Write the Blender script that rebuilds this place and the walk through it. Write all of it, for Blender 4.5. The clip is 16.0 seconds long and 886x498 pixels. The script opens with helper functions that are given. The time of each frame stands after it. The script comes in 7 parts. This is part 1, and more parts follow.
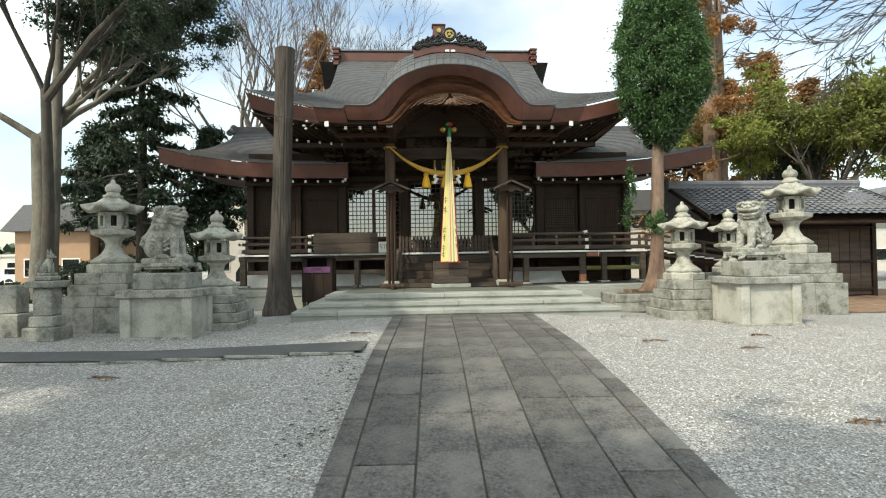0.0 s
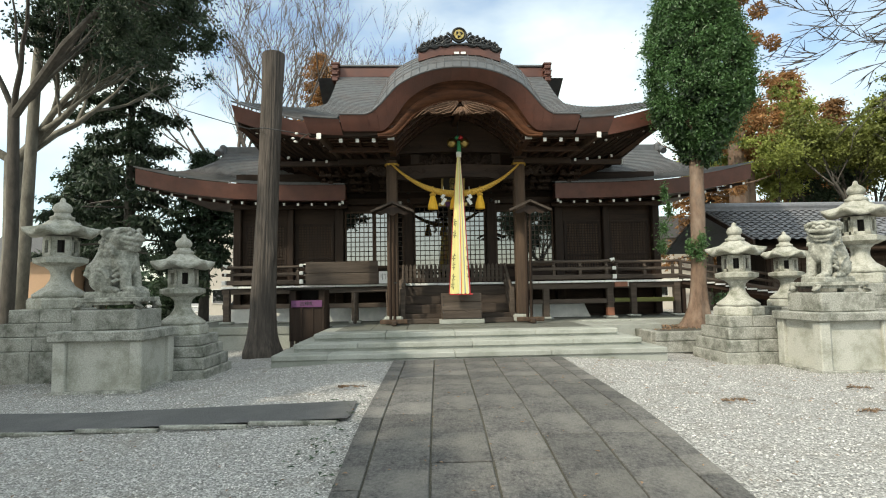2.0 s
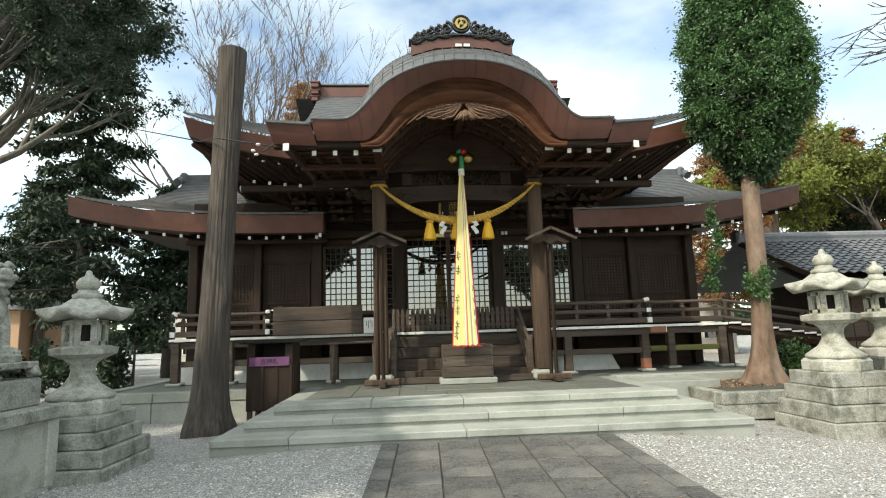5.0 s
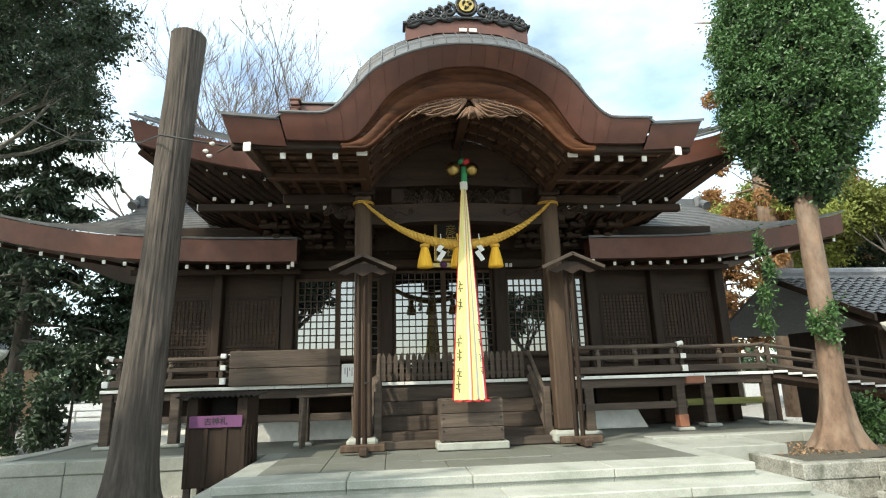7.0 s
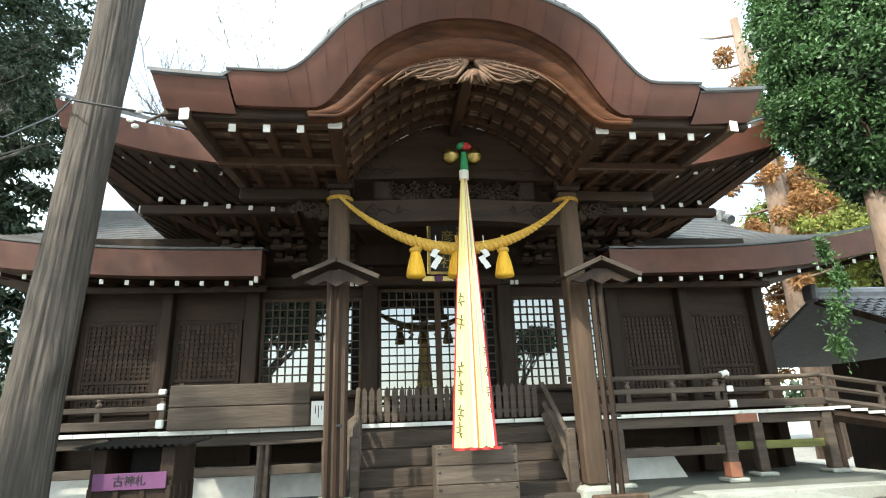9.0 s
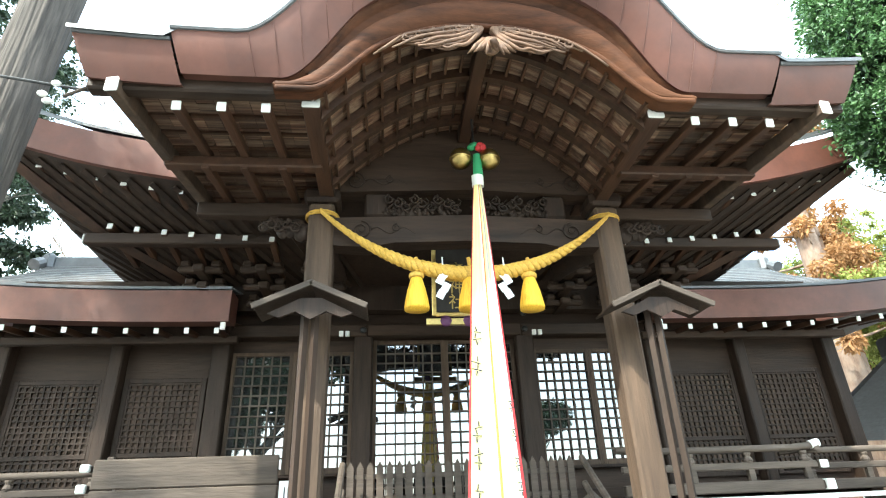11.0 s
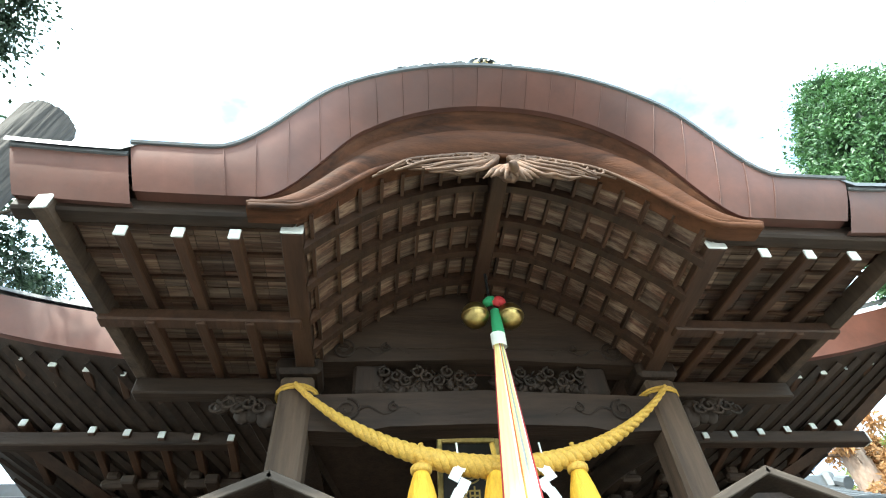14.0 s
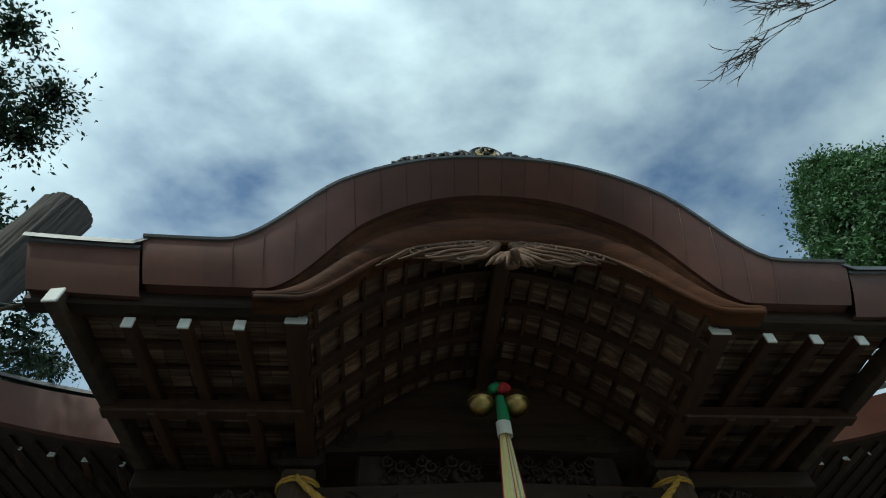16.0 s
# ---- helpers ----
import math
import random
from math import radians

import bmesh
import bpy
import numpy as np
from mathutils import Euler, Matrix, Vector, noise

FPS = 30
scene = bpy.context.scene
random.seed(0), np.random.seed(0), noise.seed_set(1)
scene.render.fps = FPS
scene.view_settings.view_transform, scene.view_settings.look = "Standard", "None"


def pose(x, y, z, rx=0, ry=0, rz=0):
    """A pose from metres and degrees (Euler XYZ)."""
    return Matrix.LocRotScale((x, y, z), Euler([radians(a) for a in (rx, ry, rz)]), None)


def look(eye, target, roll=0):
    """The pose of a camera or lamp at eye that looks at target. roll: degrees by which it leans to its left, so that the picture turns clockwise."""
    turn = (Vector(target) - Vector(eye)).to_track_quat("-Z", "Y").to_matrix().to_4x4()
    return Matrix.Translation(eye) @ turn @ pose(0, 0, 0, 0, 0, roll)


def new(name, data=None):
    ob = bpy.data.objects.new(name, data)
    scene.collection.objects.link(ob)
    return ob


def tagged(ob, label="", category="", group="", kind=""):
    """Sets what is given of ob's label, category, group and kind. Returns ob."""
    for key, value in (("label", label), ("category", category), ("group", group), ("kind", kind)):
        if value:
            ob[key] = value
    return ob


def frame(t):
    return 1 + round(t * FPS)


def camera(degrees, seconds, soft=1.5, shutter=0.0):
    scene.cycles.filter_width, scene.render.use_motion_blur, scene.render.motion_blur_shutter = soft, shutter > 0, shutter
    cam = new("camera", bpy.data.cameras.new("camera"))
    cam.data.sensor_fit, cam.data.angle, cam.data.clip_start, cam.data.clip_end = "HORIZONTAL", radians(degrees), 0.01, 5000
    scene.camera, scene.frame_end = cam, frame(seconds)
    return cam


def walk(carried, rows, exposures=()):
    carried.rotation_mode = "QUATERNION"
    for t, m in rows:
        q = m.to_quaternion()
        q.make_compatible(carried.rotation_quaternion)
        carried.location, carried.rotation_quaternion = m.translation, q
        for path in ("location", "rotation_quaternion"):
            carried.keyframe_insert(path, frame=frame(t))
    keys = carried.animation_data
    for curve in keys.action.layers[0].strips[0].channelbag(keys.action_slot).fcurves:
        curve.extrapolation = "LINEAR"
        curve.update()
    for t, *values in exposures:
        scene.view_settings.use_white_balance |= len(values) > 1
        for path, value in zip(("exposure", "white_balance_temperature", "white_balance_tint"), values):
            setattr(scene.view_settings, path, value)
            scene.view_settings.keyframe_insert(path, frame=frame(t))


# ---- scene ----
cam = camera(77.3, 16.0, soft=1.1)
ROWS = [
    (0, -1.066, 0.000, 1.363, 91.05, 0.87, -3.03),
    (0.5, -1.093, 0.528, 1.392, 91.65, 0.73, -3.04),
    (1, -1.054, 1.077, 1.403, 92.46, 0.78, -2.76),
    (1.5, -1.067, 1.595, 1.408, 93.38, 1.03, -2.67),
    (2, -1.062, 2.128, 1.402, 94.19, 1.02, -2.50),
    (2.5, -1.052, 2.626, 1.389, 95.02, 1.02, -2.35),
    (3, -1.042, 3.045, 1.429, 95.47, 0.98, -2.30),
    (3.5, -1.027, 3.471, 1.453, 96.18, 0.94, -2.17),
    (4, -1.053, 3.945, 1.481, 96.86, 1.19, -2.48),
    (6.5, -1.290, 6.740, 1.609, 102.14, 1.94, -4.93),
    (7, -1.253, 7.265, 1.614, 103.29, 1.67, -5.14),
    (7.5, -1.239, 7.807, 1.608, 104.18, 1.84, -5.46),
    (8, -1.246, 8.293, 1.649, 104.93, 2.08, -5.86),
    (8.5, -1.193, 8.804, 1.640, 105.82, 1.96, -6.05),
    (11, -0.965, 11.188, 1.635, 114.86, 2.11, -5.29),
    (11.5, -0.927, 11.615, 1.704, 117.41, 1.99, -5.12),
    (12, -0.968, 11.991, 1.742, 120.20, 2.51, -5.65),
    (12.5, -1.002, 12.305, 1.774, 122.93, 2.91, -6.06),
    (13, -0.974, 12.556, 1.743, 127.15, 3.05, -5.83),
    (13.5, -0.968, 12.695, 1.786, 132.26, 3.14, -5.58),
    (14, -1.000, 12.691, 1.822, 138.61, 3.31, -5.46),
    (14.5, -1.037, 12.648, 1.810, 145.51, 3.57, -5.31),
    (15, -1.002, 12.480, 1.844, 150.20, 2.90, -5.24),
    (15.5, -0.987, 12.426, 1.855, 150.13, 2.76, -5.03),
    (16, -0.960, 12.544, 1.858, 146.01, 2.89, -4.50),
]
EXPOSURES = [(0.0, -0.58, 7250, 4), (4.0, -0.5, 7250, 4), (6.5, -0.12, 7100, 3), (8.5, 0.3, 6900, 2), (11.0, 1.38, 6350, 0), (13.0, 1.88, 6200, -1), (13.8, 1.88, 6200, -1), (14.1, 0.75, 6000, -5), (14.5, -0.76, 5500, -12), (15.0, -1.80, 5500, -11), (15.5, -1.84, 5600, -10), (16.0, -1.6, 6000, -7)]
walk(cam, [(t, pose(x, y, z, rx, ry, rz)) for t, x, y, z, rx, ry, rz in ROWS], EXPOSURES)

# ---- world, sun ----
SUN_FROM = Vector((-0.62, -0.60, 0.84)).normalized()
world = bpy.data.worlds.new("world")
scene.world = world
world.use_nodes = True
wn, wl = world.node_tree.nodes, world.node_tree.links
wn.clear()
w_out = wn.new("ShaderNodeOutputWorld")
w_sky = wn.new("ShaderNodeTexSky")
w_sky.sky_type = "NISHITA"
w_sky.sun_disc = False
w_sky.sun_elevation = math.asin(SUN_FROM.z)
w_sky.sun_rotation = math.atan2(SUN_FROM.x, SUN_FROM.y)
w_sky.air_density, w_sky.dust_density, w_sky.ozone_density = 1.0, 1.5, 1.0
w_co = wn.new("ShaderNodeTexCoord")
w_map = wn.new("ShaderNodeMapping")
w_map.inputs["Scale"].default_value = (1.0, 1.5, 2.2)
w_map.inputs["Rotation"].default_value = (0.3, 0.2, 0.6)
w_noise = wn.new("ShaderNodeTexNoise")
w_noise.inputs["Scale"].default_value = 2.6
w_noise.inputs["Detail"].default_value = 7.0
w_noise.inputs["Roughness"].default_value = 0.52
w_ramp = wn.new("ShaderNodeValToRGB")
w_ramp.color_ramp.elements[0].position = 0.30
w_ramp.color_ramp.elements[1].position = 0.70
w_bg1 = wn.new("ShaderNodeBackground")
w_bg1.inputs["Strength"].default_value = 0.42
w_bg2 = wn.new("ShaderNodeBackground")
w_bg2.inputs["Color"].default_value = (0.84, 0.945, 1.0, 1)
w_bg2.inputs["Strength"].default_value = 2.1
# clouds are brighter towards the sun
w_dot = wn.new("ShaderNodeVectorMath")
w_dot.operation = "DOT_PRODUCT"
w_dot.inputs[1].default_value = SUN_FROM
wl.new(w_co.outputs["Generated"], w_dot.inputs[0])
w_glow = wn.new("ShaderNodeMapRange")
w_glow.inputs["From Min"].default_value, w_glow.inputs["From Max"].default_value = 0.0, 0.9
w_glow.inputs["To Min"].default_value, w_glow.inputs["To Max"].default_value = 2.1, 3.9
wl.new(w_dot.outputs["Value"], w_glow.inputs["Value"])
wl.new(w_glow.outputs["Result"], w_bg2.inputs["Strength"])
w_mix = wn.new("ShaderNodeMixShader")
wl.new(w_co.outputs["Generated"], w_map.inputs["Vector"])
wl.new(w_map.outputs["Vector"], w_noise.inputs["Vector"])
wl.new(w_noise.outputs["Fac"], w_ramp.inputs["Fac"])
wl.new(w_sky.outputs["Color"], w_bg1.inputs["Color"])
wl.new(w_ramp.outputs["Color"], w_mix.inputs["Fac"])
wl.new(w_bg1.outputs["Background"], w_mix.inputs[1])
wl.new(w_bg2.outputs["Background"], w_mix.inputs[2])
wl.new(w_mix.outputs["Shader"], w_out.inputs["Surface"])
sun = new("sun", bpy.data.lights.new("sun", "SUN"))
sun.data.energy = 5.0
sun.data.angle = radians(1.0)
sun.data.color = (1.0, 0.95, 0.87)
sun.matrix_world = look(SUN_FROM * 60, (0, 0, 0))


# ---- materials ----
def material(name, base, rough=0.7, metal=0.0, scale=8.0, spread=0.25, second=None, second_scale=1.5, second_amount=0.35,
             bump=0.15, bump_scale=60.0, stretch=(1, 1, 1), random=0.0, spec=0.5, translucent=0.0):
    """Base colour with fine grain, larger stains of a second colour, a relief, and a difference from piece to piece."""
    m = bpy.data.materials.new(name)
    m.use_nodes = True
    n, l = m.node_tree.nodes, m.node_tree.links
    b = n["Principled BSDF"]
    co = n.new("ShaderNodeTexCoord")
    mp = n.new("ShaderNodeMapping")
    mp.inputs["Scale"].default_value = stretch
    l.new(co.outputs["Object"], mp.inputs["Vector"])
    g = n.new("ShaderNodeTexNoise")
    g.inputs["Scale"].default_value, g.inputs["Detail"].default_value, g.inputs["Roughness"].default_value = scale, 8, 0.65
    l.new(mp.outputs["Vector"], g.inputs["Vector"])
    r = n.new("ShaderNodeValToRGB")
    r.color_ramp.elements[0].position, r.color_ramp.elements[1].position = 0.3, 0.7
    lo = [max(0.0, c * (1 - spread)) for c in base]
    hi = [min(1.0, c * (1 + spread)) for c in base]
    r.color_ramp.elements[0].color, r.color_ramp.elements[1].color = (*lo, 1), (*hi, 1)
    l.new(g.outputs["Fac"], r.inputs["Fac"])
    out = r.outputs["Color"]
    if second:
        s = n.new("ShaderNodeTexNoise")
        s.inputs["Scale"].default_value, s.inputs["Detail"].default_value, s.inputs["Roughness"].default_value = second_scale, 6, 0.7
        l.new(mp.outputs["Vector"], s.inputs["Vector"])
        sr = n.new("ShaderNodeValToRGB")
        sr.color_ramp.elements[0].position, sr.color_ramp.elements[1].position = 0.45, 0.68
        sr.color_ramp.elements[0].color, sr.color_ramp.elements[1].color = (0, 0, 0, 1), (second_amount,) * 3 + (1,)
        l.new(s.outputs["Fac"], sr.inputs["Fac"])
        mx = n.new("ShaderNodeMix")
        mx.data_type = "RGBA"
        l.new(sr.outputs["Color"], mx.inputs["Factor"])
        l.new(out, mx.inputs["A"])
        mx.inputs["B"].default_value = (*second, 1)
        out = mx.outputs["Result"]
    if random:
        oi = n.new("ShaderNodeObjectInfo")
        ge = n.new("ShaderNodeNewGeometry")
        ad = n.new("ShaderNodeMath")
        ad.operation = "ADD"
        l.new(oi.outputs["Random"], ad.inputs[0])
        l.new(ge.outputs["Random Per Island"], ad.inputs[1])
        ma = n.new("ShaderNodeMapRange")
        ma.inputs["From Min"].default_value, ma.inputs["From Max"].default_value = 0.0, 2.0
        ma.inputs["To Min"].default_value, ma.inputs["To Max"].default_value = 1 - random, 1 + random
        l.new(ad.outputs["Value"], ma.inputs["Value"])
        hs = n.new("ShaderNodeHueSaturation")
        l.new(out, hs.inputs["Color"])
        l.new(ma.outputs["Result"], hs.inputs["Value"])
        out = hs.outputs["Color"]
    l.new(out, b.inputs["Base Color"])
    b.inputs["Roughness"].default_value, b.inputs["Metallic"].default_value = rough, metal
    b.inputs["Specular IOR Level"].default_value = spec
    if bump:
        bn = n.new("ShaderNodeTexNoise")
        bn.inputs["Scale"].default_value, bn.inputs["Detail"].default_value = bump_scale, 5
        l.new(mp.outputs["Vector"], bn.inputs["Vector"])
        bu = n.new("ShaderNodeBump")
        bu.inputs["Strength"].default_value, bu.inputs["Distance"].default_value = bump, 0.02
        l.new(bn.outputs["Fac"], bu.inputs["Height"])
        l.new(bu.outputs["Normal"], b.inputs["Normal"])
    if translucent:
        tr = n.new("ShaderNodeBsdfTranslucent")
        l.new(out, tr.inputs["Color"])
        ms = n.new("ShaderNodeMixShader")
        ms.inputs["Fac"].default_value = translucent
        l.new(b.outputs["BSDF"], ms.inputs[1])
        l.new(tr.outputs["BSDF"], ms.inputs[2])
        l.new(ms.outputs["Shader"], n["Material Output"].inputs["Surface"])
    return m


M_WOOD = material("dark_wood", (0.026, 0.0145, 0.009), 0.66, scale=10, spread=0.5, second=(0.066, 0.041, 0.027), second_scale=2.0, stretch=(1, 1, 0.12), bump=0.3, bump_scale=40, random=0.3, spec=0.28)
M_WOODH = material("dark_wood_horizontal", (0.032, 0.018, 0.011), 0.64, scale=10, spread=0.5, second=(0.072, 0.043, 0.027), second_scale=2.0, stretch=(0.12, 1, 1), bump=0.3, bump_scale=40, random=0.3, spec=0.28)
M_WOODY = material("dark_wood_deep", (0.046, 0.022, 0.012), 0.55, scale=10, spread=0.5, second=(0.11, 0.045, 0.022), second_scale=1.6, stretch=(1, 0.12, 1), bump=0.3, bump_scale=40, random=0.35, spec=0.35)
M_WORN = material("worn_wood", (0.088, 0.056, 0.037), 0.75, scale=9, spread=0.4, second=(0.036, 0.024, 0.018), second_scale=1.4, second_amount=0.85, stretch=(1, 1, 0.1), bump=0.4, bump_scale=40, random=0.2, spec=0.3)
M_GREYW = material("grey_weathered_wood", (0.092, 0.070, 0.055), 0.8, scale=9, spread=0.4, second=(0.040, 0.030, 0.024), second_scale=1.3, second_amount=0.85, stretch=(0.1, 1, 1), bump=0.4, bump_scale=40, random=0.25, spec=0.3)
M_MOSSW = material("mossy_wood", (0.16, 0.165, 0.045), 0.85, scale=9, spread=0.4, second=(0.07, 0.06, 0.03), second_scale=1.5, second_amount=0.8, stretch=(0.15, 1, 1), bump=0.3)
M_HAFU = material("barge_wood", (0.058, 0.021, 0.009), 0.7, scale=9, spread=0.7, second=(0.11, 0.043, 0.018), second_scale=1.4, second_amount=0.7, stretch=(0.22, 1, 1.2), bump=0.25, spec=0.2)
# pale streaks, plus wide board-to-board brightness that paints in lit and unlit boards
M_BOARD = material("streaked_soffit_boards_lit_patches", (0.072, 0.030, 0.016), 0.6, scale=9, spread=0.6, second=(0.30, 0.21, 0.14), second_scale=4.0, second_amount=0.8, stretch=(0.18, 4.0, 1), bump=0.3, random=0.9)
M_CARVE = material("carved_pale_wood", (0.16, 0.088, 0.052), 0.65, scale=12, spread=0.5, second=(0.05, 0.024, 0.015), second_scale=3.0, second_amount=0.8, bump=0.3)
M_COPPER = material("brown_copper", (0.115, 0.045, 0.031), 0.46, metal=0.2, scale=3, spread=0.25, second=(0.085, 0.044, 0.037), second_scale=0.9, second_amount=0.7, bump=0.05, bump_scale=12, random=0.14)
M_ROOF = material("weathered_copper_roof", (0.118, 0.122, 0.126), 0.46, metal=0.35, scale=4, spread=0.25, second=(0.14, 0.10, 0.085), second_scale=0.8, bump=0.1, bump_scale=20, random=0.12)
M_BLACKM = material("blackened_metal", (0.045, 0.045, 0.045), 0.42, metal=0.7, scale=14, spread=0.4, bump=0.1)
M_WHITE = material("white_paint", (0.78, 0.77, 0.73), 0.6, scale=12, spread=0.08, second=(0.5, 0.47, 0.42), second_scale=3, bump=0.05)
M_PLASTER = material("white_plaster", (0.72, 0.70, 0.65), 0.8, scale=5, spread=0.12, second=(0.42, 0.40, 0.35), second_scale=1.2, bump=0.1)
M_GOLD = material("brass", (0.46, 0.33, 0.12), 0.32, metal=1.0, scale=9, spread=0.3, second=(0.16, 0.11, 0.045), second_scale=5, second_amount=0.7, bump=0.06)
M_STONE = material("grey_granite", (0.33, 0.325, 0.29), 0.85, scale=40, spread=0.45, second=(0.075, 0.08, 0.058), second_scale=3.2, second_amount=0.92, bump=0.3, bump_scale=45, random=0.14)
M_LANT = material("lantern_stone", (0.40, 0.39, 0.34), 0.88, scale=40, spread=0.3, second=(0.12, 0.125, 0.085), second_scale=4.0, second_amount=0.85, bump=0.35, bump_scale=35, random=0.12)
M_STATUE = material("statue_stone", (0.35, 0.345, 0.30), 0.9, scale=24, spread=0.45, second=(0.085, 0.09, 0.068), second_scale=4.5, second_amount=0.85, bump=0.45, bump_scale=30)
M_PANEL = material("plain_granite", (0.46, 0.45, 0.40), 0.85, scale=50, spread=0.25, second=(0.20, 0.20, 0.145), second_scale=1.8, second_amount=0.8, bump=0.18, random=0.1)
M_STEP = material("step_stone", (0.35, 0.355, 0.32), 0.8, scale=60, spread=0.2, second=(0.20, 0.215, 0.175), second_scale=1.3, second_amount=0.75, bump=0.14, bump_scale=60, random=0.14)
M_SLAB = material("floor_slab", (0.155, 0.158, 0.138), 0.62, scale=30, spread=0.2, second=(0.115, 0.12, 0.09), second_scale=1.0, second_amount=0.85, bump=0.12, random=0.18)
M_PAVE = material("paving_stone", (0.104, 0.098, 0.092), 0.8, scale=30, spread=0.75, second=(0.20, 0.188, 0.168), second_scale=1.3, second_amount=0.9, bump=0.9, bump_scale=36, random=0.38)
M_ASPH = material("asphalt", (0.085, 0.085, 0.085), 0.9, scale=80, spread=0.35, second=(0.15, 0.145, 0.14), second_scale=1.2, second_amount=0.5, bump=0.3, bump_scale=90)
M_SOIL = material("dark_joint_soil", (0.07, 0.065, 0.05), 0.95, scale=30, spread=0.4, bump=0.4)
M_BARK = material("brown_bark", (0.074, 0.060, 0.050), 0.9, scale=14, spread=0.6, second=(0.030, 0.024, 0.020), second_scale=3.0, second_amount=0.85, stretch=(1, 1, 0.09), bump=1.0, bump_scale=26)
M_BARKP = material("pale_peeling_bark", (0.165, 0.105, 0.072), 0.85, scale=8, spread=0.45, second=(0.27, 0.21, 0.165), second_scale=2.2, second_amount=0.7, stretch=(1, 1, 0.4), bump=0.5, bump_scale=20)
M_BARKD = material("dark_bark", (0.065, 0.055, 0.045), 0.9, scale=7, spread=0.45, second=(0.16, 0.15, 0.13), second_scale=1.0, second_amount=0.4, stretch=(1, 1, 0.3), bump=0.6, bump_scale=14)
M_BARKG = material("mottled_grey_bark", (0.17, 0.155, 0.125), 0.9, scale=5, spread=0.4, second=(0.055, 0.05, 0.04), second_scale=1.6, second_amount=0.85, stretch=(1, 1, 0.35), bump=0.6, bump_scale=16)
M_TWIG = material("bare_twigs", (0.135, 0.108, 0.09), 0.9, scale=5, spread=0.35, bump=0.1)
M_LEAF = material("glossy_green_leaves", (0.060, 0.122, 0.040), 0.42, scale=2, spread=0.35, bump=0, random=0.55, translucent=0.25)
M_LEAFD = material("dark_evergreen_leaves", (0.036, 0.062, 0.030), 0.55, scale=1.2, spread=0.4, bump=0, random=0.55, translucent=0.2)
M_LEAFY = material("yellow_green_leaves", (0.21, 0.235, 0.055), 0.6, scale=1.0, spread=0.4, bump=0, random=0.5, translucent=0.4)
M_LEAFO = material("orange_brown_needles", (0.30, 0.155, 0.060), 0.7, scale=1.0, spread=0.4, bump=0, random=0.5, translucent=0.4)
M_DEAD = material("fallen_leaves", (0.24, 0.15, 0.09), 0.85, scale=3, spread=0.4, bump=0, random=0.6)
M_ROPE = material("golden_rope", (0.58, 0.34, 0.055), 0.65, scale=40, spread=0.25, bump=0.4, bump_scale=90)
M_TASSEL = material("yellow_tassel_threads", (0.76, 0.42, 0.03), 0.7, scale=40, spread=0.2, stretch=(1, 1, 0.06), bump=0.5, bump_scale=70)
M_PAPER = material("white_paper", (0.86, 0.86, 0.84), 0.8, scale=8, spread=0.04, bump=0.03, translucent=0.2)
M_INK = material("black_ink", (0.02, 0.02, 0.02), 0.7, bump=0)
M_PURPLE = material("purple_label", (0.13, 0.042, 0.115), 0.6, scale=6, spread=0.15, bump=0.03)
M_ORANGE = material("red_oxide_primer", (0.24, 0.095, 0.055), 0.6, scale=8, spread=0.15, bump=0.05)
M_TILE = material("grey_roof_tile", (0.145, 0.145, 0.155), 0.5, scale=12, spread=0.25, second=(0.09, 0.09, 0.09), bump=0.1, random=0.25)
M_WALLP = material("pale_render", (0.62, 0.58, 0.52), 0.85, scale=2, spread=0.06, bump=0.02)
M_WALLO = material("tan_render", (0.42, 0.27, 0.17), 0.85, scale=2, spread=0.08, bump=0.02)
# near black: the plaque board's own colour, and shade painted into hollow insides
M_DARK = material("interior_shade_and_black_board", (0.03, 0.026, 0.024), 0.8, bump=0)
M_GREENP = material("green_paint", (0.04, 0.12, 0.09), 0.5, bump=0.03)
M_CAR = material("white_car_paint", (0.75, 0.76, 0.77), 0.3, bump=0)
M_CARD = material("dark_car_paint", (0.03, 0.035, 0.045), 0.3, bump=0)
M_RUBBER = material("tyre_rubber", (0.02, 0.02, 0.02), 0.8, bump=0.1)


def cloth(name, rgb):
    return material(name, rgb, 0.75, scale=30, spread=0.06, stretch=(1, 1, 0.05), bump=0.1, bump_scale=60, translucent=0.25)


M_YEL, M_WCL, M_RED = cloth("yellow_cloth", (0.90, 0.83, 0.36)), cloth("white_cloth", (0.86, 0.84, 0.76)), cloth("red_cloth", (0.55, 0.04, 0.045))
M_GRN, M_GRY, M_ORC = cloth("green_cloth", (0.05, 0.33, 0.13)), cloth("grey_cloth", (0.42, 0.43, 0.46)), cloth("orange_cloth", (0.85, 0.25, 0.06))


def glass_material():
    m = bpy.data.materials.new("window_glass")
    m.use_nodes = True
    b = m.node_tree.nodes["Principled BSDF"]
    b.inputs["Base Color"].default_value = (0.02, 0.022, 0.022, 1)
    b.inputs["Roughness"].default_value = 0.02
    b.inputs["IOR"].default_value = 1.52
    b.inputs["Specular IOR Level"].default_value = 1.0
    b.inputs["Coat Weight"].default_value = 1.0
    b.inputs["Coat IOR"].default_value = 2.2
    b.inputs["Coat Roughness"].default_value = 0.01
    return m


M_GLASS = glass_material()


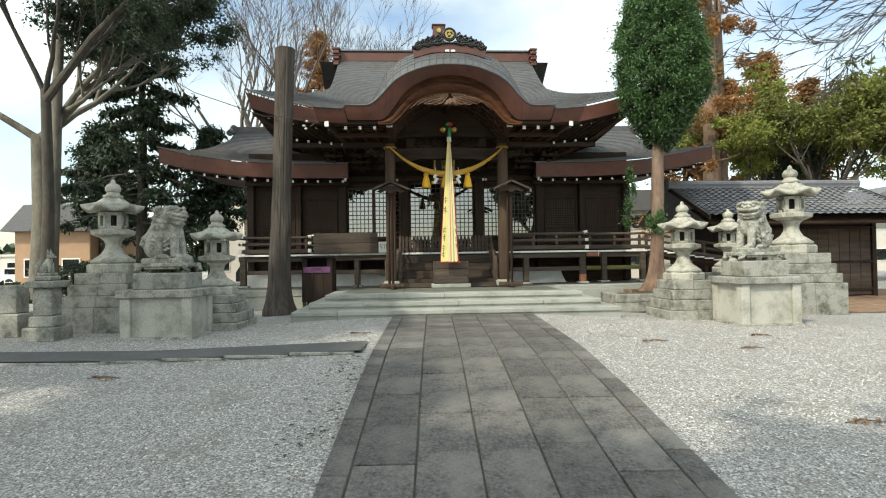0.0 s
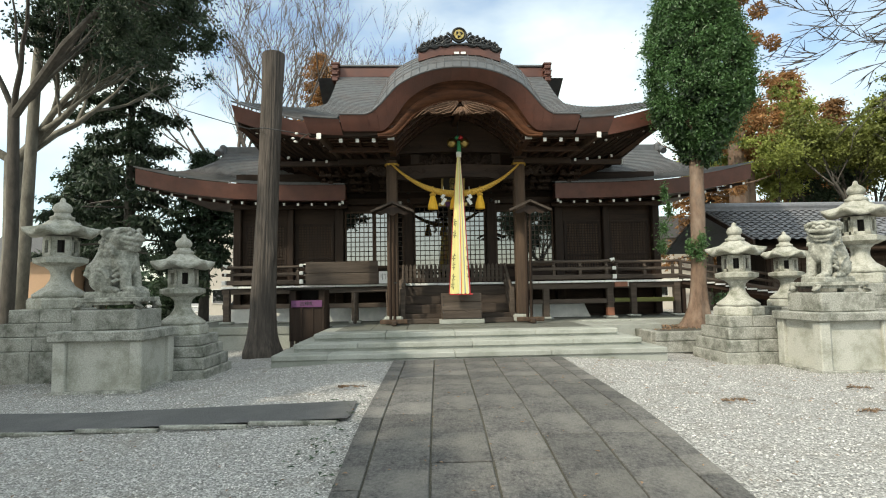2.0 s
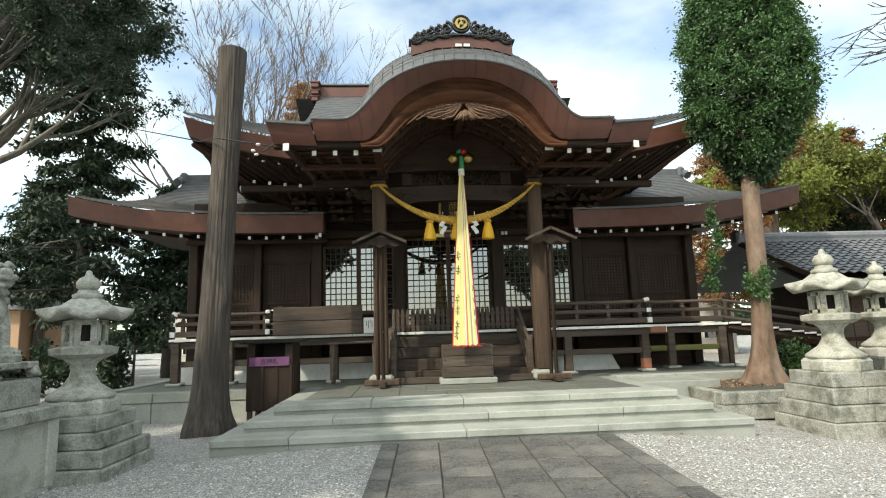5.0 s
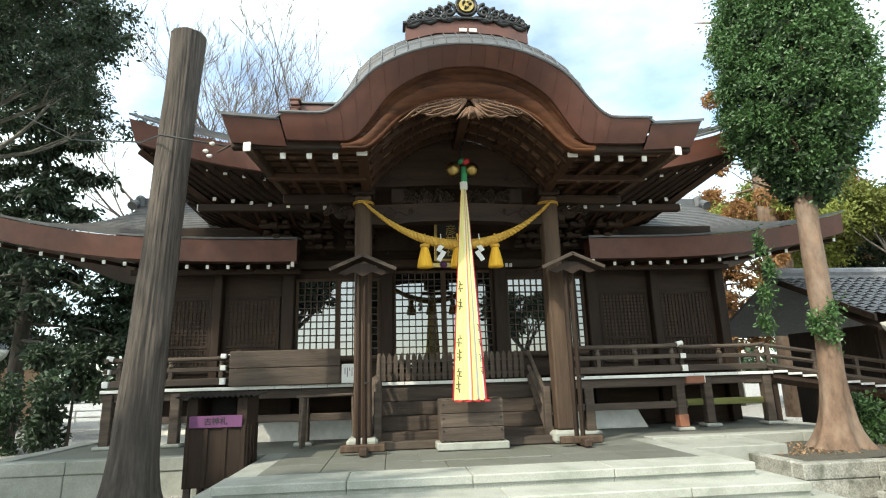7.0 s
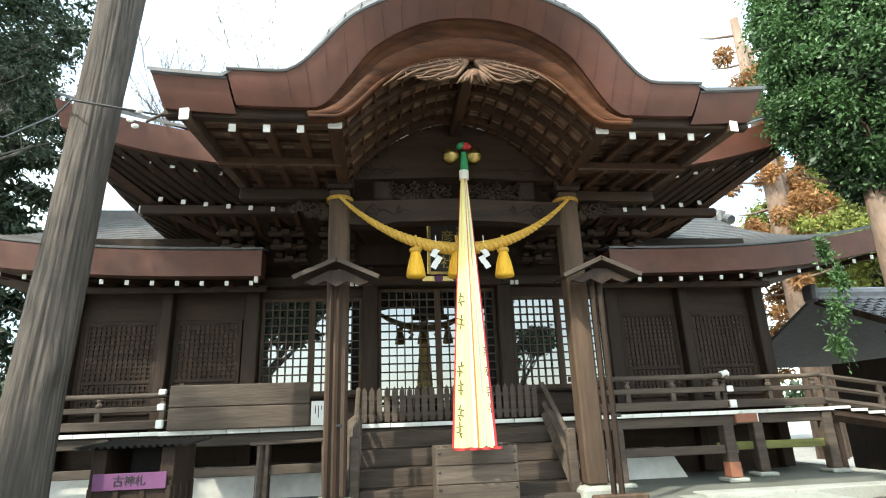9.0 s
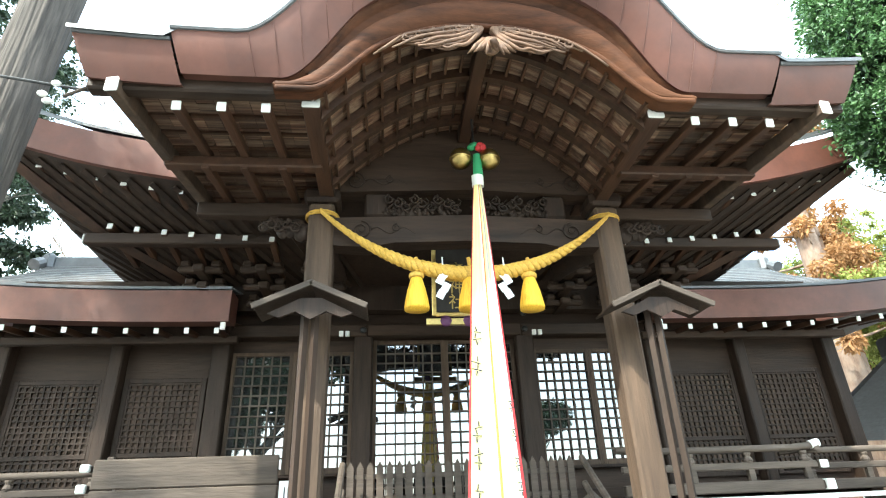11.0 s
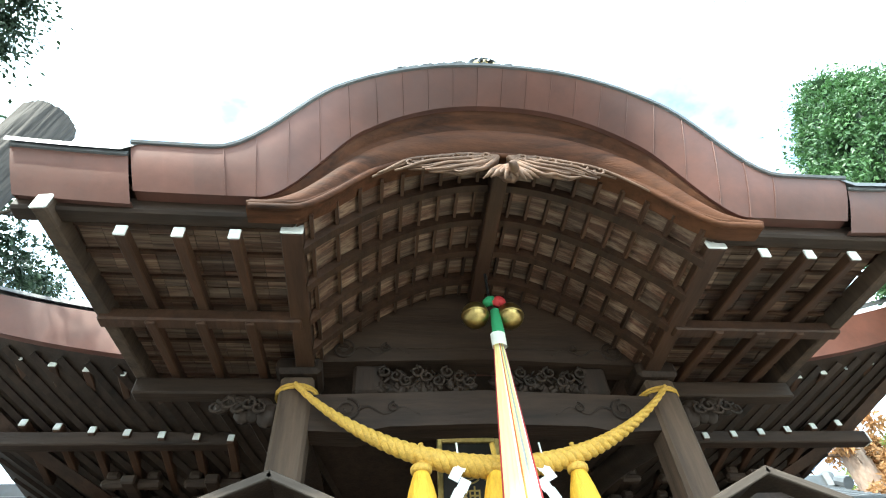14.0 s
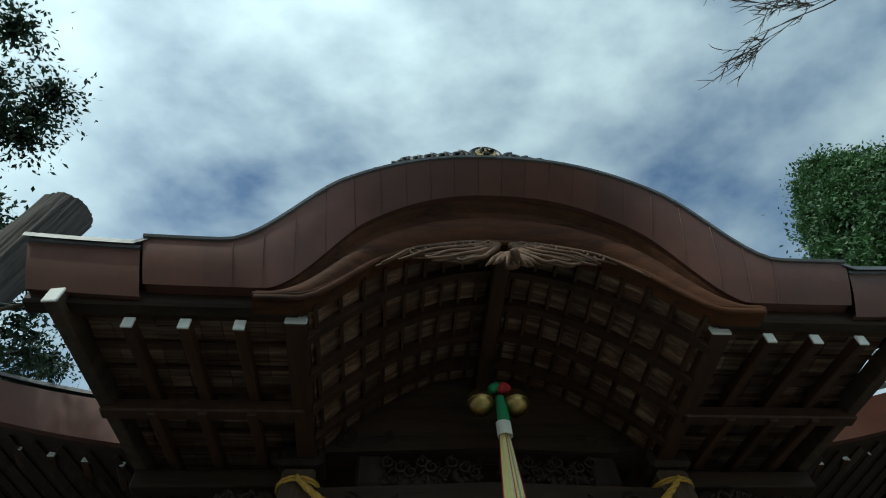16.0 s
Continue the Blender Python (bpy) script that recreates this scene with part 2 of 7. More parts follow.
def gravel_material():
    m = bpy.data.materials.new("pale_gravel")
    m.use_nodes = True
    n, l = m.node_tree.nodes, m.node_tree.links
    b = n["Principled BSDF"]
    co = n.new("ShaderNodeTexCoord")
    v = n.new("ShaderNodeTexVoronoi")
    v.inputs["Scale"].default_value = 62
    l.new(co.outputs["Object"], v.inputs["Vector"])
    r = n.new("ShaderNodeValToRGB")
    e = r.color_ramp.elements
    e[0].position, e[0].color = 0.0, (0.135, 0.13, 0.122, 1)
    e[1].position, e[1].color = 1.0, (0.60, 0.585, 0.555, 1)
    e.new(0.3).color = (0.25, 0.242, 0.23, 1)
    e.new(0.75).color = (0.385, 0.373, 0.355, 1)
    sep = n.new("ShaderNodeSeparateColor")
    l.new(v.outputs["Color"], sep.inputs["Color"])
    l.new(sep.outputs["Red"], r.inputs["Fac"])
    s = n.new("ShaderNodeTexNoise")
    s.inputs["Scale"].default_value, s.inputs["Detail"].default_value, s.inputs["Roughness"].default_value = 1.3, 8, 0.7
    l.new(co.outputs["Object"], s.inputs["Vector"])
    sr = n.new("ShaderNodeValToRGB")
    sr.color_ramp.elements[0].position, sr.color_ramp.elements[1].position = 0.5, 0.72
    sr.color_ramp.elements[0].color, sr.color_ramp.elements[1].color = (0, 0, 0, 1), (0.7, 0.7, 0.7, 1)
    l.new(s.outputs["Fac"], sr.inputs["Fac"])
    mx = n.new("ShaderNodeMix")
    mx.data_type = "RGBA"
    l.new(sr.outputs["Color"], mx.inputs["Factor"])
    l.new(r.outputs["Color"], mx.inputs["A"])
    mx.inputs["B"].default_value = (0.20, 0.18, 0.15, 1)
    l.new(mx.outputs["Result"], b.inputs["Base Color"])
    b.inputs["Roughness"].default_value = 0.95
    bu = n.new("ShaderNodeBump")
    bu.inputs["Strength"].default_value, bu.inputs["Distance"].default_value = 0.9, 0.012
    l.new(v.outputs["Distance"], bu.inputs["Height"])
    bu.invert = True
    l.new(bu.outputs["Normal"], b.inputs["Normal"])
    return m


M_GRAVEL = gravel_material()


# ---- mesh helpers ----
class Shape:
    """Collects vertices and faces of one mesh."""

    def __init__(self):
        self.v, self.f = [], []

    def add(self, verts, faces):
        k = len(self.v)
        self.v.extend(tuple(p) for p in verts)
        self.f.extend(tuple(i + k for i in face) for face in faces)
        return self

    def box(self, c, s, c2=0.0, m=None):
        """A box round the middle c with the sides s, its edges cut by c2, turned by the matrix m about its middle."""
        x, y, z = s[0] / 2, s[1] / 2, s[2] / 2
        if c2 <= 0:
            pts = [Vector((a * x, b * y, d * z)) for a in (-1, 1) for b in (-1, 1) for d in (-1, 1)]
            faces = [(0, 1, 3, 2), (4, 6, 7, 5), (0, 4, 5, 1), (2, 3, 7, 6), (0, 2, 6, 4), (1, 5, 7, 3)]
        else:
            pts, idx = [], {}
            for a in (-1, 1):
                for b in (-1, 1):
                    for d in (-1, 1):
                        for ax in range(3):
                            q = [x - c2, y - c2, z - c2]
                            q[ax] += c2
                            idx[a, b, d, ax] = len(pts)
                            pts.append(Vector((a * q[0], b * q[1], d * q[2])))
            faces = []
            for ax in range(3):
                o1, o2 = [k for k in range(3) if k != ax]
                for sg in (-1, 1):
                    ring = []
                    for p, q in ((-1, -1), (1, -1), (1, 1), (-1, 1)):
                        key = [0, 0, 0]
                        key[ax], key[o1], key[o2] = sg, p, q
                        ring.append(idx[(*key, ax)])
                    faces.append(ring if (sg > 0) == (ax != 1) else ring[::-1])
            for ax in range(3):
                o1, o2 = [k for k in range(3) if k != ax]
                for p in (-1, 1):
                    for q in (-1, 1):
                        k1, k2 = [0, 0, 0], [0, 0, 0]
                        k1[o1] = k2[o1] = p
                        k1[o2] = k2[o2] = q
                        k1[ax], k2[ax] = -1, 1
                        faces.append((idx[(*k1, o1)], idx[(*k2, o1)], idx[(*k2, o2)], idx[(*k1, o2)]))
            for a in (-1, 1):
                for b in (-1, 1):
                    for d in (-1, 1):
                        faces.append(tuple(idx[a, b, d, k] for k in range(3)))
        c = Vector(c)
        return self.add([(m @ p if m else p) + c for p in pts], faces)

    def tube(self, path, radii, n=8, cap=True, flat=(1, 1)):
        path = [Vector(p) for p in path]
        if not hasattr(radii, "__len__"):
            radii = [radii] * len(path)
        rings, k = [], len(self.v)
        for i, p in enumerate(path):
            d = (path[min(i + 1, len(path) - 1)] - path[max(i - 1, 0)]).normalized()
            u = d.cross(Vector((0, 0, 1)) if abs(d.z) < 0.95 else Vector((0, 1, 0))).normalized()
            w = d.cross(u).normalized()
            for j in range(n):
                a = 2 * math.pi * j / n
                self.v.append(tuple(p + (u * math.cos(a) * flat[0] + w * math.sin(a) * flat[1]) * radii[i]))
        for i in range(len(path) - 1):
            for j in range(n):
                a, b = k + i * n + j, k + i * n + (j + 1) % n
                self.f.append((a, b, b + n, a + n))
        if cap:
            self.f.append(tuple(range(k + n - 1, k - 1, -1)))
            e = k + (len(path) - 1) * n
            self.f.append(tuple(range(e, e + n)))
        return self

    def lathe(self, profile, n=24, c=(0, 0, 0), turn=0.0, lift=None):
        """A turned or many-sided body from (radius, height) pairs; lift(angle, radius) adds height."""
        k = len(self.v)
        for r, z in profile:
            for j in range(n):
                a = turn + 2 * math.pi * j / n
                self.v.append((c[0] + r * math.cos(a), c[1] + r * math.sin(a), c[2] + z + (lift(a, r) if lift else 0)))
        for i in range(len(profile) - 1):
            for j in range(n):
                a, b = k + i * n + j, k + i * n + (j + 1) % n
                self.f.append((a, b, b + n, a + n))
        self.f.append(tuple(range(k + n - 1, k - 1, -1)))
        e = k + (len(profile) - 1) * n
        self.f.append(tuple(range(e, e + n)))
        return self

    def grid(self, fn, nu, nv):
        k = len(self.v)
        for i in range(nu + 1):
            for j in range(nv + 1):
                self.v.append(tuple(fn(i / nu, j / nv)))
        for i in range(nu):
            for j in range(nv):
                a = k + i * (nv + 1) + j
                self.f.append((a, a + nv + 1, a + nv + 2, a + 1))
        return self

    def ball(self, c, r, n=12, s=(1, 1, 1), m=None):
        k = len(self.v)
        h = n // 2
        for i in range(h + 1):
            t = math.pi * i / h
            for j in range(n):
                a = 2 * math.pi * j / n
                p = Vector((math.sin(t) * math.cos(a) * r * s[0], math.sin(t) * math.sin(a) * r * s[1], math.cos(t) * r * s[2]))
                if m:
                    p = m @ p
                self.v.append(tuple(p + Vector(c)))
        for i in range(h):
            for j in range(n):
                a, b = k + i * n + j, k + i * n + (j + 1) % n
                self.f.append((a, a + n, b + n, b))
        return self

    def prism(self, outline, y0, y1, hole=False):
        """An outline of (x, z) pairs pulled from y0 to y1."""
        k, n = len(self.v), len(outline)
        for y in (y0, y1):
            self.v.extend((x, y, z) for x, z in outline)
        self.f.append(tuple(range(k, k + n)))
        self.f.append(tuple(range(k + 2 * n - 1, k + n - 1, -1)))
        for j in range(n):
            a, b = k + j, k + (j + 1) % n
            self.f.append((b, a, a + n, b + n))
        return self

    def mesh(self, name, mat, smooth=False):
        me = bpy.data.meshes.new(name)
        me.from_pydata(self.v, [], self.f)
        for one in (mat if isinstance(mat, (list, tuple)) else [mat]):
            me.materials.append(one)
        if smooth:
            me.shade_smooth()
        me.update()
        return me


def fix_normals(me):
    bm = bmesh.new()
    bm.from_mesh(me)
    bmesh.ops.recalc_face_normals(bm, faces=bm.faces)
    bm.to_mesh(me)
    bm.free()


def thing(name, at=(0, 0, 0), label="", category="", group="", kind=""):
    ob = new(name)
    ob.empty_display_size = 0.2
    ob.location = at
    return tagged(ob, label, category, group, kind)


def part(name, shape, mat, parent=None, label="", smooth=False, fix=True):
    me = shape.mesh(name, mat, smooth)
    if fix:
        fix_normals(me)
    ob = new(name, me)
    ob.parent = parent
    if label:
        ob["label"] = label
    return ob


def share(name, me, parent, m, label=""):
    ob = new(name, me)
    ob.parent = parent
    ob.matrix_basis = m
    if label:
        ob["label"] = label
    return ob


def whole(name, shape, mat, label, category, group="", kind="", smooth=False, fix=True):
    return tagged(part(name, shape, mat, None, "", smooth, fix), label, category, group, kind)


def text_mesh(body, size, mat, name, parent, m, upright=False):
    cu = bpy.data.curves.new(name, "FONT")
    cu.body = "\n".join(body) if upright else body
    cu.size, cu.align_x, cu.align_y, cu.extrude = size, "CENTER", "CENTER", 0.004
    cu.space_line = 0.95
    tmp = new(name + "_curve", cu)
    me = bpy.data.meshes.new_from_object(tmp.evaluated_get(bpy.context.evaluated_depsgraph_get()))
    bpy.data.objects.remove(tmp)
    me.materials.clear()
    me.materials.append(mat)
    ob = new(name, me)
    ob.parent = parent
    ob.matrix_basis = m
    return ob


def wave(x, y, s=1.0, seed=0.0):
    return noise.noise(Vector((x * s + seed, y * s - seed, seed * 1.7)))


# ---- ground ----
def path_z(y):
    """The court falls away gently towards its entrance."""
    return -0.34 * min(1.15, max(0.0, (8.5 - y) / 4.7)) ** 1.3


def ground_z(x, y):
    if x > 0:
        z = -0.22 * min(1, max(0, (x - 1.9) / 3.6))
    else:
        z = -0.13 * min(1, max(0, (-x - 1.9) / 3.6))
    return z + path_z(y)


def axis(lo, hi, fine_lo, fine_hi, step):
    a = [lo, lo * 0.4 + fine_lo * 0.6] + list(np.arange(fine_lo, fine_hi + 1e-6, step)) + [hi * 0.4 + fine_hi * 0.6, hi]
    return a


def build_ground():
    s = Shape()
    xs, ys = axis(-900, 900, -16, 16, 0.5), axis(-900, 900, -6, 20, 0.5)
    for x in xs:
        for y in ys:
            s.v.append((x, y, ground_z(x, y) - 0.008 + (0.015 * wave(x, y, 0.7) if abs(x) < 16 and abs(y) < 20 else 0)))
    n = len(ys)
    for i in range(len(xs) - 1):
        for j in range(n - 1):
            a = i * n + j
            s.f.append((a, a + n, a + n + 1, a + 1))
    whole("ground", s, M_GRAVEL, "pale grey gravel ground with scattered leaves", "ground", kind="structure", smooth=True)


build_ground()

# dark asphalt strip that meets the path from the side, with pale kerb stones
strip = tagged(new("pavement"), "dark asphalt strip crossing the gravel to the path", "pavement", kind="structure")


def strip_y(x):
    return 8.30 + 0.10 * (-1.8 - x) * 0.9


s = Shape()
s.grid(lambda u, v: (-1.85 - u * 22, strip_y(-1.85 - u * 22) + v * 0.95, ground_z(-1.85 - u * 22, 9) + 0.03), 44, 2)
part("asphalt_surface", s, M_ASPH, strip)
s = Shape()
x = -1.95
while x > -23:
    ln = 0.9 + 0.1 * random.random()
    s.box((x - ln / 2, strip_y(x - ln / 2) - 0.07, ground_z(x, 8.5) - 0.002), (ln - 0.02, 0.055, 0.045), 0.01, Matrix.Rotation(-0.09, 3, "Z"))
    x -= ln
part("kerb", s, M_STONE, strip)

# ---- stone steps and terrace ----
terrace = tagged(new("terrace"), "pale granite terrace with three broad steps before the hall", "steps", kind="structure")
for k, (z0, z1, y0, xw, cuts) in enumerate(((-0.35, 0.15, 13.33, 4.0, (-2.9, -0.35, 1.6)), (0.10, 0.315, 13.86, 3.68, (-2.35, 0.05, 2.2)), (0.28, 0.48, 14.38, 3.36, (-1.8, -0.28, 1.5)))):
    edges = [-xw] + list(cuts) + [xw]
    for a, b in zip(edges, edges[1:]):
        s = Shape().box(((a + b) / 2, y0 + 0.36, (z0 + z1 - 0.05) / 2), (b - a - 0.006, 0.64, z1 - z0 - 0.05))
        s.box(((a + b) / 2, y0 + 0.34, z1 - 0.055), (b - a - 0.006, 0.68, 0.11), 0.014)
        part("step_stone", s, M_STEP, terrace)
    for sx in (-1, 1):
        s = Shape().box((sx * (xw - 0.19), y0 + 0.68 + 1.2, (z0 + z1) / 2), (0.38, 2.4, z1 - z0), 0.012)
        part("side_stone", s, M_STEP, terrace)
s = Shape().box((0, 16.3, 0.06), (6.4, 2.6, 0.8))
part("terrace_bed", s, M_SLAB, terrace)
xs = [-3.0, -2.2, -1.35, -0.5, 0.35, 1.2, 2.05, 3.0]
for a, b in zip(xs, xs[1:]):
    for c, d in ((15.05, 15.85), (15.85, 16.65), (16.65, 17.5)):
        s = Shape().box(((a + b) / 2, (c + d) / 2, 0.465), (b - a - 0.008, d - c - 0.008, 0.04), 0.006)
        part("slab", s, M_SLAB, terrace)
s = Shape().box((0.1, 16.05, 0.492), (1.9, 0.9, 0.03), 0.01)
part("threshold_slab", s, M_SLAB, terrace)

base = tagged(new("foundation"), "low granite foundation terrace under the wooden hall", "foundation", kind="structure")
s = Shape().box((-0.2, 23.6, 0.0), (15.6, 12.2, 0.92))
part("foundation_bed", s, M_SLAB, base)
for row, (y0, z0, z1) in enumerate(((17.42, 0.28, 0.485), (17.45, -0.3, 0.275))):
    x = -8.1
    while x < 7.6:
        ln = min(1.25 + 0.3 * random.random(), 7.75 - x)
        if not (-3.3 < x + ln / 2 < 3.3):
            part("edge_stone", Shape().box((x + ln / 2, y0 + 0.17, (z0 + z1) / 2), (ln - 0.01, 0.36, z1 - z0), 0.012), M_STEP, base)
        x += ln
for sx, xe in ((-1, -8.1), (1, 7.75)):
    y = 17.7
    while y < 24:
        part("edge_stone", Shape().box((xe - sx * 0.17, y + 0.7, 0.38), (0.36, 1.38, 0.205), 0.012), M_STEP, base)
        part("edge_stone", Shape().box((xe - sx * 0.19, y + 0.9, -0.02), (0.36, 1.38, 0.58), 0.012), M_STEP, base)
        y += 1.4
# apron slabs beside the steps
for x0, x1, y0, y1, zt in ((3.45, 5.2, 16.3, 17.45, 0.43), (-4.4, -3.45, 16.9, 17.45, 0.36)):
    part("apron_slab", Shape().box(((x0 + x1) / 2, (y0 + y1) / 2, zt - 0.35), (x1 - x0, y1 - y0, 0.7), 0.012), M_STEP, base)

# ---- the hall ----
hall = thing("shrine_hall", (0, 20.4, 0.5), "old dark wooden shrine hall with curved brown copper roofs", "shrine")


def hp(name, shape, mat, label="", parent=None, smooth=False):
    """A part of the hall, given in world metres."""
    p = part(name, shape, mat, parent or hall, label, smooth)
    if parent is None:
        p.location = -hall.location
    return p


WALL_Y = 20.4


def gap_wall(x0, x1, z0, z1, mat=M_WOODH):
    s = Shape().box(((x0 + x1) / 2, WALL_Y + 0.12, (z0 + z1) / 2), (x1 - x0, 0.16, z1 - z0))
    hp("wall", s, mat)


# walls above, below and beside the openings
gap_wall(-7.0, 7.0, 4.20, 5.3)
gap_wall(-7.0, 7.0, 0.47, 1.60)
for a, b, lo, hi in ((-7.0, -3.6, 1.6, 4.2), (3.6, 7.0, 1.6, 4.2), (-3.6, -1.28, 1.6, 2.12), (1.28, 3.6, 1.6, 2.12), (-3.6, -1.28, 4.02, 4.2), (1.28, 3.6, 4.02, 4.2)):
    gap_wall(a, b, lo, hi)
for sx in (-1, 1):
    hp("side_wall", Shape().box((sx * 6.95, 24.6, 2.9), (0.16, 8.2, 4.8)), M_WOOD)
hp("rear_wall", Shape().box((0, 28.6, 4.0), (14, 0.16, 7.0)), M_WOOD)
# near-black floor and added screen put the room's shade into colour
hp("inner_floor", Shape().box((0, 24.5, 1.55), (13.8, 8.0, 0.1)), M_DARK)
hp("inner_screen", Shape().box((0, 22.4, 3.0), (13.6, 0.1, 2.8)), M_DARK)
for sx in (-1, 1):
    hp("upper_wall", Shape().box((sx * 3.9, 22.0, 5.6), (0.2, 3.4, 1.4)), M_WOOD)

# columns of the front
for x, w in ((-6.9, 0.24), (-5.2, 0.2), (-3.62, 0.28), (-1.36, 0.30), (1.36, 0.30), (3.62, 0.28), (5.2, 0.2), (6.9, 0.24)):
    hp("column", Shape().box((x, WALL_Y - 0.04, 2.95), (w, 0.3, 2.7), 0.02), M_WOOD)
    hp("column_foot", Shape().box((x, WALL_Y - 0.02, 1.05), (w, 0.28, 1.1), 0.02), M_WOOD)
for z, h, d in ((4.32, 0.2, 0.28), (1.72, 0.16, 0.26), (4.75, 0.16, 0.25)):
    for a, b in ((-7.05, -3.5), (-3.5, -1.3), (-1.3, 1.3), (1.3, 3.5), (3.5, 7.05)):
        hp("tie_beam", Shape().box(((a + b) / 2, WALL_Y - 0.1, z), (b - a - 0.004, d, h), 0.015), M_WOODH)
# round nail covers
nail = Shape().lathe([(0.055, 0), (0.05, 0.02), (0.02, 0.035), (0.0, 0.036)], 12)
nail_me = nail.mesh("nail_cover", M_BLACKM, True)
for x in (-3.62, -1.36, 1.36, 3.62):
    for z in (4.32, 4.60):
        share("nail_cover", nail_me, hall, Matrix.Translation(Vector((x, WALL_Y - 0.255, z)) - hall.location) @ pose(0, 0, 0, 90))
# painted white beam ends on the columns
for x in (-1.62, 1.62):
    hp("painted_beam_end", Shape().box((x, WALL_Y - 0.24, 4.26), (0.07, 0.06, 0.09), 0.006), M_WHITE, "white painted beam end")
    hp("painted_beam_end", Shape().box((x - 0.1, WALL_Y - 0.24, 4.26), (0.07, 0.06, 0.09), 0.006), M_WHITE, "white painted beam end")


def lattice_window(name, x0, x1, z0, z1, nx, nz, label, open_part=0.0, transom=0):
    w = part(name, Shape().box(((x0 + x1) / 2, -0.02, z0 - 0.025), (x1 - x0, 0.16, 0.045), 0.006), M_WOOD, hall, label)
    w.location = Vector((0, WALL_Y, 0)) - hall.location
    f = 0.06
    for a, b, c, d in ((x0, x0 + f, z0, z1), (x1 - f, x1, z0, z1), (x0 + f, x1 - f, z0, z0 + f * 1.4), (x0 + f, x1 - f, z1 - f, z1)):
        part("window_frame", Shape().box(((a + b) / 2, 0.02, (c + d) / 2), (b - a, 0.07, d - c), 0.006), M_WORN, w)
    part("pane", Shape().box(((x0 + x1) / 2, 0.045, (z0 + z1) / 2), (x1 - x0 - 2 * f, 0.006, z1 - z0 - 2 * f)), M_GLASS, w, "glass pane reflecting trees and sky")
    bars = Shape()
    for i in range(1, nx):
        x = x0 + f + (x1 - x0 - 2 * f) * i / nx
        bars.box((x, 0.02, (z0 + z1) / 2), (0.022, 0.035, z1 - z0 - 2 * f))
    for j in range(1, nz):
        z = z0 + f * 1.4 + (z1 - z0 - 2.4 * f) * j / nz
        bars.box(((x0 + x1) / 2, 0.012, z), (x1 - x0 - 2 * f, 0.03, 0.022))
    part("lattice", bars, M_GREYW, w)
    return w


for k, (a, b) in enumerate(((-1.2, 0.0), (0.0, 1.2))):
    lattice_window("window", a, b, 1.66, 4.2, 7, 15, "tall lattice glass door with dark wooden bars")
lattice_window("window", -3.47, -2.5, 2.14, 4.02, 6, 11, "sliding lattice window with dark wooden bars")
lattice_window("window", -2.5, -1.52, 2.14, 4.02, 6, 11, "sliding lattice window with dark wooden bars")
lattice_window("window", 1.52, 2.5, 2.14, 4.02, 6, 11, "sliding lattice window with dark wooden bars")
lattice_window("window", 2.5, 3.47, 2.14, 4.02, 6, 11, "sliding lattice window with dark wooden bars")


def shutter(x0, x1, z0, z1):
    w = part("lattice_shutter", Shape().box(((x0 + x1) / 2, 0.03, (z0 + z1) / 2), (x1 - x0, 0.03, z1 - z0)), M_WORN, hall, "closed wooden lattice shutter backed with boards")
    w.location = Vector((0, WALL_Y, 0)) - hall.location
    for a, b, c, d in ((x0, x0 + 0.07, z0, z1), (x1 - 0.07, x1, z0, z1), (x0 + 0.07, x1 - 0.07, z1 - 0.07, z1), (x0 + 0.07, x1 - 0.07, z0, z0 + 0.07), (x0 + 0.07, x1 - 0.07, z0 + 0.55, z0 + 0.62)):
        part("shutter_frame", Shape().box(((a + b) / 2, 0.0, (c + d) / 2), (b - a, 0.06, d - c), 0.006), M_WOOD, w)
    bars = Shape()
    n = int((x1 - x0) / 0.085)
    for i in range(1, n):
        bars.box((x0 + (x1 - x0) * i / n, -0.004, (z0 + z1) / 2), (0.026, 0.035, z1 - z0 - 0.02))
    n = int((z1 - z0) / 0.085)
    for i in range(1, n):
        bars.box(((x0 + x1) / 2, -0.002, z0 + (z1 - z0) * i / n), (x1 - x0 - 0.02, 0.035, 0.026))
    part("lattice", bars, M_WOOD, w)


for a, b in ((-6.68, -5.34), (-5.06, -3.82), (3.82, 5.06), (5.34, 6.68)):
    shutter(a, b, 1.9, 3.62)
hp("strip_lamp", Shape().box((4.9, WALL_Y - 0.3, 4.12), (0.42, 0.07, 0.06), 0.02), M_WHITE, "unlit white strip lamp")


# ---- roofs ----
def courses(fn, n, nu, lip=0.022):
    """A roof skin of n overlapping courses. fn(u, v): u along the eave, v from the eave (0) to the top (1)."""
    made = []
    for k in range(n):
        s = Shape()
        made.append(s)
        v0, v1 = k / n, (k + 1) / n
        lo, hi, und = [], [], []
        for i in range(nu + 1):
            a, b = Vector(fn(i / nu, v0)), Vector(fn(i / nu, min(1.0, v1 + 0.15 / n)))
            lo.append(a + Vector((0, -0.004, lip)))
            hi.append(b)
            und.append(a + Vector((0, 0.0, -0.012)))
        o = len(s.v)
        s.v.extend(tuple(p) for p in und + lo + hi)
        m = nu + 1
        for i in range(nu):
            s.f.append((o + i, o + i + 1, o + m + i + 1, o + m + i))
            s.f.append((o + m + i, o + m + i + 1, o + 2 * m + i + 1, o + 2 * m + i))
    return made


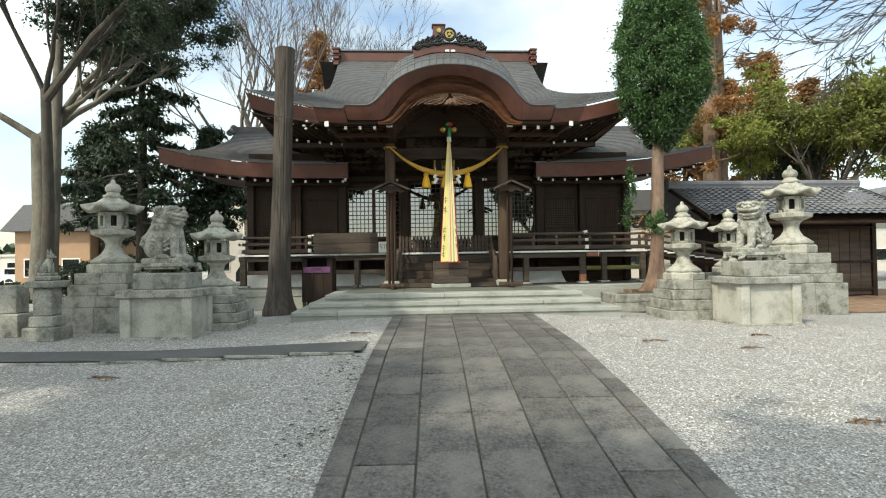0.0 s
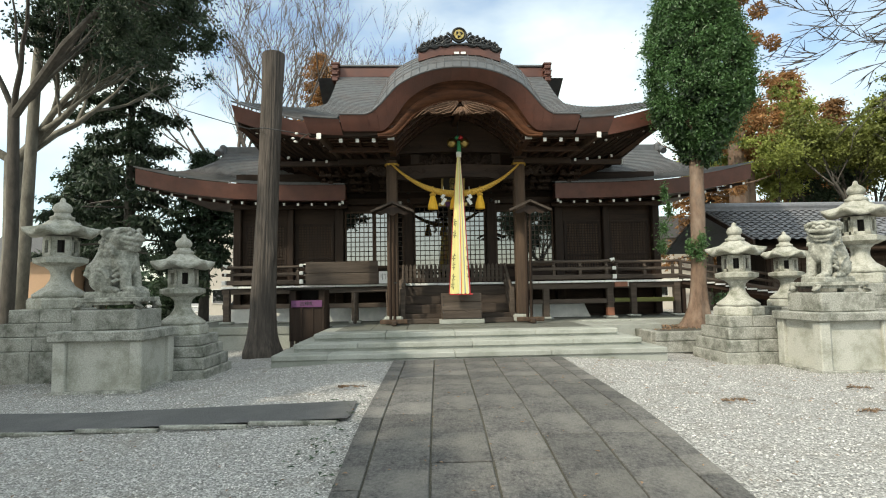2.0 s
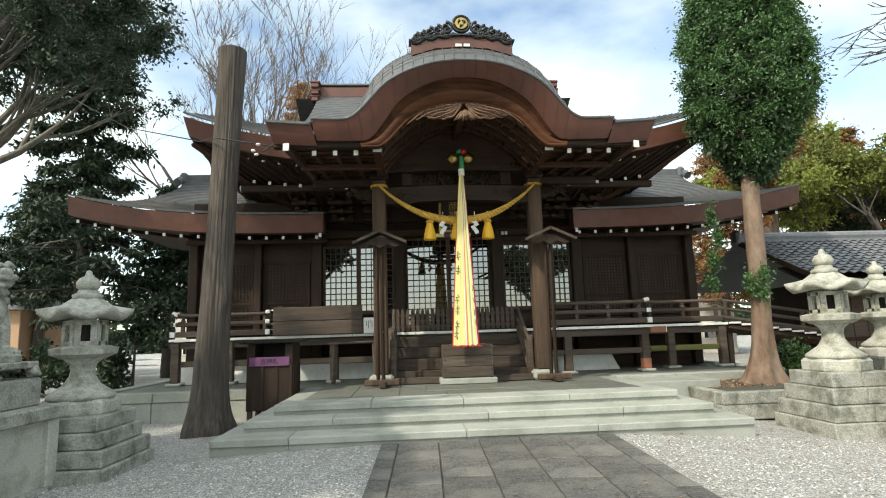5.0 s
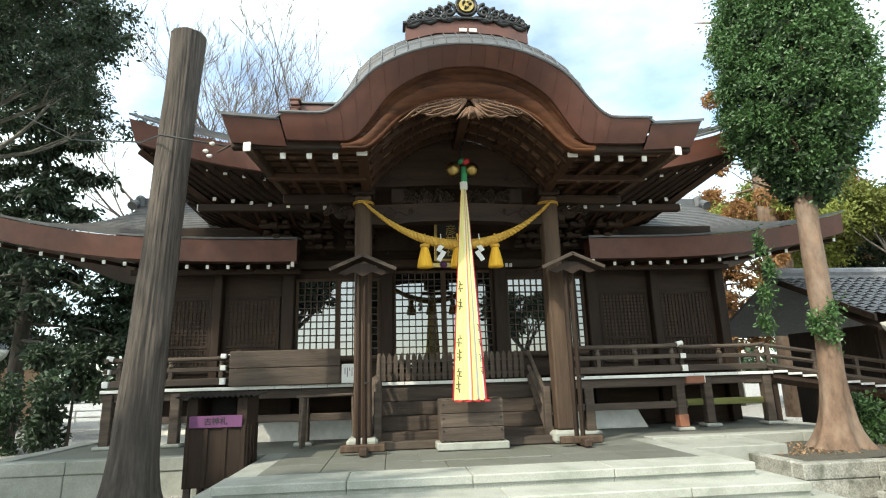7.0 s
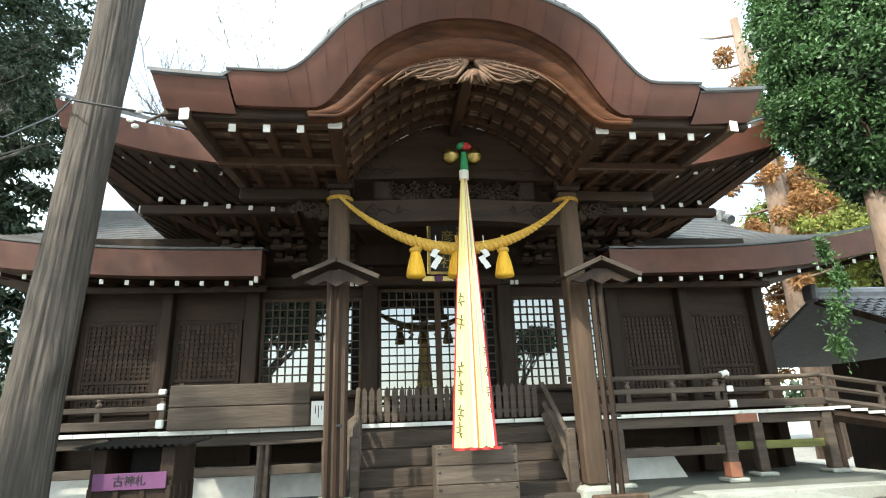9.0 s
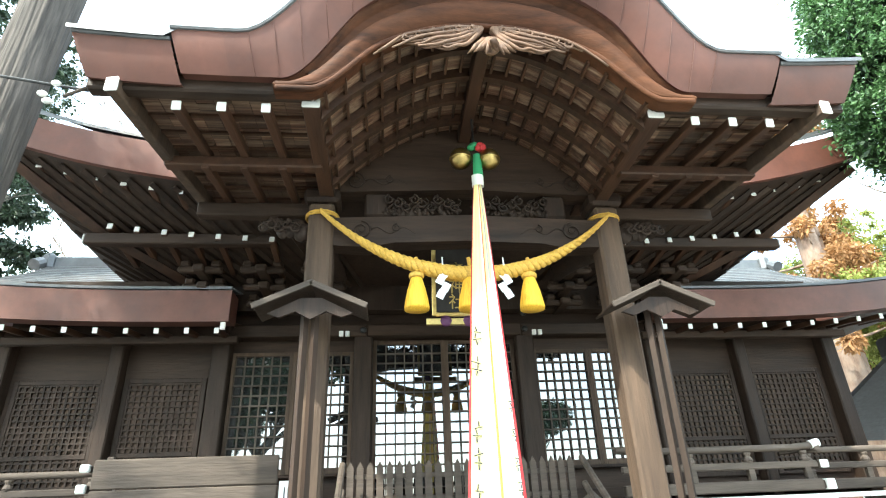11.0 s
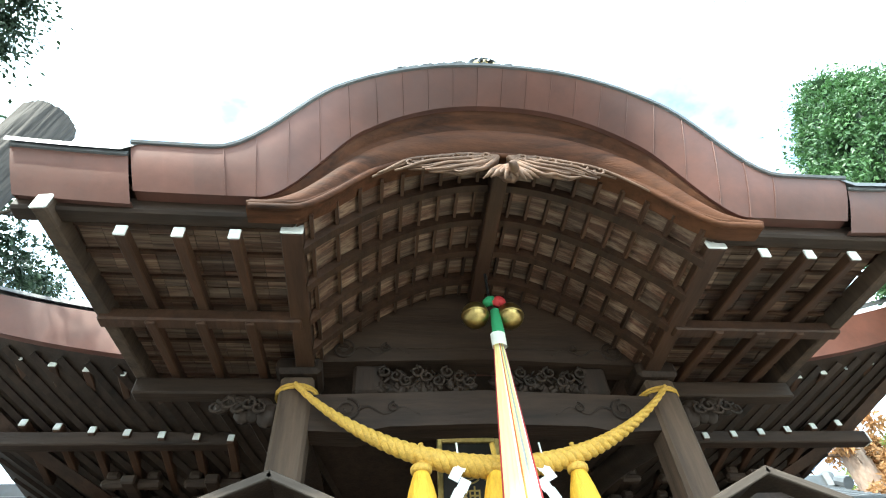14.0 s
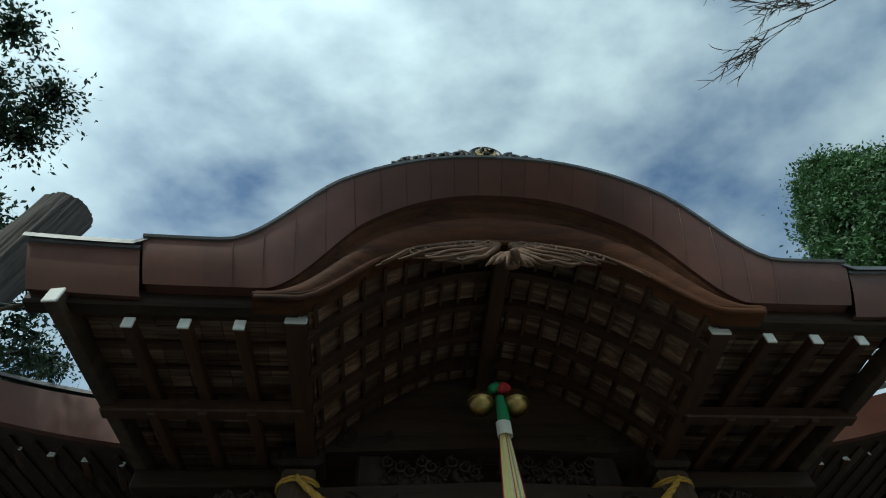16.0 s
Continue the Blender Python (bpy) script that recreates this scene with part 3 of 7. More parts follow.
def hump(x):
    """Height of the undulating gable's curve, 1 at the middle and 0 at its feet."""
    x = abs(x)
    if x < 1.45:
        return 1 - 0.36 * (x / 1.45) ** 2.3
    if x < 2.3:
        t = (x - 1.45) / 0.85
        h00, h10 = 2 * t ** 3 - 3 * t ** 2 + 1, t ** 3 - 2 * t ** 2 + t
        return 0.64 * h00 - 0.571 * 0.85 * 1.15 * h10
    return 0.0


def tip(x):
    return 0.07 * max(0, (abs(x) - 2.4) / 1.4) ** 2


def f_top(x):
    h = hump(x)
    return Vector((x, 15.02 - 0.36 * h, 5.56 + 1.0 * h + tip(x)))


def f_bot(x):
    h = hump(x / 0.87)
    return Vector((x * 0.97, 15.20 - 0.26 * h, 5.21 + 1.15 * h + tip(x)))


porch = thing("porch_roof", (0, 17.2, 4.9), "brown copper porch roof with an undulating gable", "roof")


def pp(name, shape, mat, label="", smooth=False):
    p = part(name, shape, mat, porch, label, smooth)
    p.location = -porch.location
    return p


# fascia in sheets with standing seams
edges = [-3.74, -2.9] + [-2.9 + 5.8 * i / 26 for i in range(1, 26)] + [2.9, 3.74]
for a, b in zip(edges, edges[1:]):
    s = Shape()
    far = abs((a + b) / 2) > 2.9
    off = 0.0 if not far else 0.05

    def face(u, v, a=a, b=b, off=off):
        x = a + (b - a) * u
        p = f_bot(x) * (1 - v) + f_top(x) * v
        return p + Vector((0, -0.05 * math.sin(math.pi * v) * 0.4 + off, -0.09 * (off > 0)))

    s.grid(face, 6, 4)
    s.grid(lambda u, v: face(u, 1.0) + Vector((0, v * 0.10, 0.0 + 0.03 * v)), 6, 1)
    s.grid(lambda u, v: face(u, 0.0) + Vector((0, v * 0.20, 0.02)), 6, 1)
    pp("fascia_sheet", s, M_COPPER, "", True)
    if abs(a) > 2.3:
        continue
    seam = Shape().tube([face(0.0, k / 5) + Vector((0, -0.004, 0)) for k in range(6)], 0.004, 5)
    pp("standing_seam", seam, M_COPPER)
s = Shape()
s.tube([f_top(-2.9 + 5.8 * i / 60) + Vector((0, -0.005, 0.012)) for i in range(61)], 0.022, 6)
pp("roof_edge_roll", s, M_ROOF)
for sx in (-1, 1):
    s = Shape().tube([f_top(sx * (2.9 + 0.84 * i / 10)) + Vector((0, 0.045, -0.078)) for i in range(11)], 0.022, 6)
    pp("roof_edge_roll", s, M_ROOF)
    s = Shape().grid(lambda u, v: f_bot(sx * 3.74) * (1 - v) + f_top(sx * 3.74) * v + Vector((-sx * 0.8 * u, 0.05 + 1.7 * u, -0.09 + 0.36 * u)), 8, 2)
    pp("verge_sheet", s, M_COPPER)


def porch_skin(u, v):
    x = -3.77 + 7.54 * u
    h = hump(x)
    a = f_top(x)
    z_flat = a.z + 1.25 * v ** 1.15
    z_hump = a.z + 0.70 * min(1, v / 0.18) ** 0.75 + 0.2 * v
    xs = x if abs(x) < 2.9 else math.copysign(2.9 + (abs(x) - 2.9) * (1 - 0.85 * min(1, v / 0.4)), x)
    return Vector((xs, a.y + (19.2 - a.y) * v, z_flat + (max(z_flat, z_hump) - z_flat) * min(1.0, h / 0.35) ** 0.55 + 0.012 - 0.09 * (abs(x) > 2.9)))


for one in courses(porch_skin, 30, 64, 0.03):
    pp("roof_course", one, M_ROOF)

# standing seams over the thick edge of the gable's roof
for i in range(23):
    u = (-2.15 + 4.3 * i / 22 + 3.77) / 7.54
    pp("roof_seam", Shape().tube([porch_skin(u, 0.17 * k / 7) + Vector((0, -0.01, 0.03)) for k in range(8)], 0.009, 4), M_ROOF)

# crest box and ornament over the gable
s = Shape()
top = [(-0.99, 6.88), (-0.99, 7.19), (-0.8, 7.22), (-0.4, 7.27), (0, 7.29), (0.4, 7.27), (0.8, 7.22), (0.99, 7.19), (0.99, 6.88), (0.5, 7.03), (0, 7.06), (-0.5, 7.03)]
s.prism([(x, z) for x, z in top], 15.08, 18.5)
pp("crest_box", s, M_COPPER, "red brown copper ridge box")
s = Shape()
for i in range(24):
    x0, x1 = -1.03 + 2.06 * i / 24, -1.03 + 2.06 * (i + 1) / 24
    z = 7.345 - 0.13 * (abs(x0 + x1) / 2 / 1.06) ** 1.8
    s.box(((x0 + x1) / 2, 15.16, z - 0.05), (x1 - x0 + 0.01, 0.26, 0.03))
pp("crest_cap", s, M_BLACKM)


def scroll(s, cx, cz, y, r, sign, turns=1.6, thick=0.03, n=26):
    pts, rad = [], []
    for i in range(n):
        t = i / (n - 1)
        a = sign * (t * turns * 2 * math.pi) + math.pi * (0.5 if sign > 0 else 0.5)
        q = r * (1 - 0.85 * t)
        pts.append((cx + q * math.cos(a), y - 0.03 * t, cz + q * math.sin(a)))
        rad.append(thick * (1 - 0.5 * t))
    s.tube(pts, rad, 7)


s = Shape()
for sx in (-1, 1):
    for cx, cz, r in ((0.30, 7.52, 0.13), (0.47, 7.47, 0.11), (0.62, 7.42, 0.115), (0.76, 7.37, 0.09), (0.88, 7.33, 0.085), (0.38, 7.38, 0.07), (0.94, 7.27, 0.05)):
        scroll(s, sx * cx, cz - 0.08, 15.06, r, sx, 1.5, 0.034)
        s.ball((sx * cx, 15.10, cz - 0.10), r * 0.8, 10, (1, 0.5, 1))
    s.tube([(sx * (0.1 + 0.86 * i / 14), 15.08, 7.29 + 0.03 * math.sin(i * 1.4) - 0.16 * (i / 14) ** 2) for i in range(15)], 0.045, 7)
s.lathe([(0.19, 0), (0.19, 0.05), (0.16, 0.07), (0.155, 0.05), (0, 0.05)], 24)
k = len(s.v) - 24 * 5
for i in range(k, len(s.v)):
    x, y, z = s.v[i]
    s.v[i] = (x, 15.10 - z, 7.53 + y)
pp("crest_ornament", s, M_BLACKM, "blackened metal ornament of curling clouds", True)
s = Shape().lathe([(0.125, 0), (0.12, 0.02), (0.0, 0.03)], 20)
s.v = [(x, 15.05 - z, 7.53 + y) for x, y, z in s.v]
pp("crest_disc", s, M_GOLD, "gold disc")
s = Shape()
for k in range(3):
    a0 = k * 2.094
    s.tube([(0.065 * math.cos(a0 + t * 0.25) * (1 - 0.03 * t) , 15.015, 7.53 + 0.065 * math.sin(a0 + t * 0.25) * (1 - 0.03 * t)) for t in range(7)], [0.03, 0.028, 0.022, 0.017, 0.012, 0.008, 0.004], 6)
pp("crest_mark", s, M_BLACKM)
# small copper plates under the crest
pp("name_plate", Shape().box((-0.07, 15.04, 7.07), (0.12, 0.02, 0.06), 0.004), M_WHITE)
pp("name_plate", Shape().box((0.09, 15.04, 7.07), (0.12, 0.02, 0.06), 0.004), M_WHITE)


# barge board under the copper fascia
def hafu_low(x):
    h = hump(x * 1.36)
    return 5.09 + 0.86 * h


s = Shape()
def barge(x, v):
    """The board's face: a rolled lower half, and an upper moulding that steps back under the copper."""
    top = f_bot(x / 0.97)
    back = 0.0 if v < 0.52 else (0.09 if v < 0.86 else 0.03)
    y = 15.21 - 0.25 * v * hump(x / 0.87) - 0.035 * math.sin(math.pi * min(1.0, v / 0.52)) + back
    return Vector((x, y, hafu_low(x) + (top.z + 0.03 - hafu_low(x)) * v))


BARGE = (0.0, 0.1, 0.2, 0.3, 0.4, 0.48, 0.515, 0.525, 0.65, 0.8, 0.855, 0.865, 1.0)
s.grid(lambda u, v: barge(-2.0 + 4.0 * u, BARGE[round(v * 12)]), 110, 12)
s.grid(lambda u, v: (lambda x: Vector((x, 15.21 + 0.14 * v, hafu_low(x))))(-2.0 + 4.0 * u), 110, 1)
s.grid(lambda u, v: (lambda x: Vector((x, 15.35, hafu_low(x) + 0.5 * v)))(-2.0 + 4.0 * u), 110, 1)
for sx in (-1, 1):
    s.grid(lambda u, v: barge(sx * 2.0, BARGE[round(v * 12)]) * (1 - u) + Vector((sx * 2.0, 15.35, hafu_low(2.0) + 0.19 * v)) * u, 1, 12)
pp("barge_board", s, M_HAFU, "curved reddish wooden barge board", True)
s = Shape()
for o, r in ((0.05, 0.022), (0.0, 0.03)):
    s.tube([(-1.98 + 3.96 * i / 110, 15.195, hafu_low(-1.98 + 3.96 * i / 110) + o) for i in range(111)], r, 6)
pp("barge_moulding", s, M_HAFU, smooth=True)
for sx in (-1, 1):
    s = Shape()
    s.box((sx * 2.66, 15.37, 5.20), (1.98, 0.14, 0.17), 0.02)
    pp("eave_beam", s, M_WOODH)

# carved bird under the gable
s = Shape()
rng = random.Random(5)
s.ball((0.03, 15.22, 5.72), 0.10, 14, (1.0, 0.7, 1.1))
s.tube([(0.03, 15.19, 5.72), (0.05, 15.13, 5.66), (0.03, 15.09, 5.66), (-0.01, 15.05, 5.62)], [0.05, 0.045, 0.04, 0.008], 8)
for i in range(9):
    q = -0.16 + 0.04 * i
    s.tube([(0.03 + q * 0.4, 15.2, 5.78), (0.03 + q, 15.17, 5.66 - 0.02 * (i % 2)), (0.03 + q * 1.5, 15.19, 5.58 + 0.02 * (i % 3))], [0.03, 0.026, 0.006], 6)
for sx in (-1, 1):
    for i in range(13):
        pts, rad = [], []
        ln = (0.98 - 0.045 * i) * (0.85 + 0.3 * rng.random())
        ph, am = rng.uniform(0, 6.28), rng.uniform(0.010, 0.026)
        for k in range(16):
            q = k / 15
            x = 0.05 + ln * q
            pts.append((sx * x, 15.19 - 0.04 * math.sin(2.5 * q) + 0.02 * (i % 3), hafu_low(x) - (0.02 + 0.021 * i) * math.sin(math.pi * (0.25 + 0.75 * (1 - q))) ** 0.8 - 0.03 + am * q * math.sin(13 * q + ph) + 0.03 * max(0, q - 0.8) * (i % 3 - 1) * 5))
            rad.append(0.021 * (1 - 0.75 * q) + 0.005)
        s.tube(pts, rad, 6)
    for i in range(6):
        x = 0.16 + 0.13 * i
        scroll(s, sx * x, hafu_low(x) - 0.07, 15.17, 0.055, sx, 1.3, 0.016, 14)
pp("carved_bird", s, M_CARVE, "carved wooden bird with spread wings", True)

# curved ribs and boards of the vault


def vault_z(x):
    return 4.98 + 1.0 * math.cos(math.pi * min(1, abs(x) / 1.62) / 2) ** 0.85


s = Shape()
n_b = 18
for j in range(n_b):
    a0, a1 = -1.6 + 3.2 * j / n_b, -1.6 + 3.2 * (j + 1) / n_b
    for y0, y1 in ((15.3, 15.75), (15.75, 16.15), (16.15, 16.55), (16.55, 17.05)):
        dz = 0.012 * rng.random()
        pts = [(a0, y0, vault_z(a0) + 0.10 + dz), (a1, y0, vault_z(a1) + 0.10 + dz), (a1, y1, vault_z(a1) + 0.10 + dz), (a0, y1, vault_z(a0) + 0.10 + dz)]
        s.add(pts, [(0, 1, 2, 3)])
pp("vault_boards", s, M_BOARD, "pale worn boards of the vaulted soffit with painted lit patches")
s = Shape().grid(lambda u, v: (-1.66 + 3.32 * u, 15.3 + 1.8 * v, vault_z(-1.66 + 3.32 * u) + 0.14), 40, 1)
pp("vault_back", s, M_WOODY)
for y in (15.55, 15.95, 16.35, 16.75):
    s = Shape()
    s.grid(lambda u, v: (lambda x: (x, y - 0.035, vault_z(x) - 0.02 + 0.12 * v))(-1.6 + 3.2 * u), 40, 1)
    s.grid(lambda u, v: (lambda x: (x, y + 0.035, vault_z(x) - 0.02 + 0.12 * v))(-1.6 + 3.2 * u), 40, 1)
    s.grid(lambda u, v: (lambda x: (x, y - 0.035 + 0.07 * v, vault_z(x) - 0.02))(-1.6 + 3.2 * u), 40, 1)
    pp("curved_rib", s, M_WOODY)
s_b = Shape().box((0, 0, 0), (0.028, 1.72, 0.05))
batten = s_b.mesh("batten", M_WOODY)
for j in range(-9, 10):
    x = j * 0.172
    if j:
        share("batten", batten, porch, Matrix.Translation(Vector((x, 16.15, vault_z(x) + 0.06)) - porch.location))
pp("vault_ridge_beam", Shape().box((0, 16.15, 5.95), (0.15, 1.75, 0.2), 0.015), M_WOODY)
pp("gable_wall", Shape().prism([(-1.6, 5.3)] + [(-1.6 + 3.2 * i / 30, max(5.31, vault_z(-1.6 + 3.2 * i / 30) + 0.1)) for i in range(31)] + [(1.6, 5.3)], 17.04, 17.1), M_WOODH)

# beams with white painted ends, rafters and boards on both sides of the vault
end_cap = Shape().box((0, 0, 0), (0.085, 0.02, 0.10), 0.006).mesh("rafter_end", M_WHITE)


def rafter(x, y0, y1, z0, z1, w, h, mat=M_WOODY, name="rafter", capped=True, parent=None, holder=None, cap_scale=1.0):
    holder = holder or porch
    d = Vector((0, y1 - y0, z1 - z0))
    ang = math.atan2(z1 - z0, y1 - y0)
    r = part(name, Shape().box((0, 0, 0), (w, d.length, h), 0.01), mat, holder)
    r.matrix_basis = Matrix.Translation(Vector((x, (y0 + y1) / 2, (z0 + z1) / 2)) - holder.location) @ Matrix.Rotation(ang, 4, "X")
    if capped:
        c = share("painted_end", end_cap, r, Matrix.Translation((0, -d.length / 2 - 0.008, 0)) @ Matrix.Diagonal((w / 0.085 * cap_scale, 1, h / 0.10 * cap_scale, 1)), "white painted rafter end")
    return r


for sx in (-1, 1):
    rafter(sx * 1.69, 15.42, 17.15, 5.14, 5.10, 0.17, 0.17, name="porch_beam")
    for k, x in enumerate((2.10, 2.50, 2.90)):
        rafter(sx * x, 15.44, 16.45, 5.05, 5.17, 0.085, 0.095)
        rafter(sx * x, 16.35, 17.6, 5.02, 5.16, 0.085, 0.095, capped=False)
    # raking beam at the outer corner
    r = part("raking_beam", Shape().box((0, 0, 0), (0.11, 2.3, 0.17), 0.012), M_WORN, porch)
    r.matrix_basis = Matrix.Translation(Vector((sx * 3.28, 16.4, 5.13)) - porch.location) @ Matrix.Rotation(sx * 0.10, 4, "Z") @ Matrix.Rotation(0.0, 4, "X")
    share("painted_end", end_cap, r, Matrix.Translation((0, -1.16, 0)) @ Matrix.Diagonal((1.35, 1, 1.8, 1)), "white painted beam end")
    pp("cross_beam", Shape().box((sx * 2.5, 16.4, 5.06), (1.65, 0.13, 0.12), 0.015), M_WOODY)
    pp("cross_beam", Shape().box((sx * 2.42, 17.25, 4.94), (1.6, 0.16, 0.17), 0.015), M_WOODH)
    s = Shape()
    for i in range(9):
        for j in range(11):
            x = 1.8 + (3.3 - 1.8) * i / 9
            y = 15.42 + (17.5 - 15.42) * j / 11
            s.box((sx * (x + 0.083), y + 0.095, 5.225 + 0.01 * rng.random() + 0.06 * (j > 5)), (0.16, 0.182, 0.012))
    pp("soffit_boards", s, M_BOARD, "pale narrow soffit boards with painted lit patches")
    pp("soffit_backing", Shape().box((sx * 2.5, 16.6, 5.34), (1.75, 2.7, 0.05)), M_WOODY)
    for j in range(8):
        pp("soffit_batten", Shape().box((sx * 2.55, 15.5 + j * 0.27, 5.20), (1.5, 0.03, 0.03)), M_WOODY)

# posts of the porch
for sx in (-1, 1):
    p = thing("porch_post", (sx * 1.75, 17.2, 0.5), "square worn wooden porch post on a pale stone base", "post", "porch posts")
    part("post_shaft", Shape().box((0, 0, 2.34), (0.30, 0.30, 4.26), 0.03), M_WORN, p)
    part("base_stone", Shape().box((0, 0, 0.105), (0.52, 0.52, 0.21), 0.05), M_STEP, p)
    part("post_capital", Shape().box((0, 0, 4.56), (0.42, 0.42, 0.18), 0.04), M_WOOD, p)
    # carved nosing on the outer side
    s = Shape()
    for i in range(7):
        s.ball((sx * (0.22 + 0.07 * i), -0.03, 4.12 + 0.05 * math.sin(i * 1.7) + 0.02 * i), 0.12 - 0.008 * i, 10, (1, 0.7, 1))
    part("carved_nosing", s, M_WOOD, p, "carved lion-like beam nosing", True)
    s = Shape()
    for i in range(5):
        scroll(s, sx * (0.3 + 0.09 * i), 4.13 + 0.04 * (i % 2), -0.14, 0.07, sx, 1.4, 0.018, 14)
    part("nosing_curls", s, M_WOOD, p, "", True)
# beams between the posts
pp("rainbow_beam", Shape().prism([(-1.6, 4.42), (-1.2, 4.40), (-0.9, 4.46), (0, 4.49), (0.9, 4.46), (1.2, 4.40), (1.6, 4.42), (1.6, 4.78), (0, 4.84), (-1.6, 4.78)], 17.08, 17.32), M_WOODH, "curved tie beam with carved scrolls")
pp("upper_beam", Shape().prism([(-1.62, 5.12), (0, 5.18), (1.62, 5.12), (1.62, 5.38), (0, 5.46), (-1.62, 5.38)], 17.05, 17.3), M_WOODH)
s = Shape()
for sx in (-1, 1):
    for z, x0 in ((4.62, 1.28), (5.27, 1.36)):
        scroll(s, sx * x0, z, 17.045 if z > 5 else 17.075, 0.12, sx, 1.8, 0.014, 30)
        s.tube([(sx * (x0 - 0.1 - 0.55 * i / 12), 17.05 if z > 5 else 17.08, z + 0.04 * math.sin(i * 0.9)) for i in range(13)], [0.016 - 0.001 * i for i in range(13)], 6)
        scroll(s, sx * (x0 - 0.42), z + 0.03, 17.045 if z > 5 else 17.075, 0.06, -sx, 1.3, 0.011, 18)
pp("beam_scrolls", s, M_WOOD, smooth=True)
s = Shape()
for sx in (-1, 1):
    for i in range(26):
        x = sx * (0.12 + 0.035 * i + 0.02 * rng.random())
        z = 4.86 + 0.2 * rng.random() * (1 - i / 30)
        s.ball((x, 17.12, z), 0.035 + 0.03 * rng.random(), 8, (1.5, 0.8, 0.8), Matrix.Rotation(rng.random() * 3, 3, "Y"))
    for i in range(9):
        scroll(s, sx * (0.15 + 0.1 * i), 4.93 + 0.05 * (i % 3), 17.07, 0.07, sx if i % 2 else -sx, 1.4, 0.017, 16)
        s.tube([(sx * (0.12 + 0.1 * i + 0.05 * math.sin(k)), 17.08, 4.85 + 0.035 * k) for k in range(7)], [0.02 - 0.002 * k for k in range(7)], 6)
pp("frieze_carving", s, M_WOOD, "dark carved frieze of waves and leaves", True)
for x in (-1.1, 1.1):
    pp("frieze_strut", Shape().box((x, 17.18, 4.98), (0.3, 0.16, 0.32), 0.03), M_WOOD)

# curved tie beams from the posts back to the hall
for sx in (-1, 1):
    s = Shape()
    s.tube([(sx * 1.75, 17.3 + 3.0 * i / 12, 4.5 + 0.55 * math.sin(math.pi * i / 24)) for i in range(13)], 0.13, 8)
    hp("shrimp_beam", s, M_WOOD, smooth=True)


# main eave with fascia, soffit and rafter ends
def eave_z(x):
    return 5.98 + 0.72 * (abs(x) / 6.2) ** 3


s_main = Shape()
s_main.grid(lambda u, v: (lambda x: (x * (1 + 0.02 * v), 17.72 - 0.08 * v - 0.15 * (abs(x) / 6.2) ** 3, eave_z(x) - 0.46 + 0.46 * v))(-6.1 + 12.2 * u), 48, 2)
s_main.grid(lambda u, v: (lambda x: (x * 1.02, 17.64 - 0.15 * (abs(x) / 6.2) ** 3 + 0.12 * v, eave_z(x) + 0.02 * v))(-6.1 + 12.2 * u), 48, 1)
s_main.grid(lambda u, v: (lambda x: (x, 17.72 - 0.15 * (abs(x) / 6.2) ** 3 + 0.2 * v, eave_z(x) - 0.46))(-6.1 + 12.2 * u), 48, 1)
hp("main_fascia", s_main, M_COPPER, "brown copper eave fascia")
for sx in (-1, 1):
    s = Shape().grid(lambda u, v: (sx * (6.1 + 0.12 * v), 17.57 + 11.5 * u, eave_z(6.1) - 0.46 + 0.46 * v - 0.38 * math.sin(math.pi * min(1, u * 1.0)) ** 0.7), 20, 2)
    hp("side_fascia", s, M_COPPER)


def soffit(u, v):
    x = -6.1 + 12.2 * u
    o = Vector((x, 17.75 - 0.15 * (abs(x) / 6.2) ** 3, eave_z(x) - 0.44))
    i = Vector((x * 3.95 / 6.1, 19.9, 5.0))
    return o * (1 - v) + i * v + Vector((0, 0, -0.10 * math.sin(math.pi * v)))


hp("soffit", Shape().grid(soffit, 40, 8), M_WOOD)
for sx in (-1, 1):
    s = Shape().grid(lambda u, v: Vector((sx * 6.1, 17.57 + 9 * u, eave_z(6.1) - 0.44 - 0.38 * math.sin(math.pi * u) ** 0.7)) * (1 - v) + Vector((sx * 3.95, 19.9 + 5 * u, 5.0)) * v, 12, 6)
    hp("side_soffit", s, M_WOOD)
hp("hall_head_wall", Shape().box((0, 20.05, 5.3), (7.9, 0.2, 1.4)), M_WOOD)
for i in range(-15, 16):
    x = i * 0.375
    if abs(x) > 2.4:
        d = Vector(soffit((x + 6.1) / 12.2, 0.0))
        rafter(x, 17.93, 18.7, d.z - 0.09, d.z - 0.24, 0.085, 0.1, holder=hall, cap_scale=0.95)
    if 2.3 < abs(x) < 5.0:
        d = Vector(soffit((x + 6.1) / 12.2, 0.35))
        rafter(x, 18.55, 19.6, d.z - 0.10, d.z - 0.26, 0.085, 0.1, holder=hall, cap_scale=0.85)
# long rafters fanning to the corners, and stacked brackets on the wall
for i in range(-20, 21):
    x = i * 0.3
    if abs(x) > 1.9:
        a, b2 = Vector(soffit((x + 6.1) / 12.2, 0.06)), Vector(soffit((x + 6.1) / 12.2, 0.97))
        m2 = Vector(soffit((x + 6.1) / 12.2, 0.5))
        hp("long_rafter", Shape().tube([a - Vector((0, 0, 0.03)), m2 - Vector((0, 0, 0.03)), b2 - Vector((0, 0, 0.03))], 0.045, 4), M_WOOD)
for sx in (-1, 1):
    for k in range(9):
        y = 18.2 + 0.5 * k
        u = (y - 17.57) / 9
        a = Vector((sx * 6.0, y, eave_z(6.1) - 0.47 - 0.38 * math.sin(math.pi * u) ** 0.7))
        hp("side_rafter", Shape().tube([a, Vector((sx * 4.0, 19.9 + 0.55 * k, 4.95))], 0.045, 4), M_WOOD)
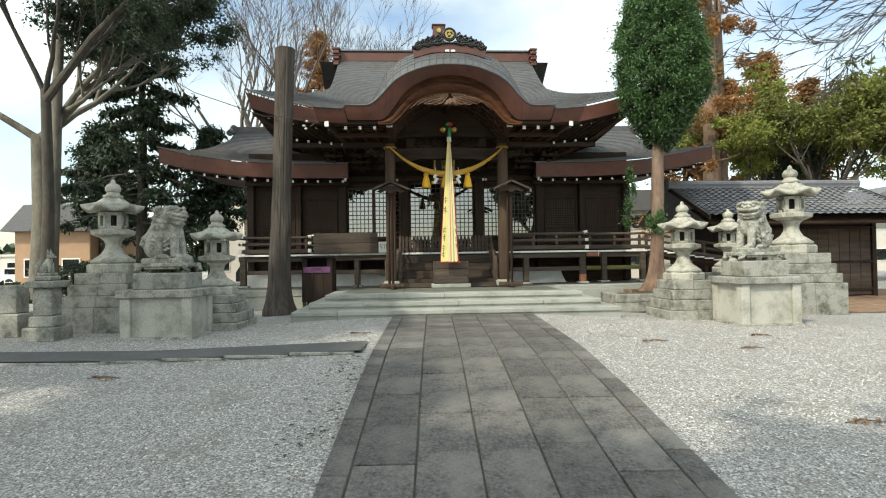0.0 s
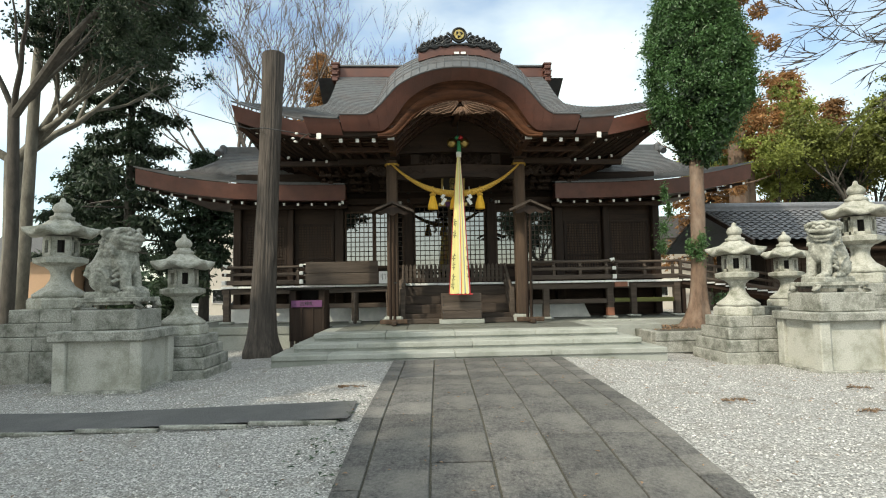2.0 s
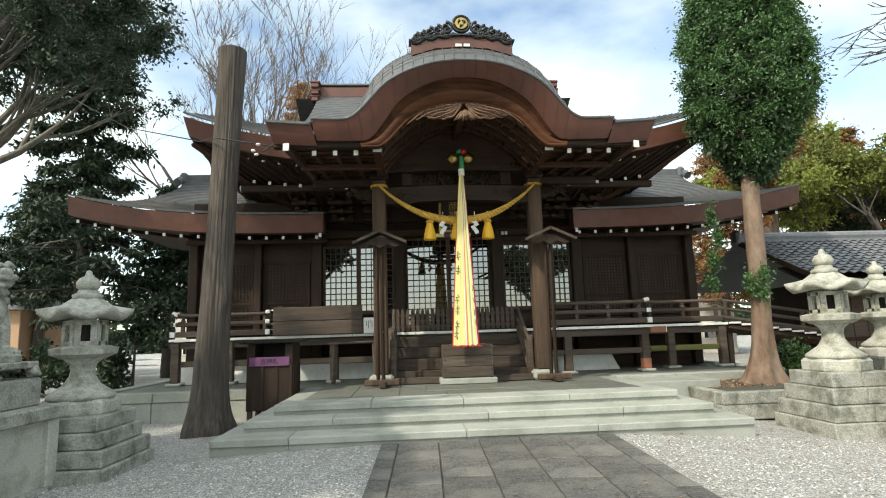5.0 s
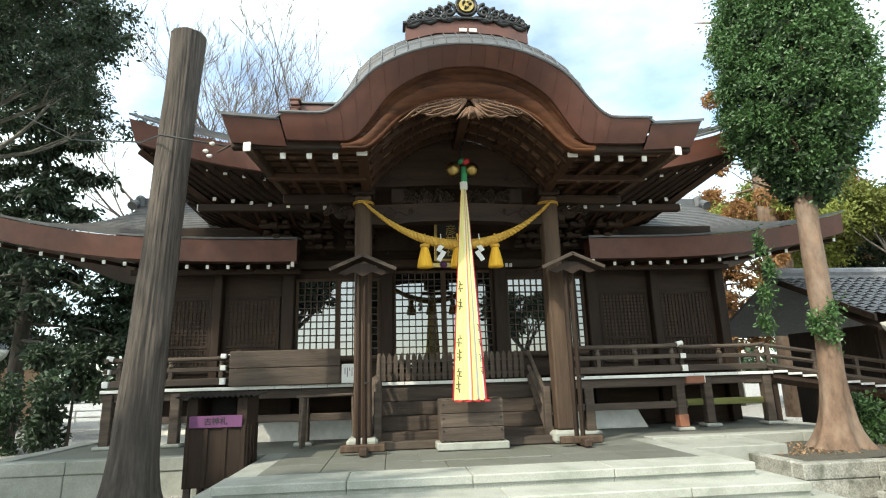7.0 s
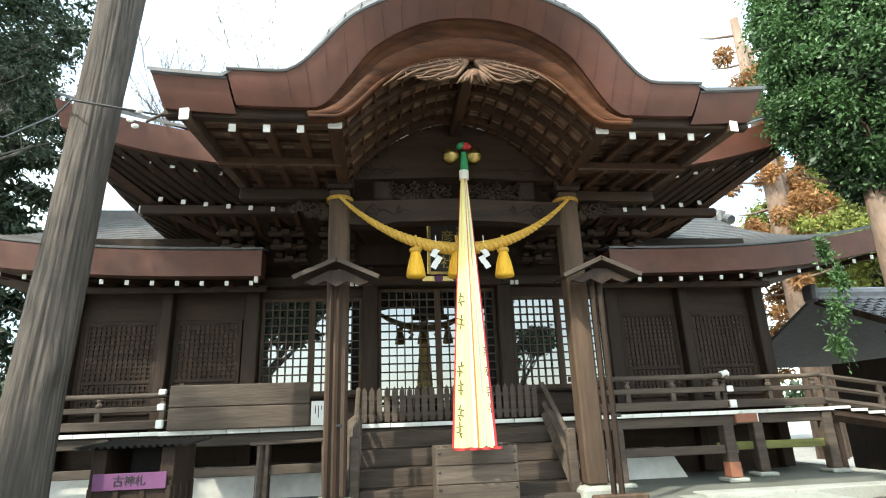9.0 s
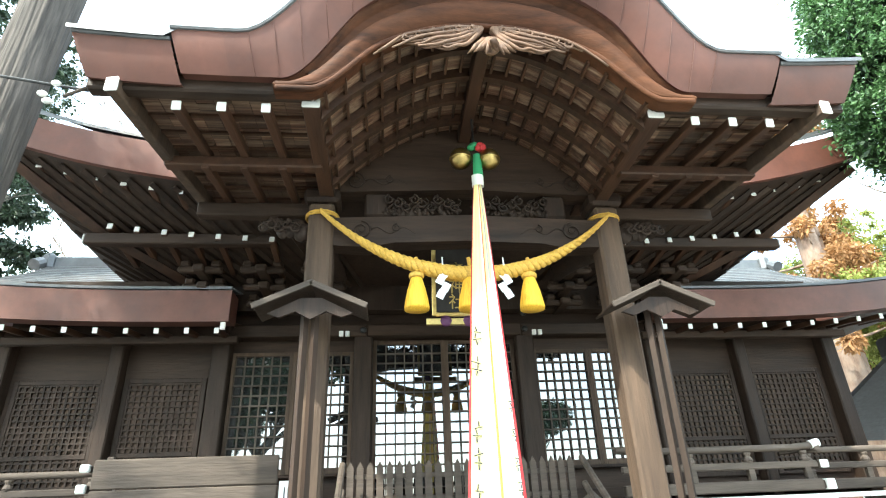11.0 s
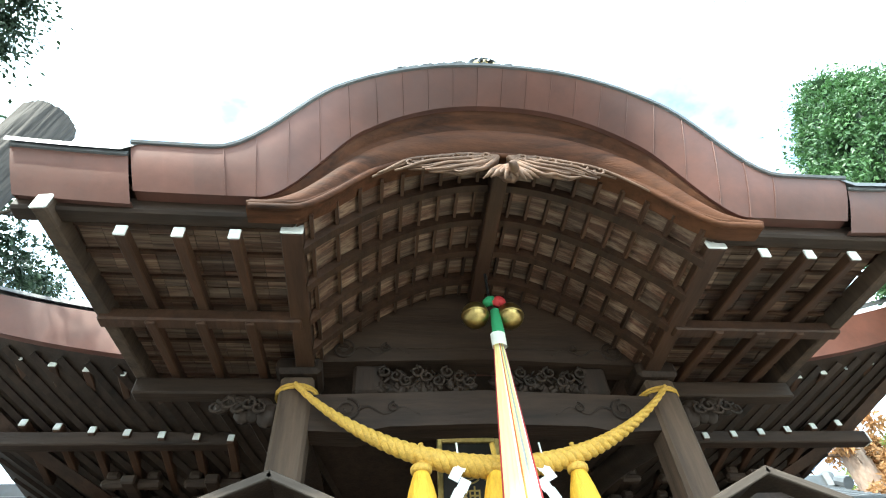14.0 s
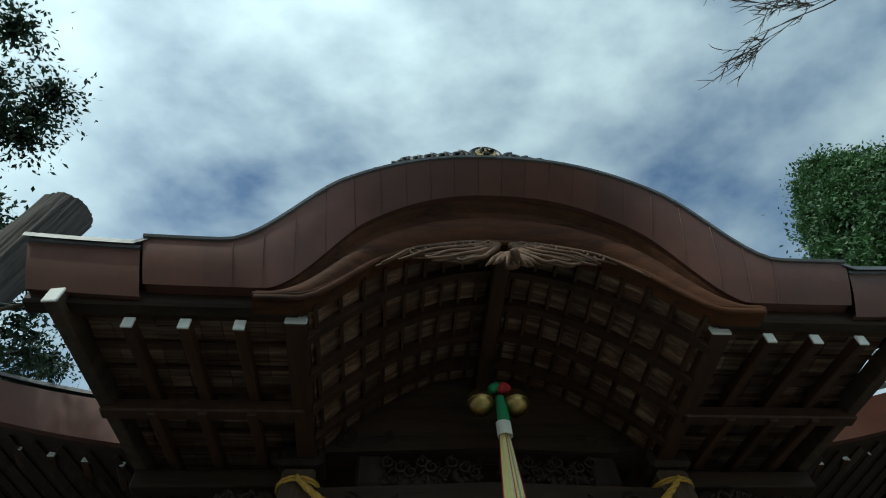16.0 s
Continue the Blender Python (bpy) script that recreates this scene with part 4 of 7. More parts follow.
for x in (-3.75, -2.85, -1.95, 1.95, 2.85, 3.75):
    s = Shape()
    for k in range(3):
        s.box((x, 19.85 - 0.28 * k, 4.62 + 0.17 * k), (0.16, 0.62, 0.11), 0.02)
        for q in (-1, 1):
            s.box((x + q * 0.22, 19.72 - 0.28 * k, 4.72 + 0.17 * k), (0.15, 0.17, 0.11), 0.03)
        s.box((x, 19.70 - 0.28 * k, 4.63 + 0.17 * k), (0.66, 0.12, 0.1), 0.03)
    hp("bracket_set", s, M_WOODH, "stacked wooden eave brackets")
for sx in (-1, 1):
    s = Shape().box((sx * 3.9, 18.65, 5.22), (2.6, 0.16, 0.16), 0.015)
    hp("eave_purlin", s, M_WOODH)
    hp("painted_beam_end", Shape().box((sx * 5.22, 18.65, 5.22), (0.02, 0.13, 0.14), 0.004), M_WHITE)
    hp("corner_rafter", Shape().tube([(sx * 6.05, 17.7, eave_z(6.1) - 0.58), (sx * 5.0, 18.8, 5.35), (sx * 3.95, 19.9, 4.95)], 0.09, 4), M_WOODY)


# great roof above
def main_skin(u, v):
    x0 = -6.22 + 12.44 * u
    xt = (-4.15 + 8.3 * u)
    a = Vector((x0, 17.62 - 0.15 * (abs(x0) / 6.2) ** 3, eave_z(x0) + 0.03))
    w = min(1, v / 0.55)
    x = x0 * (1 - w ** 0.7) + xt * w ** 0.7
    z = a.z * (1 - v) + 10.0 * v - 0.85 * math.sin(math.pi * v) ** 1.0 * (1 - 0.15 * v) * (1 - 0.3 * (1 - v))
    return Vector((x, a.y + (23.9 - a.y) * v, z))


for one in courses(main_skin, 46, 40, 0.03):
    hp("roof_course", one, M_ROOF)
hp("rear_roof", Shape().grid(lambda u, v: (-5 + 10 * u, 24.1 + 6.0 * v, 10.0 - 3.6 * v), 4, 4), M_ROOF)
hp("ridge_box", Shape().box((0.0, 24.0, 10.10), (8.6, 0.5, 0.42), 0.03), M_COPPER)
hp("ridge_cap", Shape().box((0.0, 24.0, 10.35), (8.75, 0.62, 0.08), 0.02), M_ROOF)
for sx in (-1, 1):
    s = Shape()
    for k, (w, hh, z) in enumerate(((0.34, 0.1, 10.36), (0.26, 0.16, 10.2), (0.34, 0.09, 10.07), (0.26, 0.14, 9.95), (0.32, 0.09, 9.83), (0.24, 0.16, 9.7))):
        s.box((sx * 4.22, 23.72 - 0.05 * (k % 2), z), (w, 0.5, hh), 0.03)
    hp("ridge_end", s, M_COPPER)
    s = Shape().grid(lambda u, v: main_skin(0.0 if sx < 0 else 1.0, 0.42 + 0.56 * u) + Vector((0, 0, -0.2 * v)), 12, 1)
    hp("gable_verge", s, M_COPPER)
# crest of the great ridge seen behind the gable's ornament
s = Shape().prism([(-0.45, 10.4), (-0.5, 10.6), (-0.38, 10.75), (-0.32, 10.95), (-0.12, 11.05), (-0.08, 11.5), (0.4, 11.5), (0.4, 11.2), (0.38, 10.4)], 23.8, 24.2)
s.box((0.16, 24.0, 11.53), (0.6, 0.5, 0.06), 0.02)
hp("great_ridge_finial", s, M_COPPER)
s = Shape().lathe([(0.11, 0), (0.10, 0.02), (0.0, 0.03)], 16)
s.v = [(x + 0.16, 23.78 - z, 11.28 + y) for x, y, z in s.v]
hp("ridge_disc", s, M_GOLD, "gold disc")


# lower roofs of the wings
def wing_z(x):
    return 4.70 + 0.56 * max(0, (abs(x) - 3.3) / 6.3) ** 3


for sx in (-1, 1):
    s = Shape()
    s.grid(lambda u, v: (lambda x: (sx * x, 19.34 - 0.05 * v, wing_z(x) - 0.47 + 0.47 * v))(3.3 + 6.4 * u), 30, 2)
    s.grid(lambda u, v: (lambda x: (sx * x, 19.29 + 0.12 * v, wing_z(x)))(3.3 + 6.4 * u), 30, 1)
    s.grid(lambda u, v: (lambda x: (sx * x, 19.34 + 0.25 * v, wing_z(x) - 0.47))(3.3 + 6.4 * u), 30, 1)
    s.grid(lambda u, v: (sx * 3.3, 19.29 + 0.4 * u, wing_z(3.3) - 0.47 + 0.47 * v), 2, 2)
    hp("wing_fascia", s, M_COPPER, "brown copper eave fascia")

    def wing_skin(u, v):
        x = 3.3 + 6.45 * u
        xt = 3.3 + 5.0 * u
        w = min(1, v / 0.8)
        z = wing_z(x) * (1 - v) + 6.75 * v - 0.42 * math.sin(math.pi * v)
        return Vector((sx * (x * (1 - w) + xt * w), 19.28 + 3.9 * v, z + 0.03))

    for one in courses(wing_skin, 34, 26, 0.03):
        hp("wing_roof_course", one, M_ROOF)
    s = Shape().box((sx * 6.3, 23.2, 6.78), (4.2, 0.3, 0.3), 0.03)
    hp("wing_ridge", s, M_ROOF)
    s = Shape()
    s.box((sx * 8.35, 23.1, 6.78), (0.26, 0.36, 0.42), 0.08)
    s.tube([(sx * 8.4, 22.9, 6.72), (sx * 8.42, 22.7, 6.58)], [0.12, 0.13], 10)
    hp("wing_ridge_end", s, M_ROOF)
    s = Shape().grid(lambda u, v: (sx * (9.72 - 1.4 * u * (1 - 0.3 * u)), 19.35 + 6 * u, wing_z(9.7) - 0.42 * (1 - v) + 0.4 * u), 8, 1)
    hp("wing_side_fascia", s, M_COPPER)
    s = Shape().grid(lambda u, v: (lambda x: Vector((sx * x, 19.36, wing_z(x) - 0.46)) * (1 - v) + Vector((sx * min(x, 9.6), 20.5, 4.5 + (wing_z(x) - 4.70))) * v)(3.3 + 6.4 * u), 24, 3)
    s.grid(lambda u, v: (sx * (9.65 - 2.6 * v), 20.4 + 5 * u, wing_z(9.7) - 0.4 - 0.4 * v), 3, 3)
    hp("wing_soffit", s, M_WOODY)
    for i in range(15):
        x = 3.5 + i * 0.43
        rafter(sx * x, 19.47, 20.4, wing_z(x) - 0.57, wing_z(x) - 0.47, 0.07, 0.085, holder=hall, cap_scale=1.0)
    hp("painted_beam_end", Shape().box((sx * 3.4, 19.4, 4.22), (0.07, 0.05, 0.2), 0.006), M_WHITE, "white painted beam end")
    hp("wing_purlin", Shape().box((sx * 5.15, 19.95, 4.12), (3.7, 0.12, 0.12), 0.01), M_WOODH)


# ---- veranda ----
veranda = thing("veranda", (0, 18.5, 0.5), "dark wooden veranda with white painted board ends", "veranda")


def vp(name, shape, mat, label="", smooth=False):
    p = part(name, shape, mat, veranda, label, smooth)
    p.location = -veranda.location
    return p


FLOOR = 1.60
for x0, x1, y0 in ((-4.5, 4.85, 18.55), (-7.05, -4.5, 19.25), (4.85, 7.2, 19.2)):
    vp("floor_deck", Shape().box(((x0 + x1) / 2, (y0 + 20.35) / 2, FLOOR - 0.035), (x1 - x0, 20.35 - y0, 0.07)), M_GREYW)
    vp("edge_beam", Shape().box(((x0 + x1) / 2, y0 + 0.12, FLOOR - 0.16), (x1 - x0, 0.13, 0.17), 0.012), M_GREYW)
    vp("lower_rail", Shape().box(((x0 + x1) / 2, y0 + 0.14, 0.98), (x1 - x0, 0.07, 0.14), 0.01), M_MOSSW if x0 > 4 else M_GREYW)
    x = x0
    while x < x1 - 0.05:
        w = min(0.5, x1 - x)
        vp("painted_board_end", Shape().box((x + w / 2, y0 - 0.012, FLOOR - 0.032), (w - 0.008, 0.03, 0.062), 0.004), M_WHITE, "white painted board end")
        x += w
for x, y in ((-6.9, 19.35), (-5.6, 19.35), (-4.35, 18.7), (-2.95, 18.7), (2.75, 18.7), (4.7, 18.7), (5.65, 19.3), (7.05, 19.3)):
    vp("support_post", Shape().box((x, y, 1.02), (0.19, 0.19, 0.99), 0.015), M_GREYW)
    vp("support_stone", Shape().box((x, y, 0.50), (0.36, 0.36, 0.07), 0.02), M_STEP)
vp("primed_post_foot", Shape().box((4.7, 18.69, 0.66), (0.2, 0.21, 0.24), 0.01), M_ORANGE, "red oxide painted post foot")
vp("primed_beam_end", Shape().box((5.02, 18.62, 1.47), (0.4, 0.14, 0.15), 0.01), M_ORANGE, "red oxide painted beam end")
vp("painted_board_end", Shape().box((5.23, 18.62, 1.47), (0.02, 0.13, 0.14), 0.004), M_WHITE)
# white plaster mound under the hall
for x0, x1 in ((-7.0, -1.8), (1.9, 4.25)):
    s = Shape()
    s.grid(lambda u, v: (x0 + (x1 - x0) * u + (0.14 * (1 - v) ** 2 if x1 < 5 and u > 0.99 else 0), 19.62 + 0.28 * v ** 1.6, 0.47 + 0.5 * v), 12, 8)
    s.box(((x0 + x1) / 2, 20.1, 0.72), (x1 - x0, 0.4, 0.5))
    vp("plaster_mound", s, M_PLASTER, "white plaster mound below the floor", True)


def knob_end(x, y, z, r=0.055, parent=None):
    vp("painted_rail_end", Shape().lathe([(0, 0), (r, 0.0), (r * 1.06, 0.03), (r, 0.06), (0, 0.06)], 14), M_WHITE, "white painted rail end").matrix_basis = Matrix.Translation(Vector((x, y, z)) - veranda.location) @ Matrix.Rotation(radians(90), 4, "X")


def railing(x0, x1, y, ends=()):
    ln = x1 - x0
    vp("bottom_rail", Shape().box(((x0 + x1) / 2, y, FLOOR + 0.11), (ln, 0.11, 0.14), 0.015), M_GREYW)
    vp("middle_rail", Shape().box(((x0 + x1) / 2, y, FLOOR + 0.36), (ln, 0.08, 0.09), 0.012), M_GREYW)
    vp("top_rail", Shape().tube([(x0 - 0.05, y, FLOOR + 0.60), (x0 + 0.3, y, FLOOR + 0.575), (x1 - 0.3, y, FLOOR + 0.575), (x1 + 0.05, y, FLOOR + 0.60)], 0.045, 10), M_GREYW, smooth=True)
    n = max(1, round(ln / 1.05))
    for i in range(n + 1):
        x = x0 + 0.15 + (ln - 0.3) * i / n
        s = Shape().box((x, y, FLOOR + 0.25), (0.09, 0.07, 0.30), 0.01)
        s.lathe([(0.05, 0), (0.062, 0.03), (0.05, 0.06), (0.035, 0.08), (0.05, 0.11), (0.05, 0.13)], 10, (x, y, FLOOR + 0.40))
        vp("baluster", s, M_GREYW)
    for e in ends:
        xe = x0 - 0.08 if e < 0 else x1 + 0.08
        for z, a, b in ((FLOOR + 0.11, 0.13, 0.15), (FLOOR + 0.36, 0.1, 0.1)):
            vp("painted_rail_end", Shape().box((xe, y - 0.01, z), (0.12, b, a), 0.01), M_WHITE, "white painted rail end")
        vp("painted_rail_end", Shape().tube([(xe - 0.1 * e, y, FLOOR + 0.60), (xe + 0.03 * e, y, FLOOR + 0.63)], 0.055, 12), M_WHITE, "white painted rail end")


railing(2.05, 4.75, 18.62, (1,))
railing(5.0, 7.1, 19.28)
railing(-6.9, -4.6, 19.32, (-1, 1))
for k in range(3):
    vp("cross_rail", Shape().box((4.8, 18.95, FLOOR + (0.11, 0.36, 0.575)[k]), (0.08, 0.75, 0.1), 0.01), M_GREYW)
    vp("cross_rail", Shape().box((-7.0, 19.8, FLOOR + (0.11, 0.36, 0.575)[k]), (0.08, 1.1, 0.09), 0.01), M_GREYW)

for z, hh in ((0.11, 0.13), (0.36, 0.1), (0.585, 0.09)):
    vp("cross_rail", Shape().box((-4.5, 18.95, FLOOR + z), (0.08, 0.72, hh - 0.02), 0.01), M_GREYW)
    vp("painted_rail_end", Shape().box((-4.5, 18.56, FLOOR + z), (0.11, 0.07, hh), 0.015), M_WHITE, "white painted rail end")

# covered gangway that goes down from the veranda to the side building
gang = thing("gangway", (8.8, 19.9, 0.4), "dark wooden gangway with stepped white edges and rails", "gangway")


def gp(name, shape, mat):
    p = part(name, shape, mat, gang)
    p.location = -gang.location


for i in range(9):
    x, z = 7.25 + 0.34 * i, FLOOR - 0.055 * i - 0.02
    gp("tread", Shape().box((x + 0.17, 20.0, z), (0.35, 1.5, 0.05), 0.006), M_GREYW)
    gp("painted_edge", Shape().box((x + 0.17, 19.24, z), (0.33, 0.02, 0.05), 0.004), M_WHITE)
for z, w in ((0.12, 0.12), (0.36, 0.08), (0.58, 0.08)):
    gp("sloping_rail", Shape().tube([(7.1, 19.28, FLOOR + z), (8.4, 19.28, FLOOR + z - 0.20), (10.3, 19.28, FLOOR + z - 0.5)], w / 2 * 1.2, 6), M_GREYW)
for x in (7.2, 8.3, 9.3, 10.2):
    z = FLOOR - 0.16 * (x - 7.1)
    gp("rail_post", Shape().box((x, 19.28, z + 0.3), (0.09, 0.09, 0.62), 0.01), M_GREYW)
    gp("gangway_leg", Shape().box((x + 0.1, 19.4, (z + 0.2) / 2), (0.14, 0.14, z), 0.01), M_WOOD)
gp("side_skirt", Shape().tube([(7.2, 19.3, FLOOR - 0.15), (10.3, 19.3, FLOOR - 0.65)], 0.11, 4), M_WOOD)

# wooden stair between the posts
stair = thing("wooden_stairs", (0, 17.6, 0.5), "dark weathered wooden stairs up to the veranda", "stairs")
M_STAIR = material("dark_stair_boards", (0.062, 0.045, 0.034), 0.75, scale=9, spread=0.45, second=(0.03, 0.021, 0.016), second_scale=1.3, second_amount=0.85, stretch=(0.1, 1, 1), bump=0.4, bump_scale=40, random=0.06, spec=0.3)
for i in range(4):
    y0, z1 = 17.42 + 0.27 * i, 0.5 + 0.245 * (i + 1)
    part("stair_board", Shape().box((0, y0 + 0.16 - 17.6, z1 - 0.1225 - 0.5), (3.1, 0.32, 0.242), 0.012), M_STAIR, stair)
part("bottom_board", Shape().box((0, -0.42, 0.06), (3.1, 0.2, 0.13), 0.014), M_GREYW, stair)
for sx in (-1, 1):
    for z in (0.55, 0.85):
        part("stair_rail", Shape().tube([(sx * 1.5, -0.3, z - 0.05), (sx * 1.5, 0.5, z + 0.5), (sx * 1.5, 0.9, z + 0.78)], 0.04, 8), M_GREYW, stair)
    part("stair_newel", Shape().box((sx * 1.5, -0.3, 0.45), (0.13, 0.13, 1.0), 0.015), M_GREYW, stair)
    part("stringer", Shape().tube([(sx * 1.56, -0.35, 0.12), (sx * 1.56, 0.9, 1.15)], 0.12, 4), M_GREYW, stair)

# picket barrier before the doors
bar = thing("picket_barrier", (0, 18.75, FLOOR), "low brown picket barrier across the doorway", "fence")
pk = Shape()
pk.prism([(-0.042, 0.02), (0.042, 0.02), (0.042, 0.50), (0, 0.58), (-0.042, 0.50)], -0.012, 0.012)
pk_me = pk.mesh("picket", M_GREYW)
fix_normals(pk_me)
for i in range(24):
    x = -1.42 + i * 0.1235
    if abs(x - 0.02) > 0.0:
        share("picket", pk_me, bar, pose(x, 0, 0))
for z in (0.13, 0.40):
    part("picket_rail", Shape().box((0, 0.03, z), (2.9, 0.035, 0.06), 0.006), M_GREYW, bar)

# boards, notice and trestle table before the veranda
b = thing("plank_screen", (-3.3, 18.45, FLOOR), "grey weathered plank screen on the veranda edge", "screen")
for z in (0.17, 0.505):
    part("plank", Shape().box((0, 0, z), (2.1, 0.05, 0.325), 0.012), M_GREYW, b)
part("plank_batten", Shape().box((-0.9, 0.05, 0.35), (0.08, 0.05, 0.7), 0.006), M_GREYW, b)
n = thing("notice_sheet", (-2.05, 18.4, FLOOR), "white paper notice with small unreadable writing", "notice")
part("sheet", Shape().box((0, 0, 0.19), (0.34, 0.012, 0.36), 0.003), M_PAPER, n)
s = Shape()
for i in range(6):
    h = (0.2, 0.1, 0.16, 0.06, 0.18, 0.12)[i]
    s.box((0.12 - 0.045 * i, -0.008, 0.30 - h / 2), (0.012, 0.003, h))
part("writing", s, M_INK, n)
t = thing("trestle_table", (-2.4, 17.95, 0.5), "narrow dark trestle table leaning by the post", "table")
part("table_top", Shape().box((0, 0, 0.90), (1.15, 0.3, 0.045), 0.01, Matrix.Rotation(-0.02, 3, "Y")), M_GREYW, t)
for sx in (-1, 1):
    for sy in (-1, 1):
        part("leg", Shape().tube([(sx * 0.47, sy * 0.13, 0.0), (sx * 0.44, sy * 0.10, 0.89)], 0.035, 4), M_GREYW, t)

# box for old charms
c = thing("charm_box", (-3.85, 16.5, 0.0), "dark brown wooden box for old charms with a purple label", "box")
part("box_body", Shape().box((0, 0, 0.62), (0.86, 0.74, 0.86), 0.01), M_WOOD, c)
for x in (-0.40, -0.135, 0.135, 0.40):
    part("box_stile", Shape().box((x, -0.38, 0.62), (0.06, 0.025, 0.86), 0.005), M_WOOD, c)
for y in (-0.3, -0.1, 0.1, 0.3):
    part("box_stile", Shape().box((0.44, y, 0.62), (0.025, 0.05, 0.86), 0.005), M_WOOD, c)
for sx in (-1, 1):
    part("box_upright", Shape().box((sx * 0.36, 0, 1.24), (0.15, 0.72, 0.42), 0.008), M_WOOD, c)
    for sy in (-1, 1):
        part("box_leg", Shape().box((sx * 0.38, sy * 0.3, 0.08), (0.09, 0.09, 0.24), 0.008), M_GREYW, c)
# back coloured near black for the shade inside the box opening
part("box_back", Shape().box((0, 0.33, 1.24), (0.6, 0.05, 0.42)), M_DARK, c)
part("slot_board", Shape().box((0, -0.35, 1.07), (0.86, 0.05, 0.06), 0.006), M_WOOD, c)
roof = Shape().grid(lambda u, v: (-0.58 + 1.16 * u, -0.5 + 1.0 * v, 1.47 + 0.05 * v + 0.012 * math.sin(u * 2 * math.pi * 15)), 120, 2)
roof.grid(lambda u, v: (-0.58 + 1.16 * u, -0.5 + 1.0 * v, 1.46 + 0.05 * v + 0.012 * math.sin(u * 2 * math.pi * 15)), 120, 2)
part("corrugated_lid", roof, M_BLACKM, c, "corrugated metal lid")
part("label_board", Shape().box((0, -0.40, 1.13 - 0.02), (0.76, 0.014, 0.17), 0.003), M_PURPLE, c, "purple label")
try:
    text_mesh("古神札", 0.115, M_INK, "label_writing", c, Matrix.Translation((0, -0.41, 1.11)) @ pose(0, 0, 0, 90))
except RuntimeError:
    pass

# offering box
o = thing("offering_box", (0.06, 16.95, 0.5), "dark weathered wooden offering box with iron studs", "box")
for k in range(3):
    part("front_plank", Shape().box((0, -0.26, 0.24 + 0.22 * k), (1.04, 0.05, 0.215), 0.01), M_GREYW, o)
for sx in (-1, 1):
    part("side_board", Shape().box((sx * 0.5, 0.02, 0.46), (0.05, 0.5, 0.68), 0.01), M_GREYW, o)
part("back_board", Shape().box((0, 0.25, 0.46), (1.0, 0.04, 0.68), 0.01), M_GREYW, o)
for i in range(9):
    part("grate_bar", Shape().box((-0.44 + 0.11 * i, 0, 0.77), (0.04, 0.48, 0.05), 0.008), M_GREYW, o)
stud = Shape().ball((0, 0, 0), 0.016, 8).mesh("stud", M_BLACKM, True)
for i in range(9):
    share("stud", stud, o, pose(-0.46 + 0.115 * i, -0.29, 0.15))
for z in (0.3, 0.5, 0.72):
    for x in (-0.48, 0.48):
        share("stud", stud, o, pose(x, -0.29, z))
part("box_plinth", Shape().box((0, 0.0, 0.06), (1.18, 0.66, 0.12), 0.015), M_STEP, o)

# ---- rope, tassels, paper, bells and sash ----
rope = thing("sacred_rope", (0, 17.02, 4.2), "thick twisted golden straw rope hung between the posts", "rope")


def rope_mid(u):
    x = -1.75 + 3.5 * u
    k = 1 - abs(2 * u - 1)
    return Vector((x, -0.03 - 0.12 * math.sin(math.pi * u), 4.83 - 0.86 * (1 - (2 * u - 1) ** 2) ** 0.95 - 4.2)), 0.026 + 0.058 * math.sin(math.pi * u) ** 1.2


for k in range(3):
    pts, rad = [], []
    N = 220
    for i in range(N + 1):
        u = i / N
        p, r = rope_mid(u)
        a = 2 * math.pi * (u * 17 + k / 3)
        pts.append(p + Vector((0, math.cos(a), math.sin(a))) * r * 0.55)
        rad.append(r * 0.62)
    part("rope_strand", Shape().tube(pts, rad, 8), M_ROPE, rope, "", True)
for sx in (-1, 1):
    s = Shape()
    for q in range(2):
        s.tube([(sx * 1.75 + 0.17 * (1 if abs(math.cos(a * math.pi / 8)) < 0.2 else 1.12) * math.cos(a * math.pi / 8), 0.18 + 0.19 * math.sin(a * math.pi / 8), 0.615 + 0.03 * q) for a in range(17)], 0.014, 6)
    part("rope_binding", s, M_ROPE, rope, "", True)
for x, u in ((-0.65, 0.315), (-0.06, 0.484), (0.62, 0.677)):
    t = thing("tassel", (x, 16.86, 3.55), "yellow thread tassel hanging from the rope", "tassel", "rope tassels")
    s = Shape().lathe([(0.0, 0.12 - 0.13), (0.155, 0.0), (0.16, 0.03), (0.145, 0.12), (0.115, 0.24), (0.085, 0.33), (0.07, 0.37), (0.072, 0.41), (0.05, 0.44), (0.0, 0.45)], 28, lift=None)
    s.v = [(px * (1 + 0.035 * math.sin(14 * math.atan2(py, px))), py * (1 + 0.035 * math.sin(14 * math.atan2(py, px))), pz) for px, py, pz in s.v]
    s.v = [(px * 0.86, py * 0.86, pz) for px, py, pz in s.v]
    part("skirt", s, M_TASSEL, t, "", True)
    part("collar", Shape().lathe([(0.075, 0.365), (0.086, 0.38), (0.086, 0.41), (0.075, 0.425)], 18), M_ROPE, t, "", True)
    part("cord", Shape().tube([(0, 0, 0.44), (0.012, 0, 0.50), (0, 0, 0.62)], 0.022, 8), M_ROPE, t, "", True)
for x, sg in ((-0.36, 1), (0.33, -1)):
    d = thing("paper_streamer", (x, 16.80, 3.66), "white folded zigzag paper streamer", "streamer", "paper streamers")
    for k in range(4):
        part("fold", Shape().box((sg * (0.028 if k % 2 else -0.028), 0.004 * k, 0.05 + 0.085 * k), (0.085, 0.003, 0.10), 0, Matrix.Rotation(0.5 * sg, 3, "Y")), M_PAPER, d)
    part("streamer_cord", Shape().tube([(0, 0, 0.35), (0, 0.03, 0.5)], 0.008, 6), M_PAPER, d)

